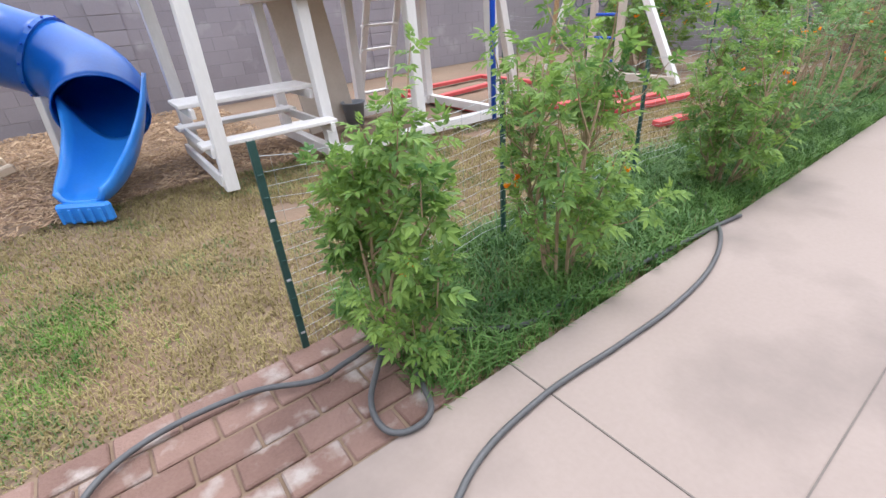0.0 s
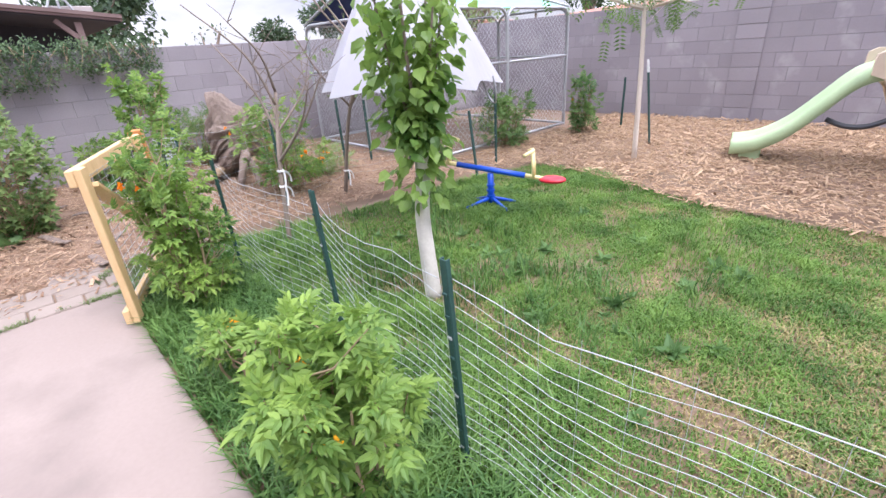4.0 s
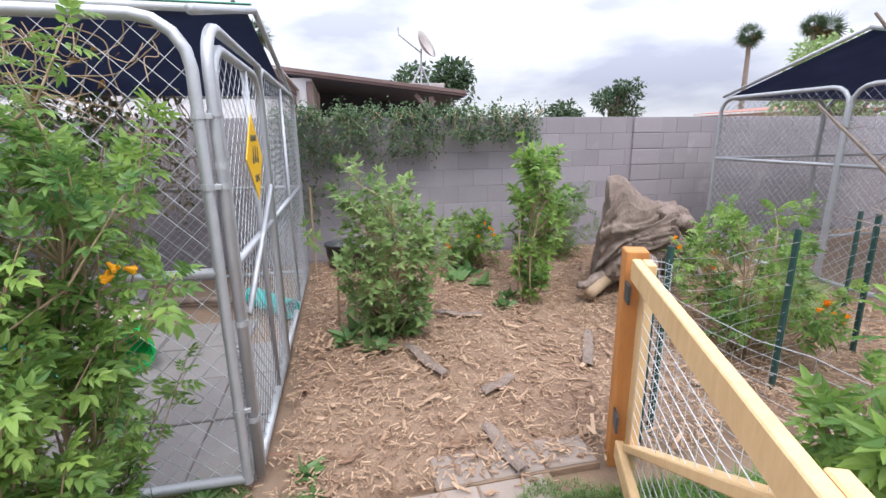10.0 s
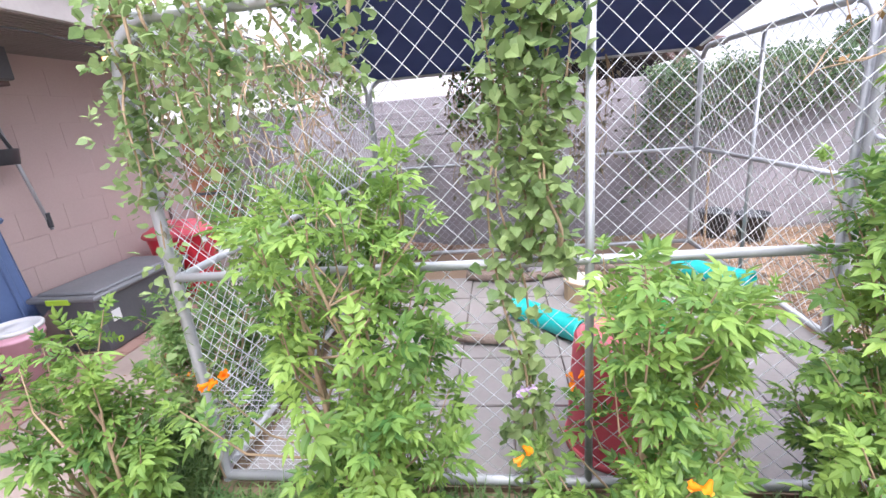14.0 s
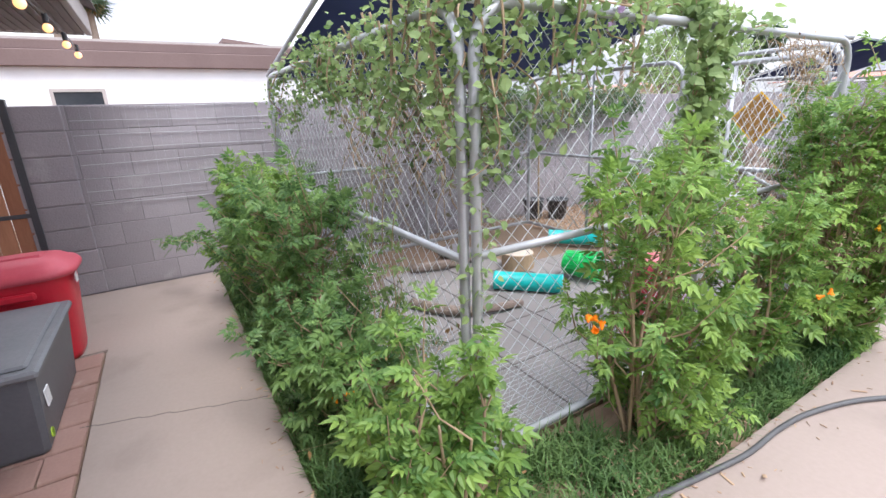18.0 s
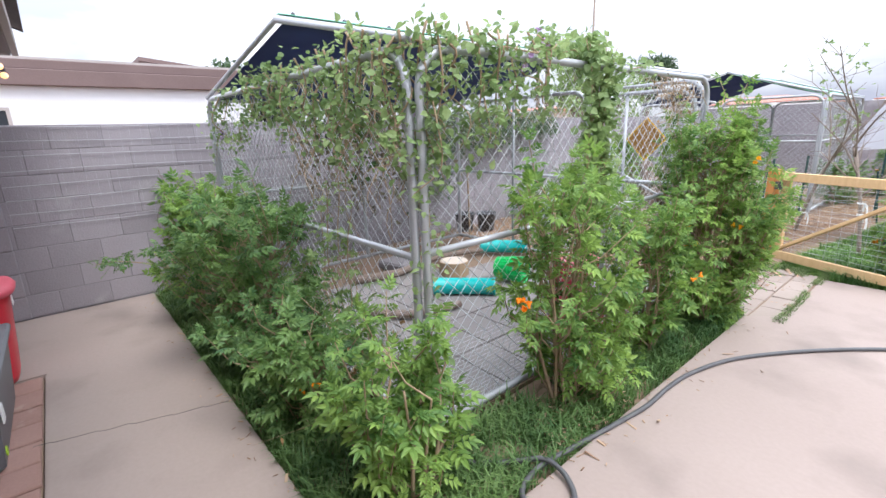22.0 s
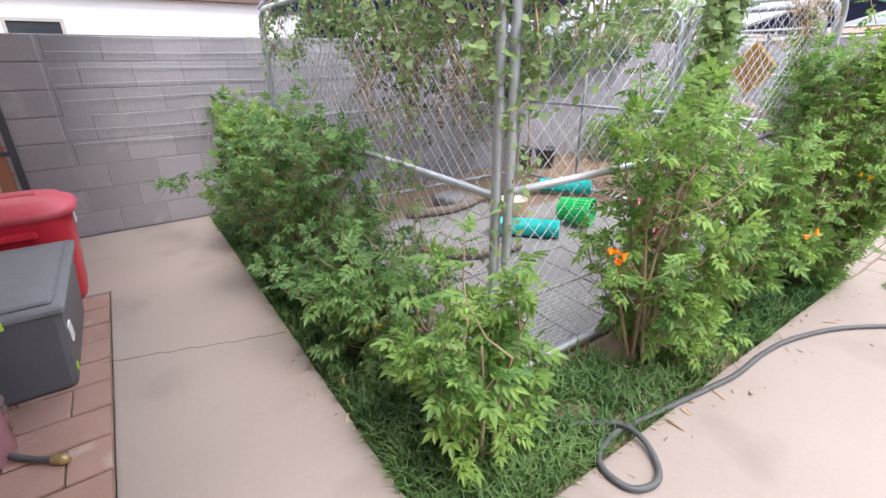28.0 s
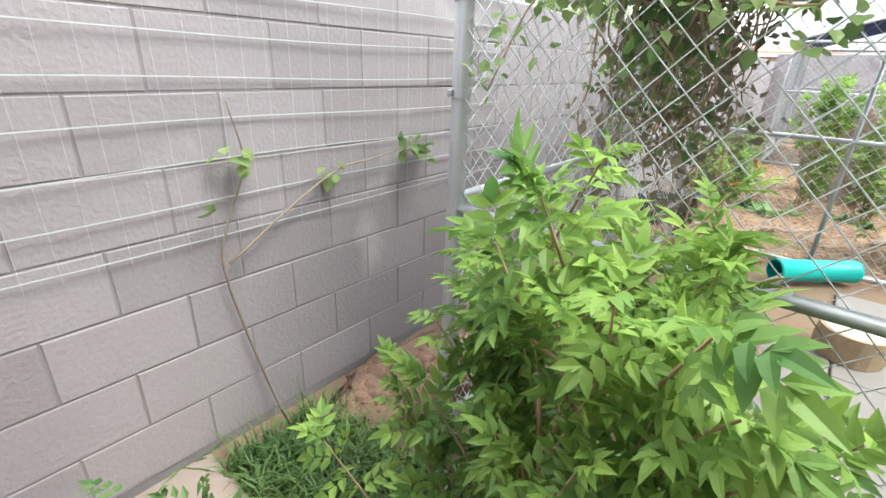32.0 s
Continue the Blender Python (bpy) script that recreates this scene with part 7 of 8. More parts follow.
# picket rail
for y in (8.12, 9.5):
    for x0, x1 in ((7.1, 7.62), (7.85, 8.4), (8.55, 9.3)):
        bar("rail", (x0, y - 0.03, 1.60), (x1, y - 0.03, 1.60), 0.03, 0.09, WHITEWOOD)
        bar("rail", (x0, y - 0.03, 2.22), (x1, y - 0.03, 2.22), 0.03, 0.09, WHITEWOOD)
    for k in range(13):
        bar("picket", (7.16 + k * 0.175, y, 1.54), (7.16 + k * 0.175, y, 2.30), 0.085, 0.02, WHITEWOOD, up=(0, 1, 0))
for k in range(7):
    bar("picket", (9.34, 8.28 + k * 0.17, 1.54), (9.34, 8.28 + k * 0.17, 2.30), 0.085, 0.02, WHITEWOOD, up=(1, 0, 0))
# leaning climbing panel, ladder, brace
bm = bmesh.new()
beam(bm, Vector((7.68, 9.25, 0.0)) - PO, Vector((7.55, 9.42, 1.42)) - PO, 0.62, 0.03, 0.004, up=(0, 1, 0))
part("climbing_panel", bm, TANWOOD, pt, "tan plywood climbing panel")
for x in (8.52, 8.98):
    bar("ladder_rail", (x, 10.15, 0.0), (x + 0.04, 9.55, 1.5), 0.09, 0.04, WHITEWOOD, up=(0, 1, 0))
for k in range(5):
    y, z = 10.15 - 0.6 * (k + 0.6) / 5.2, 1.5 * (k + 0.6) / 5.2
    bar("ladder_rung", (8.5, y, z), (9.02, y, z), 0.09, 0.03, WHITEWOOD)
bar("brace", (9.95, 8.42, 0.0), (9.38, 8.2, 1.5), 0.10, 0.10, WHITEWOOD, up=(0, 1, 0))
bar("brace", (9.4, 9.9, 0.0), (9.25, 9.5, 1.4), 0.10, 0.10, WHITEWOOD, up=(0, 1, 0))
bm = bmesh.new()
tube(bm, [Vector((9.13, 7.98, 0)) - PO, Vector((9.13, 8.0, 2.75)) - PO], 0.03, 12)
part("fire_pole", bm, BLUECOAT, pt, "blue coated sliding pole", smooth=True)

sb = thing("swing_frame", 12.0, 8.6, -0.03, 0, "white swing beam on an A-frame with blue ladder rungs", "swing frame")
for y in (8.45, 8.95):
    bar("beam", (9.3, y, 2.05), (12.1, y, 2.02), 0.06, 0.13, WHITEWOOD, owner=sb)
for k in range(8):
    bm = bmesh.new()
    x = 9.55 + k * 0.31
    tube(bm, [Vector((x, 8.45, 2.03)) - Vector((12, 8.6, -0.03)), Vector((x, 8.95, 2.03)) - Vector((12, 8.6, -0.03))], 0.016, 8)
    part("monkey_rung", bm, WHITEP, sb, smooth=True)
bar("leg", (12.05, 7.36, 0), (12.0, 8.42, 1.95), 0.10, 0.10, WHITEWOOD, owner=sb, up=(1, 0, 0))
bar("leg", (12.0, 9.75, 0), (12.0, 8.98, 1.95), 0.10, 0.10, WHITEWOOD, owner=sb, up=(1, 0, 0))
for y in (8.32, 8.80):
    bar("ladder_post", (12.02, y, 0), (12.02, y, 2.22), 0.09, 0.09, TANWOOD, owner=sb, up=(1, 0, 0))
    bm = bmesh.new()
    box(bm, (-0.07, y - 8.6 - 0.06, 2.0), (0.07, y - 8.6 + 0.06, 2.26), 0.005)
    part("bracket", bm, BLUECOAT, sb, "blue steel corner bracket")
for k in range(5):
    bm = bmesh.new()
    z = 0.3 + k * 0.32
    tube(bm, [(0.02, 8.32 - 8.6, z), (0.02, 8.80 - 8.6, z)], 0.022, 8)
    part("ladder_rung", bm, BLUECOAT, sb, smooth=True)
bar("ground_board", (12.0, 7.36, 0.06), (12.0, 9.75, 0.06), 0.06, 0.11, TANWOOD, owner=sb)
tp = thing("trapeze_bar", 11.5, 8.49, 1.25, 0, "dark trapeze bar with grey hand rings on chains", "trapeze")
bm = bmesh.new()
tube(bm, [(0, -0.3, 0), (0, 0.3, 0)], 0.018, 8)
part("bar", bm, CHARCOAL, tp, smooth=True)
for s in (-1, 1):
    bm = bmesh.new()
    tube(bm, [(0, s * 0.27, 0), (0, s * 0.25, 0.83)], 0.006, 5)
    part("chain", bm, BLUECOAT, tp)
    bm = bmesh.new()
    tube(bm, [(0.0, s * 0.2 + 0.07 * math.cos(a * math.pi / 8), -0.12 + 0.09 * math.sin(a * math.pi / 8)) for a in range(16)], 0.013, 6, closed=True)
    part("ring", bm, CHARCOAL, tp, "grey hand ring")
rp = thing("climbing_rope", 10.7, 8.36, 0, 0, "thick tan climbing rope with a knot near the beam", "rope")
bm = bmesh.new()
for k in range(3):
    pts = []
    for i in range(120):
        z = 2.05 - i * 0.0165
        a = i * 0.42 + k * 2.09
        sx = -0.10 * (2.05 - z) / 2.0
        pts.append((sx + 0.016 * math.cos(a), 0.016 * math.sin(a) + 0.08 * (2.05 - z) / 2.0, z))
    tube(bm, pts, 0.018, 6)
part("strands", bm, ROPE, rp, smooth=True)
bm = bmesh.new()
tube(bm, spline([(0.05, 0, 1.95), (0.0, 0.06, 1.9), (-0.06, 0, 1.84), (0, -0.06, 1.78), (0.04, 0.02, 1.74)], 6), 0.03, 8)
part("knot", bm, ROPE, rp, smooth=True)

G2 = "red painted sandbox boards"
for i, (a, b) in enumerate((((9.35, 10.46), (11.26, 10.52)), ((9.35, 10.4), (9.3, 8.2)), ((9.4, 9.58), (11.0, 9.8)), ((11.2, 10.45), (11.2, 7.5)), ((9.5, 7.95), (11.1, 7.58)), ((10.2, 7.08), (11.5, 6.85)), ((10.1, 7.3), (11.3, 7.2)), ((9.95, 6.44), (10.42, 6.36)))):
    bd = thing("red_board", (a[0] + b[0]) / 2, (a[1] + b[1]) / 2, -0.03, 0, "red painted timber sandbox board lying on the dry lawn", "board", G2)
    bm = bmesh.new()
    h = Vector(((b[0] - a[0]) / 2, (b[1] - a[1]) / 2, 0))
    beam(bm, -h + Vector((0, 0, 0.04)), h + Vector((0, 0, 0.04)), 0.10, 0.055, 0.006)
    part("timber", bm, REDPAINT, bd)
bk = thing("grey_bucket", 7.92, 9.15, -0.01, 0, "grey plastic bucket under the play deck", "bucket")
bm = bmesh.new()
lathe(bm, [(0.001, 0.0), (0.10, 0.0), (0.135, 0.27), (0.145, 0.27), (0.145, 0.285), (0.13, 0.285), (0.095, 0.012), (0.001, 0.012)], 20)
part("body", bm, GREYP, bk, smooth=True)
bm = bmesh.new()
tube(bm, [(0.14 * math.cos(a), 0.0, 0.28 - 0.10 * math.sin(a)) for a in np.linspace(0, math.pi, 12)], 0.004, 5)
part("handle", bm, STEEL, bk)


# ---- hoses ----
def hose(name, pts, r, mat, label):
    th = thing(name, pts[0][0], pts[0][1], 0, 0, label, "hose", "garden hoses")
    o = Vector((pts[0][0], pts[0][1], 0))
    bm = bmesh.new()
    tube(bm, [p - o for p in spline([Vector(p) for p in pts], 8)], r, 8)
    part("pipe", bm, mat, th, smooth=True)
    return th


Z = 0.014
hose("garden_hose", [(5.2, 4.0, Z), (5.55, 4.42, Z), (5.92, 4.70, Z), (6.32, 4.77, Z), (6.77, 4.75, Z), (7.16, 4.74, Z), (7.58, 4.78, Z), (7.96, 4.90, Z), (8.27, 5.10, 0.0), (8.51, 5.33, 0.0), (8.6, 5.5, 0.0)], 0.0118, RUBBER, "grey rubber hose lying along the patio edge")
hose("garden_hose", [(8.3, 4.94, Z), (8.01, 4.98, Z), (7.36, 5.05, 0.0), (6.9, 5.09, 0.0), (6.58, 5.10, 0.01), (6.27, 5.29, 0.02), (6.08, 5.18, 0.03), (6.0, 4.98, 0.03), (5.9, 4.96, Z), (5.83, 5.02, 0.02), (5.86, 5.16, 0.03), (6.03, 5.36, 0.06), (5.88, 5.38, 0.04), (5.74, 5.38, 0.03), (5.52, 5.49, 0.03), (5.22, 5.51, 0.03), (5.02, 5.42, 0.03), (4.93, 5.2, 0.03), (5.0, 4.9, 0.02), (5.1, 4.5, Z)], 0.0118, RUBBER, "grey rubber hose looping over the red pavers")
hose("garden_hose", [(4.6, 3.35, Z), (3.4, 3.3, Z), (2.4, 3.15, Z), (1.8, 2.98, Z), (1.44, 2.76, Z), (1.16, 2.49, Z), (0.92, 2.18, Z), (0.73, 1.86, Z), (0.63, 1.54, Z), (0.60, 1.29, Z), (0.60, 1.01, Z), (0.57, 0.77, Z), (0.53, 0.53, 0.01), (0.50, 0.32, 0.01), (0.49, 0.21, 0.01), (0.52, 0.08, Z), (0.58, 0.03, Z), (0.68, 0.04, Z), (0.72, 0.13, Z), (0.68, 0.21, Z), (0.59, 0.26, 0.03), (0.49, 0.26, 0.035), (0.40, 0.19, 0.01), (0.32, 0.10, 0.0), (0.2, 0.0, -0.01)], 0.0125, RUBBER, "grey rubber hose curling beside the kennel bed")
hose("garden_hose", [(0.9, -2.02, Z), (0.45, -2.0, Z), (0.1, -2.05, Z), (-0.1, -2.12, Z), (0.2, -2.16, Z), (0.6, -2.1, 0.03), (1.0, -2.12, 0.03), (1.4, -2.05, Z)], 0.013, BLACKP, "black hose heaped at the house wall")

# ---- bins and things along the house wall ----
rb = thing("red_bin", -2.38, -1.78, 0, 0, "red plastic wheelie bin with a domed lid", "bin")
bm = bmesh.new()
prev = None
for z, w, d in ((0.0, 0.185, 0.20), (0.04, 0.195, 0.21), (0.52, 0.235, 0.255), (0.60, 0.25, 0.27)):
    ring = []
    for k in range(32):
        a = 2 * math.pi * k / 32
        c, s = math.cos(a), math.sin(a)
        ring.append(bm.verts.new((w * math.copysign(abs(c) ** 0.55, c), d * math.copysign(abs(s) ** 0.55, s), z)))
    if prev:
        for k in range(32):
            bm.faces.new((prev[k], prev[(k + 1) % 32], ring[(k + 1) % 32], ring[k]))
    else:
        bm.faces.new(ring[::-1])
    prev = ring
part("body", bm, REDP, rb, smooth=True)
bm = bmesh.new()
prev = None
for z, k0 in ((0.575, 1.06), (0.585, 1.09), (0.600, 1.10), (0.612, 1.08), (0.632, 1.02), (0.640, 0.93), (0.668, 0.80), (0.684, 0.55), (0.690, 0.25)):
    ring = []
    for k in range(32):
        a = 2 * math.pi * k / 32
        c, s = math.cos(a), math.sin(a)
        ring.append(bm.verts.new((0.25 * k0 * math.copysign(abs(c) ** 0.6, c), 0.27 * k0 * math.copysign(abs(s) ** 0.6, s), z)))
    if prev:
        for k in range(32):
            bm.faces.new((prev[k], prev[(k + 1) % 32], ring[(k + 1) % 32], ring[k]))
    prev = ring
bm.faces.new(prev)
lid = part("lid", bm, SUNRED, rb, "sun-faded shallow domed lid", smooth=True)
bm = bmesh.new()
box(bm, (-0.07, -0.13, 0.672), (0.07, 0.13, 0.700), 0.014)
part("lid_panel", bm, SUNRED, lid)
bm = bmesh.new()
box(bm, (0.235, -0.09, 0.47), (0.268, 0.09, 0.52), 0.012)
part("handle", bm, REDP, rb)
bm = bmesh.new()
box(bm, (0.05, 0.2695, 0.50), (0.12, 0.2725, 0.56))
part("label", bm, WHITEP, rb, "small white printed label")

bb = thing("storage_chest", -1.58, -1.80, 0, 0, "charcoal plastic deck storage chest with green latch", "storage chest")
bm = bmesh.new()
prev = None
for z, a, b in ((0.0, 0.40, 0.20), (0.02, 0.415, 0.215), (0.42, 0.47, 0.255)):
    ring = [bm.verts.new((x * a, y * b, z)) for x, y in ((-1, -0.9), (-0.95, -1), (0.95, -1), (1, -0.9), (1, 0.9), (0.95, 1), (-0.95, 1), (-1, 0.9))]
    if prev:
        for k in range(8):
            bm.faces.new((prev[k], prev[(k + 1) % 8], ring[(k + 1) % 8], ring[k]))
    else:
        bm.faces.new(ring[::-1])
    prev = ring
part("body", bm, CHARCOAL, bb)
bm = bmesh.new()
box(bm, (-0.49, -0.275, 0.415), (0.49, 0.275, 0.455), 0.012)
box(bm, (-0.44, -0.235, 0.45), (0.44, 0.235, 0.472), 0.012)
part("lid", bm, DUSTY, bb, "dusty grey lid")
bm = bmesh.new()
box(bm, (0.478, -0.11, 0.405), (0.497, 0.07, 0.445), 0.004)
part("latch", bm, LIME, bb, "lime green latch")
bm = bmesh.new()
box(bm, (0.30, 0.243, 0.22), (0.37, 0.249, 0.30))
part("label", bm, WHITEP, bb, "white printed label")
bm = bmesh.new()
lathe(bm, [(0.012, -0.002), (0.024, -0.002), (0.024, 0.003), (0.012, 0.003)], 14)
bmesh.ops.rotate(bm, verts=bm.verts, matrix=Matrix.Rotation(radians(-90), 3, "X"))
bmesh.ops.translate(bm, verts=bm.verts, vec=(0.34, 0.2225, 0.07))
part("badge", bm, LIME, bb, "round lime badge")

pb = thing("pink_bucket", -0.84, -1.90, 0, 0, "faded pink plastic pail with printed panel", "bucket")
bm = bmesh.new()
lathe(bm, [(0.001, 0.0), (0.125, 0.0), (0.145, 0.30), (0.152, 0.30), (0.152, 0.32), (0.146, 0.33), (0.152, 0.34), (0.152, 0.36), (0.14, 0.36), (0.12, 0.012), (0.001, 0.012)], 24)
part("body", bm, PINK, pb, smooth=True)
bm = bmesh.new()
lathe(bm, [(0.145, 0.352), (0.157, 0.352), (0.159, 0.366), (0.152, 0.378), (0.138, 0.378), (0.134, 0.368), (0.05, 0.366), (0.045, 0.374), (0.001, 0.374)], 24)
part("lid", bm, WHITEP, pb, "white snap-on lid", smooth=True)
for k, (z, w) in enumerate(((0.22, 0.06), (0.18, 0.05), (0.10, 0.03))):
    bm = bmesh.new()
    box(bm, (-w / 2, 0.143 - 0.03 * (0.3 - z), z), (w / 2, 0.1465 - 0.03 * (0.3 - z), z + 0.025))
    part("print_bar", bm, BROWNPAINT, pb)
rd = thing("ramp_board", -1.05, -1.90, 0.0, 8, "dark brown board leaning low against the chest", "board")
bm = bmesh.new()
beam(bm, (0.16, 0, 0.03), (-0.14, 0, 0.19), 0.42, 0.018, 0.003, up=(0, 1, 0))
part("plank", bm, BROWNPAINT, rd)
nz = thing("hose_nozzle", -0.72, -1.72, 0.02, 40, "brass and steel hose end lying on brick", "hose end")
bm = bmesh.new()
tube(bm, spline([(-0.28, -0.1, 0), (-0.12, -0.02, 0), (0, 0, 0), (0.09, 0.02, 0.0)], 6), 0.012, 8)
part("hose_end", bm, RUBBER, nz, smooth=True)
bm = bmesh.new()
tube(bm, [(0.09, 0.02, 0), (0.13, 0.03, 0), (0.15, 0.035, 0)], [0.018, 0.02, 0.012], 10)
part("coupling", bm, BRASS, nz, "brass coupling")
ht = thing("yellow_tool", -0.62, -1.98, 0.03, 30, "yellow-handled tool lying on the brick strip", "tool")
bm = bmesh.new()
tube(bm, [(-0.2, 0, 0.0), (0.12, 0, 0.0)], 0.013, 8)
part("handle", bm, CREAM, ht, smooth=True)
bm = bmesh.new()
tube(bm, [(0.12, 0, 0), (0.22, 0, 0)], 0.016, 8)
part("grip", bm, BLACKP, ht)
# tools and hose coil hung on the house wall
hc = thing("hose_coil", -0.45, HOUSE_Y + 0.08, 0.95, 0, "coil of grey hose hung on a wall bracket", "hose")
bm = bmesh.new()
box(bm, (-0.02, -0.07, -0.02), (0.02, 0.03, 0.32), 0.004)
box(bm, (-0.10, -0.07, 0.14), (0.10, 0.02, 0.20), 0.01)
part("bracket", bm, BROWNPAINT, hc)
for k in range(4):
    bm = bmesh.new()
    w, h = 0.15 + 0.012 * k, 0.30 + 0.03 * k
    tube(bm, [(w * math.cos(a), 0.02 * k - 0.02, 0.20 - h + h * math.sin(a)) for a in np.linspace(0, 2 * math.pi, 28)[:-1]], 0.013, 6, closed=True)
    part("loop", bm, RUBBER, hc, smooth=True)
sv = thing("wall_shelf", -1.28, HOUSE_Y + 0.09, 1.98, 0, "red-brown timber shelf board on the house wall", "shelf")
bm = bmesh.new()
box(bm, (-0.30, -0.085, -0.09), (0.30, 0.0, 0.09), 0.005)
part("board", bm, BROWNPAINT, sv)
bm = bmesh.new()
box(bm, (-0.28, 0.002, -0.06), (-0.05, 0.08, 0.20), 0.01)
part("panel", bm, CHARCOAL, sv)
hb = thing("hanging_pot", -1.30, HOUSE_Y + 0.13, 1.36, 0, "black pot hanging from straps on the wall", "pot")
bm = bmesh.new()
lathe(bm, [(0.001, 0), (0.10, 0.0), (0.115, 0.10), (0.12, 0.105), (0.10, 0.105), (0.09, 0.012), (0.001, 0.012)], 20)
part("pot", bm, BLACKP, hb, smooth=True)
for s in (-1, 1):
    bm = bmesh.new()
    tube(bm, [(s * 0.10, 0, 0.10), (s * 0.03, 0, 0.26), (0, -0.03, 0.52)], 0.012, 6)
    part("strap", bm, BLACKP, hb)
for x, z0, z1, tilt, mat, lab in ((-1.45, 0.86, 1.72, 0.05, STEEL, "long grey pruning pole hung on the wall"), (-0.98, 0.42, 1.48, -0.10, CREAM, "pale broom handle leaning on the wall")):
    tl = thing("long_tool", x, HOUSE_Y + 0.06, z0, 0, lab, "tool")
    bm = bmesh.new()
    tube(bm, [(-tilt, 0.06, 0), (tilt, 0.0, z1 - z0)], 0.013, 8)
    part("shaft", bm, mat, tl, smooth=True)
    for t in (0.02, 0.92):
        bm = bmesh.new()
        a, b = -tilt + 2 * tilt * t, (z1 - z0) * t
        tube(bm, [(a, 0.06 * (1 - t), b), (a + 0.02 * tilt, 0.06 * (1 - t), b + 0.11)], 0.018, 8)
        part("grip", bm, BLACKP, tl)
bl = thing("blue_sled", -0.92, HOUSE_Y + 0.16, 0.0, 0, "blue plastic sheet bin leaning against the house", "bin")
bm = bmesh.new()
box(bm, (-0.30, -0.05, 0), (0.26, 0.0, 0.98), 0.03, Matrix.Rotation(radians(7), 4, "X"))
part("panel", bm, PALEBLUE, bl)
bm = bmesh.new()
box(bm, (-0.34, -0.06, 0.982), (0.30, 0.02, 1.03), 0.02, Matrix.Rotation(radians(7), 4, "X"))
part("rim", bm, PALEBLUE, bl)
for xx in (-0.19, -0.02, 0.15):
    bm = bmesh.new()
    box(bm, (xx - 0.02, 0.002, 0.10), (xx + 0.02, 0.014, 0.90), 0.006, Matrix.Rotation(radians(7), 4, "X"))
    part("rib", bm, PALEBLUE, bl)
mt = thing("dark_mat", 0.55, -1.98, 0.002, 5, "dark rubber mat lying at the house wall", "mat")
bm = bmesh.new()
box(bm, (-0.45, -0.22, 0), (0.45, 0.22, 0.02), 0.005)
part("mat", bm, BLACKP, mt)
# string lights under the eave
wire_pts = spline([(-3.3, -1.30, 2.02), (-2.5, -1.30, 2.06), (-1.7, -1.30, 2.03), (-0.95, -1.30, 2.07), (-0.1, -1.30, 2.03), (0.8, -1.30, 2.07), (2.0, -1.30, 2.05)], 6)
sl = thing("string_light_cable", 0, -1.30, 2.05, 0, "thin dark cable of string lights under the eave", "string lights")
bm = bmesh.new()
tube(bm, [p - Vector((0, -1.30, 2.05)) for p in wire_pts], 0.004, 5)
part("cable", bm, BLACKP, sl)
for x in (-3.3, -2.75, -2.12, -1.5, -0.78, -0.15, 0.5, 1.2):
    lb = thing("string_bulb", x, -1.30, 2.0, 0, "small warm glowing glass bulb on the eave cable", "bulb", "string bulbs")
    bm = bmesh.new()
    lathe(bm, [(0.012, 0.0), (0.014, 0.0), (0.014, 0.045), (0.012, 0.05)], 10)
    part("socket", bm, BLACKP, lb)
    bm = bmesh.new()
    bmesh.ops.create_uvsphere(bm, u_segments=12, v_segments=8, radius=0.024, matrix=Matrix.Translation((0, 0, -0.024)))
    part("bulb", bm, BULB, lb, smooth=True)

# ---- things in the kennel ----
def roller(x, y, turn, mat, label, ln=0.56, r=0.08):
    th = thing("plastic_tube", x, y, r + 0.012, turn, label, "play tube", "kennel toys")
    bm = bmesh.new()
    prev = None
    for rr, u in ((r - 0.012, -0.5), (r, -0.5), (r, -0.47), (r - 0.004, -0.46), (r - 0.004, 0.46), (r, 0.47), (r, 0.5), (r - 0.012, 0.5), (r - 0.012, -0.5)):
        ring = [bm.verts.new((u * ln, rr * math.cos(2 * math.pi * k / 20), rr * math.sin(2 * math.pi * k / 20))) for k in range(20)]
        if prev:
            for k in range(20):
                bm.faces.new((prev[k], prev[(k + 1) % 20], ring[(k + 1) % 20], ring[k]))
        prev = ring
    part("tube", bm, mat, th, smooth=True)
    return th


roller(-1.33, 1.49, 43, TEAL, "teal plastic tube lying on the kennel slabs")
roller(-2.04, 2.80, 41, TEAL, "teal plastic tube lying near the back soil")
gb = thing("green_basket", -1.27, 2.06, 0.012, 20, "bright green plastic laundry basket on its side", "basket")
for k in range(20):
    a = 2 * math.pi * k / 20
    c, s = math.cos(a), math.sin(a)
    bm = bmesh.new()
    beam(bm, (-0.14, 0.10 * c, 0.13 + 0.10 * s), (0.14, 0.135 * c, 0.135 + 0.125 * s), 0.031, 0.005, 0.0, up=(0, c, s))
    part("slat", bm, GREENP, gb)
for x, r in ((-0.14, 0.10), (0.0, 0.118), (0.14, 0.135)):
    bm = bmesh.new()
    tube(bm, [(x, r * math.cos(a * math.pi / 12), 0.133 + r * 0.95 * math.sin(a * math.pi / 12)) for a in range(24)], 0.009, 6, closed=True)
    part("hoop", bm, GREENP, gb)
bm = bmesh.new()
lathe(bm, [(0.001, 0), (0.10, 0), (0.10, 0.006), (0.001, 0.006)], 20)
bmesh.ops.rotate(bm, verts=bm.verts, matrix=Matrix.Rotation(radians(90), 3, "Y"))
bmesh.ops.translate(bm, verts=bm.verts, vec=(-0.143, 0, 0.13))
part("base", bm, GREENP, gb)
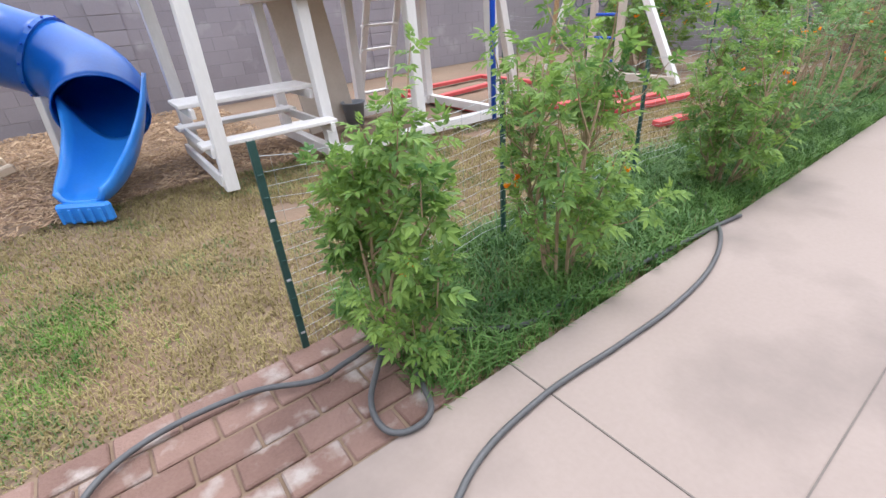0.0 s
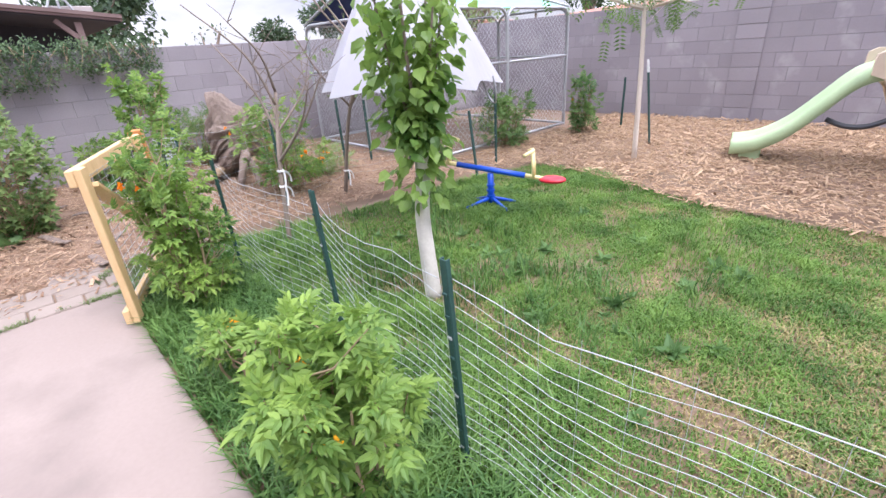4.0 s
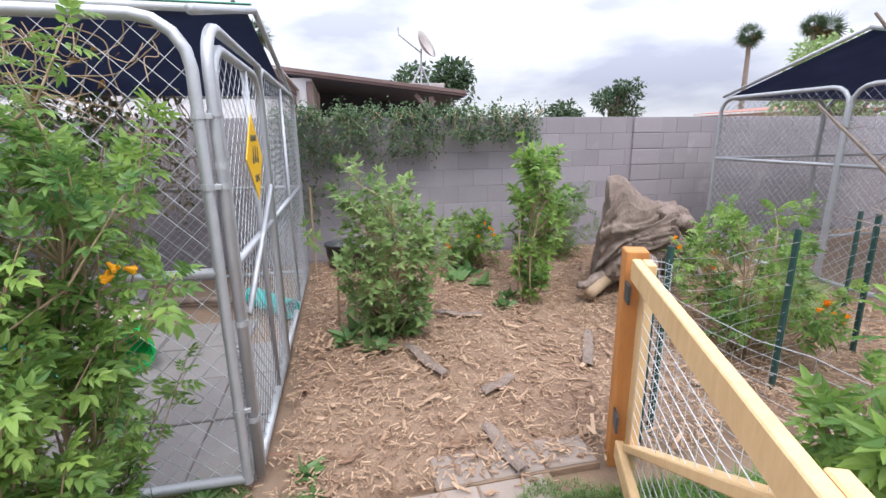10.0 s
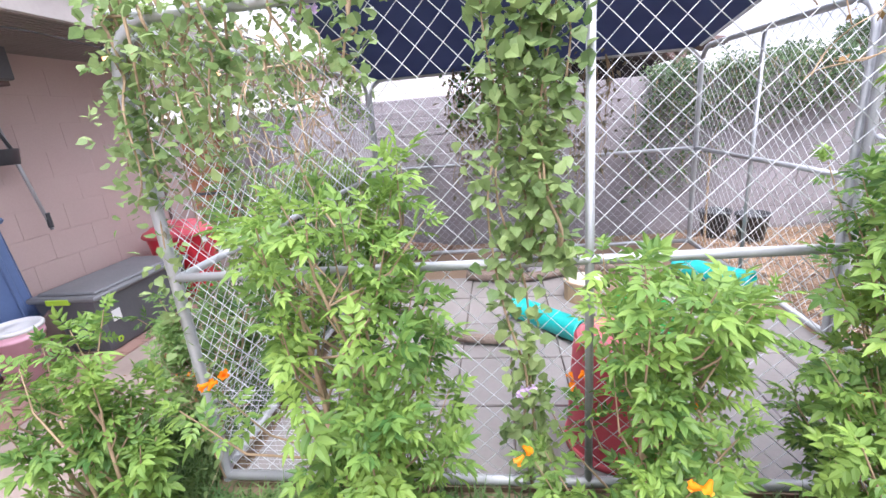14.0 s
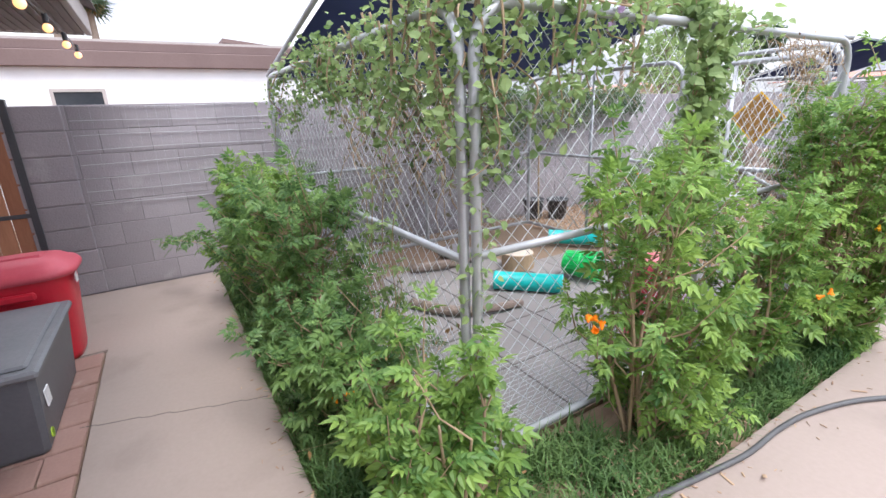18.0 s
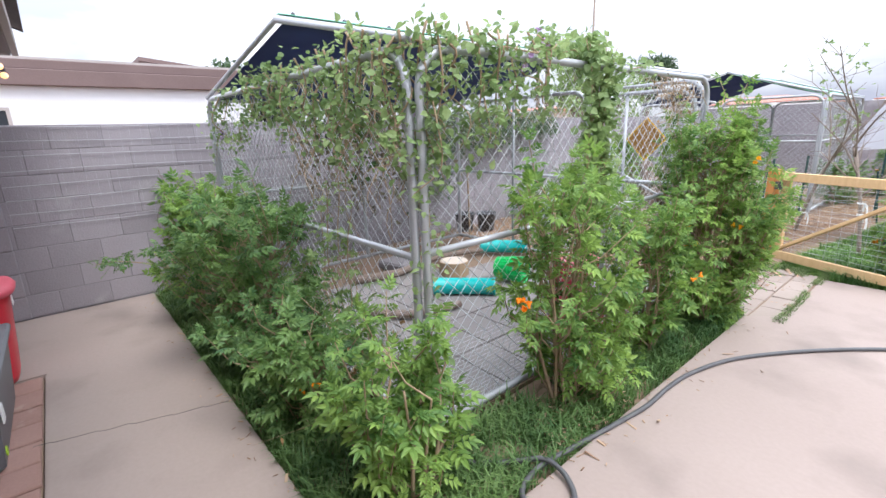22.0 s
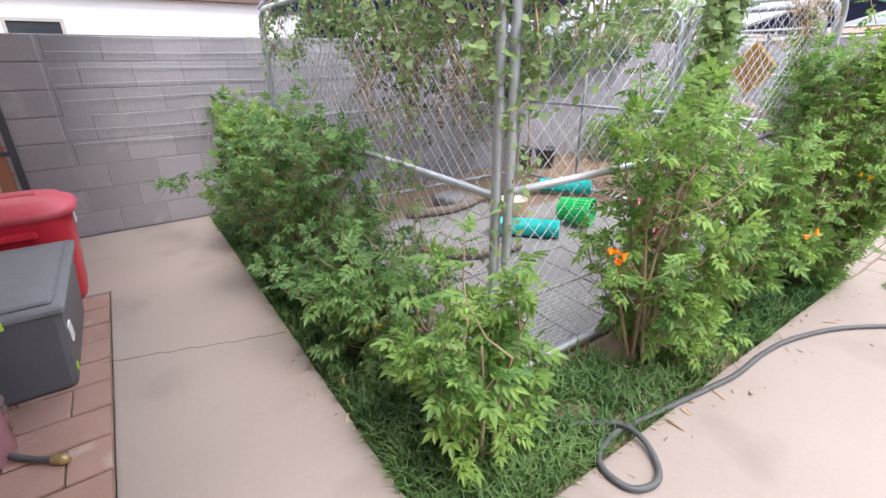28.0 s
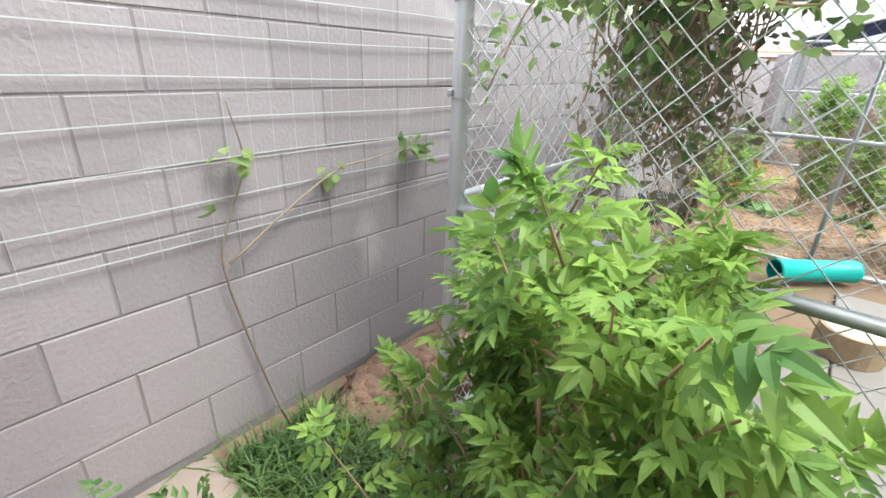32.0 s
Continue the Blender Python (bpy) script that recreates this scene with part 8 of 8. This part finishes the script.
rk = thing("red_bucket", -0.28, 1.675, 0.012, 0, "upturned ribbed sun-faded red plastic bin standing in the kennel", "bin")
bm = bmesh.new()
prof = [(0.205, 0.02)]
for k in range(20):
    prof += [(0.204 - 0.0014 * k, 0.03 + k * 0.0225), (0.199 - 0.0014 * k, 0.042 + k * 0.0225)]
prof += [(0.172, 0.495), (0.160, 0.508)]
lathe(bm, prof, 32)
part("body", bm, SUNRED, rk, smooth=True)
bm = bmesh.new()
lathe(bm, [(0.195, 0.0), (0.214, 0.0), (0.216, 0.012), (0.214, 0.026), (0.200, 0.026)], 32)
part("rim", bm, SUNRED, rk, smooth=True)
bm = bmesh.new()
lathe(bm, [(0.001, 0.497), (0.135, 0.497), (0.142, 0.510), (0.161, 0.510), (0.161, 0.500)], 32)
part("base", bm, FADEDRED, rk, "faded red underside", smooth=True)
lg = thing("sawn_log", -1.84, 1.82, 0.012, 0, "short round sawn log standing on the slabs", "log")
bm = bmesh.new()
lathe(bm, [(0.001, 0), (0.15, 0), (0.155, 0.08), (0.15, 0.15), (0.001, 0.15)], 18)
for v in bm.verts:
    v.co += v.co * 0.08 * noise.noise(v.co * 8)
part("log", bm, STEM, lg)
bm = bmesh.new()
lathe(bm, [(0.001, 0.154), (0.05, 0.156), (0.09, 0.154), (0.135, 0.156), (0.142, 0.150)], 22)
part("cut_face", bm, TANWOOD, lg, "pale sawn end grain")
lg = thing("sawn_log", -2.04, 0.29, 0.012, 0, "thick sawn log standing in the kennel corner", "log")
bm = bmesh.new()
lathe(bm, [(0.001, 0), (0.20, 0), (0.205, 0.12), (0.20, 0.21), (0.001, 0.21)], 22)
for v in bm.verts:
    v.co += v.co * 0.08 * noise.noise(v.co * 6)
part("log", bm, LOG, lg)
for pts, lab in (([(-1.60, 0.55, 0.05), (-1.36, 0.66, 0.06), (-1.18, 0.86, 0.06), (-1.12, 1.24, 0.05)], "weathered driftwood branch lying on the slabs"), ([(-2.3, 0.9, 0.06), (-2.2, 1.4, 0.06), (-2.35, 2.0, 0.06), (-2.2, 2.6, 0.06)], "long bark-covered branch edging the soil")):
    th = thing("fallen_branch", pts[0][0], pts[0][1], 0, 0, lab, "branch")
    o = Vector((pts[0][0], pts[0][1], 0))
    bm = bmesh.new()
    ln = spline([Vector(p) - o for p in pts], 7)
    tube(bm, ln, [0.045 * (1 - 0.4 * i / len(ln)) * (1 + 0.2 * noise.noise(p * 12)) for i, p in enumerate(ln)], 9)
    part("wood", bm, LOG, th, smooth=True)
ct = thing("grey_crate", -2.45, 1.55, 0.012, 10, "flat grey stone slab at the back of the kennel", "stone")
bm = bmesh.new()
box(bm, (-0.2, -0.14, 0), (0.2, 0.14, 0.09), 0.02)
part("stone", bm, MORTAR, ct)
bk2 = thing("ball_bowl", -3.32, -0.45, 0, 0, "dark rubber ball lying in the grass by the kennel", "ball")
bm = bmesh.new()
bmesh.ops.create_uvsphere(bm, u_segments=18, v_segments=12, radius=0.07, matrix=Matrix.Translation((1.28, 0.37, 0.05)))
part("ball", bm, CHARCOAL, bk2, smooth=True)
for x, y, l in ((-3.3, 3.35, "black plastic nursery pot by the kennel"), (-3.1, 3.6, "black plastic nursery pot under the shrub")):
    np_ = thing("nursery_pot", x, y, 0, 0, l, "plant pot")
    bm = bmesh.new()
    lathe(bm, [(0.001, 0), (0.11, 0), (0.14, 0.25), (0.15, 0.25), (0.15, 0.28), (0.135, 0.28), (0.10, 0.02), (0.001, 0.02)], 20)
    part("pot", bm, BLACKP, np_, smooth=True)
sk = thing("thin_stake", -1.62, 3.35, -0.02, 0, "pale thin wooden stake standing in mulch", "stake")
bm = bmesh.new()
tube(bm, [(0, 0, 0), (-0.05, 0.02, 0.42)], 0.009, 6)
part("stick", bm, STEM, sk)
sk = thing("thin_stake", -2.95, 3.12, -0.02, 0, "pale tall wooden stake against the kennel corner", "stake")
bm = bmesh.new()
tube(bm, [(0, 0, 0), (-0.03, 0.0, 0.95)], 0.011, 6)
part("stick", bm, STEM, sk)
for x, y, t, l in ((-0.9, 3.9, 20, 0.5), (-1.6, 4.3, 70, 0.4), (-0.5, 4.25, 120, 0.25), (0.02, 4.1, 10, 0.35), (-0.8, 5.0, 150, 0.5), (-2.3, 4.0, 30, 0.4)):
    th = thing("bark_strip", x, y, 0.012, t, "long curled strip of bark on the mulch", "bark", "bark strips")
    bm = bmesh.new()
    pr = None
    for i in range(9):
        u = -l / 2 + l * i / 8
        ring = [bm.verts.new((u, 0.035 * math.sin(a) * (1 - 0.5 * abs(u) / l), 0.012 * math.cos(a) + 0.01 * math.sin(i))) for a in (-1.4, -0.7, 0, 0.7, 1.4)]
        if pr:
            for k in range(4):
                bm.faces.new((pr[k], pr[k + 1], ring[k + 1], ring[k]))
        pr = ring
    c = part("bark", bm, LOG, th)
    c.modifiers.new("thickness", "SOLIDIFY").thickness = 0.006

# ---- beyond the walls ----
def block_part(name, lo, hi, mat, parent, label="", bevel=0.0):
    bm = bmesh.new()
    box(bm, lo, hi, bevel)
    return part(name, bm, mat, parent, label)


# white neighbour building with a brown fascia
nb = thing("white_building", -8.0, -3.0, -0.05, 0, "low white painted brick building with brown fascia", "building")
block_part("wall", (-6, -9, 0), (0, 5.1, 2.40), WHITEBRICK, nb, "white painted brick wall")
block_part("fascia", (-6.2, -9.3, 2.385), (0.12, 5.3, 2.62), BROWNPAINT, nb, "peeling brown fascia", 0.01)
block_part("upper_fascia", (-6.2, -9.3, 2.625), (0.05, 5.32, 2.76), BROWNPAINT, nb, "weathered brown upper fascia", 0.01)
block_part("roof", (-6.3, -9.4, 2.765), (0.02, 5.4, 2.80), FASCIA, nb, "pale flat roof edge")
wd = block_part("window", (0.004, 0.86, 1.80), (0.012, 1.48, 2.03), GLASS_DARK, nb, "narrow dark window")
for lo, hi in (((0.0, 0.82, 1.77), (0.03, 0.865, 2.07)), ((0.0, 1.475, 1.77), (0.03, 1.52, 2.07)), ((0.0, 0.866, 2.025), (0.03, 1.474, 2.07)), ((0.0, 0.866, 1.77), (0.05, 1.474, 1.805))):
    block_part("frame", lo, hi, FASCIA, wd)
for k in range(34):
    block_part("course", (0.0, -9, 0.07 * k + 0.012), (0.004, 0.80, 0.07 * k + 0.066), WHITEBRICK, nb) if k > 19 else None
    block_part("course", (0.0, 1.54, 0.07 * k + 0.012), (0.004, 5.08, 0.07 * k + 0.066), WHITEBRICK, nb) if k > 19 else None

# neighbour house with a carport
cp = thing("carport_house", -12.0, 4.2, -0.05, 0, "low brown-roofed neighbour house with a dark open carport", "house")
block_part("wall", (-6, -3.2, 0), (-0.25, -1.45, 3.1), WHITEBRICK, cp, "white house wall")
# back wall, its colour standing for the shade inside the opening
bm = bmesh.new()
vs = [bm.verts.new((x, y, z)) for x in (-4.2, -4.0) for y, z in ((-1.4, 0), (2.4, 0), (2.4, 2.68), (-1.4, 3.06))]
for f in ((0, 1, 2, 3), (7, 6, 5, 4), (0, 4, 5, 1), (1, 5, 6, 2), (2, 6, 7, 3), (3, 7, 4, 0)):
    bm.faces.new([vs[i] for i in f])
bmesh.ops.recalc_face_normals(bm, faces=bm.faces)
part("back_wall", bm, CARPORT_SHADE, cp, "carport back wall in the dark tone of the opening's shade")
bm = bmesh.new()
for x0, x1, z0, z1 in ((-6.5, 0.0, 0.06, 0.12), (-6.5, 0.04, 0.125, 0.22)):
    vs = [bm.verts.new((x, y, z + (3.36 if y < 0 else 2.66) - 0.10)) for x in (x0, x1) for y in (-3.3, 3.0) for z in (z0, z1)]
    for f in ((0, 1, 3, 2), (4, 6, 7, 5), (0, 4, 5, 1), (2, 3, 7, 6), (1, 5, 7, 3), (0, 2, 6, 4)):
        bm.faces.new([vs[i] for i in f])
bmesh.ops.recalc_face_normals(bm, faces=bm.faces)
part("roof", bm, BROWNPAINT, cp, "sloping brown roof slab with thick fascia")
# thin sheet under the roof, with the shade put into its colour
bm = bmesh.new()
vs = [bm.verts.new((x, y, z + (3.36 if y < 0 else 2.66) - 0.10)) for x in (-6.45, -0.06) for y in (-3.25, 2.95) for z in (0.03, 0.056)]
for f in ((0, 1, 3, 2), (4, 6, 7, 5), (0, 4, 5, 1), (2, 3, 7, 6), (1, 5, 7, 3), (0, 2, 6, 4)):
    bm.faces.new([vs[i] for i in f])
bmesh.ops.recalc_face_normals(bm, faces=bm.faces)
part("soffit", bm, CARPORT_SHADE, cp, "underside of the carport roof, coloured dark as shade")
for y in (-1.6, 1.9):
    bm = bmesh.new()
    box(bm, (-0.3, y, 0), (-0.15, y + 0.15, 2.62 + (0.38 if y < 0 else 0.0)))
    part("post", bm, BROWNPAINT, cp)
bm = bmesh.new()
beam(bm, (-0.22, 1.9, 2.25), (-0.22, 1.5, 2.68), 0.12, 0.12)
part("brace", bm, BROWNPAINT, cp)
block_part("cooler_box", (-1.4, 1.4, 2.78), (-0.7, 2.5, 3.06), FASCIA, cp, "pale rooftop cooler box", 0.02)
block_part("upper_roof", (-6.5, -3.25, 3.36), (-1.0, -2.1, 3.44), BROWNPAINT, cp, "low upper roof strip")
dh = thing("satellite_dish", -12.6, 5.95, 2.76, 0, "grey satellite dish on a tripod mast on the roof", "satellite dish")
bm = bmesh.new()
lathe(bm, [(0.02, 0.0), (0.18, 0.03), (0.33, 0.10), (0.42, 0.18), (0.425, 0.19), (0.33, 0.115), (0.02, 0.012)], 24)
bmesh.ops.transform(bm, matrix=pose(0, 0.05, 1.25, -62, 0, -35), verts=bm.verts)
part("reflector", bm, FASCIA, dh, smooth=True)
bm = bmesh.new()
for a, b in (((0, 0, 0), (0, 0.02, 1.2)), ((0, -0.35, 0), (0, 0, 0.75)), ((0, 0.35, 0), (0, 0, 0.75))):
    tube(bm, [a, b], 0.03, 8)
part("mast", bm, STEEL, dh)
bm = bmesh.new()
tube(bm, [(0, 0.0, 1.1), (0.1, -0.65, 1.55), (0.1, -0.66, 1.75)], 0.025, 8)
part("feed_arm", bm, STEEL, dh)

# red and tan roofs over the north wall
def bungalow(x0, x1, y, h, wall_mat, roof_mat, label, depth=7.0):
    th = thing("bungalow", (x0 + x1) / 2, y, -0.05, 0, label, "house", "neighbour houses")
    w = (x1 - x0) / 2
    block_part("wall", (-w + 0.4, 0.4, 0), (w - 0.4, depth, h - 0.3), wall_mat, th)
    bm = bmesh.new()
    vs = [bm.verts.new(p) for p in ((-w, 0, h - 0.3), (w, 0, h - 0.3), (w, depth, h - 0.3), (-w, depth, h - 0.3), (-w, 0, h - 0.12), (w, 0, h - 0.12), (w, depth, h - 0.12), (-w, depth, h - 0.12), (-w + 2.2, depth / 2, h + 0.25), (w - 2.2, depth / 2, h + 0.25))]
    for f in ((0, 1, 5, 4), (1, 2, 6, 5), (2, 3, 7, 6), (3, 0, 4, 7), (4, 5, 9, 8), (6, 7, 8, 9), (5, 6, 9), (7, 4, 8), (3, 2, 1, 0)):
        bm.faces.new([vs[i] for i in f])
    part("roof", bm, roof_mat, th)
    block_part("eave_trim", (-w - 0.03, -0.03, h - 0.3), (w + 0.03, -0.004, h - 0.16), WHITEP, th)


bungalow(-9.0, -2.6, 22.0, 2.35, TANWALL, REDROOF, "low tan house with a faded red roof")
bungalow(-1.6, 3.6, 24.0, 2.30, TANWALL, REDROOF, "low house with a dull red roof")
bungalow(5.4, 15.5, 20.0, 2.75, TANWALL, SHINGLE, "brown low house with a grey shingle roof")
bungalow(30.0, 52.0, 25.0, 3.0, TANWALL, REDROOF, "long tan house with a pinkish flat roof")
bungalow(-34.0, -24.0, 34.0, 3.2, TANWALL, REDROOF, "far low house with a brown roof")


def far_tree(x, y, h, r, seed, label, mat=None, low=0.35, count=2600, size=0.35, flat=0.75, kind="simple", name="tree"):
    """A trunk with limbs and a ragged crown of leaf clumps."""
    rr = np.random.default_rng(seed)
    th = thing(name, x, y, -0.05, 0, label, "tree", "trees beyond the walls")
    bm = bmesh.new()
    k = h / 20
    tube(bm, spline([(0, 0, 0), (0.1 * r, 0, h * 0.3), (0, 0.05 * r, h * 0.72)], 4), [k * (1.0 - 0.07 * i) for i in range(9)], 8)
    clumps = []
    for i in range(16):
        a = rr.uniform(0, 6.28)
        e = Vector((r * 0.72 * math.cos(a) * rr.uniform(0.3, 1), r * 0.72 * math.sin(a) * rr.uniform(0.3, 1), h * rr.uniform(low + 0.12, 0.93)))
        tube(bm, [(0, 0, h * rr.uniform(0.25, 0.6)), tuple(e * 0.6 + Vector((0, 0, h * 0.18))), tuple(e)], [k * 0.45, k * 0.3, k * 0.12], 5)
        clumps.append((np.array(e), r * rr.uniform(0.25, 0.45)))
    part("trunk", bm, BARK, th, smooth=True)
    ps, ds = [], []
    for _ in range(count):
        c, cr = clumps[rr.integers(0, len(clumps))]
        d = rr.normal(0, 1, 3)
        d /= np.linalg.norm(d)
        ps.append(c + d * cr * rr.uniform(0.5, 1.1) * (1, 1, flat)), ds.append(d + rr.normal(0, 0.6, 3))
    part("crown", leaves("crown", ps, ds, size * rr.uniform(0.6, 1.3, count), kind, mat or LEAF_TREE, rr), mat or LEAF_TREE, th)


def palm(x, y, h, seed, label, crown=1.6):
    rr = np.random.default_rng(seed)
    th = thing("palm_tree", x, y, -0.05, 0, label, "palm", "trees beyond the walls")
    bm = bmesh.new()
    tube(bm, spline([(0, 0, 0), (0.15, 0, h * 0.5), (0, 0, h)], 5), [0.34 - 0.012 * i for i in range(11)], 10)
    part("trunk", bm, BARK, th, smooth=True)
    n = 54
    d = rr.normal(0, 1, (n, 3)) * (1, 1, 0.8) + (0, 0, 0.15)
    d /= np.linalg.norm(d, axis=1, keepdims=True)
    part("crown", leaves("crown", d * crown * 0.4 + (0, 0, h), d, crown * rr.uniform(0.6, 1.0, n), "frond", LEAF_TREE, rr, 0.5), LEAF_TREE, th)
    n = 40
    d = rr.normal(0, 1, (n, 3)) * (0.5, 0.5, 0.2) + (0, 0, -1)
    part("dry_skirt", leaves("dry_skirt", rr.normal(0, 0.25, (n, 3)) * (1, 1, 0.4) + (0, 0, h - 0.3), d, crown * rr.uniform(0.4, 0.7, n), "frond", DRYLEAF, rr, 0.3), DRYLEAF, th)


far_tree(-30, 9.0, 6.1, 3.6, 1, "dark round-headed tree behind the carport", count=4200, size=0.42)
far_tree(-40, 29.9, 7.0, 3.0, 2, "grey-green tree beyond the wall", count=2200, size=0.4, flat=0.6)
far_tree(-40, 24.5, 4.4, 2.2, 3, "low grey-green tree beyond the wall", count=1300, size=0.4)
far_tree(-13.0, 9.6, 2.6, 0.9, 4, "thin twiggy bush above the wall", count=160, size=0.13)
far_tree(-15.6, 25, 5.6, 2.2, 5, "tall ragged bush with reddish tips behind the house", LEAF_VINE, count=2200, size=0.25)
far_tree(-11.0, 20, 3.9, 2.4, 6, "yellow-green bush behind the far kennel", LEAF_VINE, count=2000, size=0.22)
far_tree(20.3, 18, 3.6, 2.2, 7, "leafy green tree behind the swing", LEAF, count=2600, size=0.2)
far_tree(29.8, 22, 3.6, 1.7, 8, "small leafy tree behind the wall", LEAF, count=1500, size=0.22)
far_tree(15.1, 10.6, 2.6, 1.1, 9, "slender pale green young tree inside the wall", LEAF_VINE, low=0.3, count=900, size=0.10, kind="trio")
far_tree(14.6, 7.3, 1.9, 1.0, 10, "leafy bush at the yard's end", LEAF, low=0.05, count=1500, size=0.14, kind="pinnate", name="bush")
far_tree(5.5, 14.2, 2.9, 1.0, 11, "bare twiggy bush behind the wall", DRYLEAF, count=120, size=0.1)
far_tree(-30, 63, 10.5, 3.6, 12, "round grey-green tree far off", count=1800, size=0.6)
palm(-45, 49.6, 12.2, 1, "tall fan palm far beyond the wall", 1.5)
palm(-45, 58.3, 13.5, 2, "tall fan palm far beyond the wall", 1.5)
palm(-45, -3.6, 10.6, 3, "far fan palm above the roofs", 1.5)
palm(-45, -5.9, 10.6, 4, "far fan palm above the roofs", 1.3)
palm(-45, 60.5, 13.2, 5, "far fan palm above the kennel", 1.8)
for x, sd in ((7.4, 6), (8.6, 7), (9.6, 8)):
    palm(x, 14.2 + 0.2 * (sd % 2), 1.55, sd, "short fan palm with spiky fronds behind the wall", 1.05)
# utility pole
up_ = thing("utility_pole", -40, 65.2, -0.05, 0, "thin tall utility pole far off", "pole")
bm = bmesh.new()
tube(bm, [(0, 0, 0), (0, 0, 22)], [0.2, 0.13], 10)
part("shaft", bm, BARK, up_, smooth=True)
# board shed at the yard's east end
OLDBOARD = material("weathered_boards", (0.15, 0.10, 0.075), (0.33, 0.235, 0.17), 0.9, 0, 4, 40, 0.4, 0.004, obj=0.5, aniso=(5, 5, 0.5))
bf = thing("board_shed", 15.85, 6.0, -0.05, 0, "low brown board shed with a dark shingled roof edge", "shed")
for k in range(15):
    block_part("board", (-0.02, -1.1 + 0.14 * k, 0), (0.0, -1.1 + 0.14 * k + 0.128, 1.45 + 0.012 * (k * 7 % 5)), OLDBOARD, bf, bevel=0.003)
for z in (0.4, 1.2):
    block_part("rail", (0.0, -1.1, z), (0.04, 1.0, z + 0.08), OLDBOARD, bf)
for k in range(5):
    bm = bmesh.new()
    beam(bm, (-0.16 + 0.055 * k, -1.3, 1.47 + 0.062 * k), (-0.16 + 0.055 * k, 1.12 - 0.05 * k, 1.47 + 0.062 * k), 0.09, 0.05, 0.004)
    part("shingle_course", bm, SHINGLE, bf)
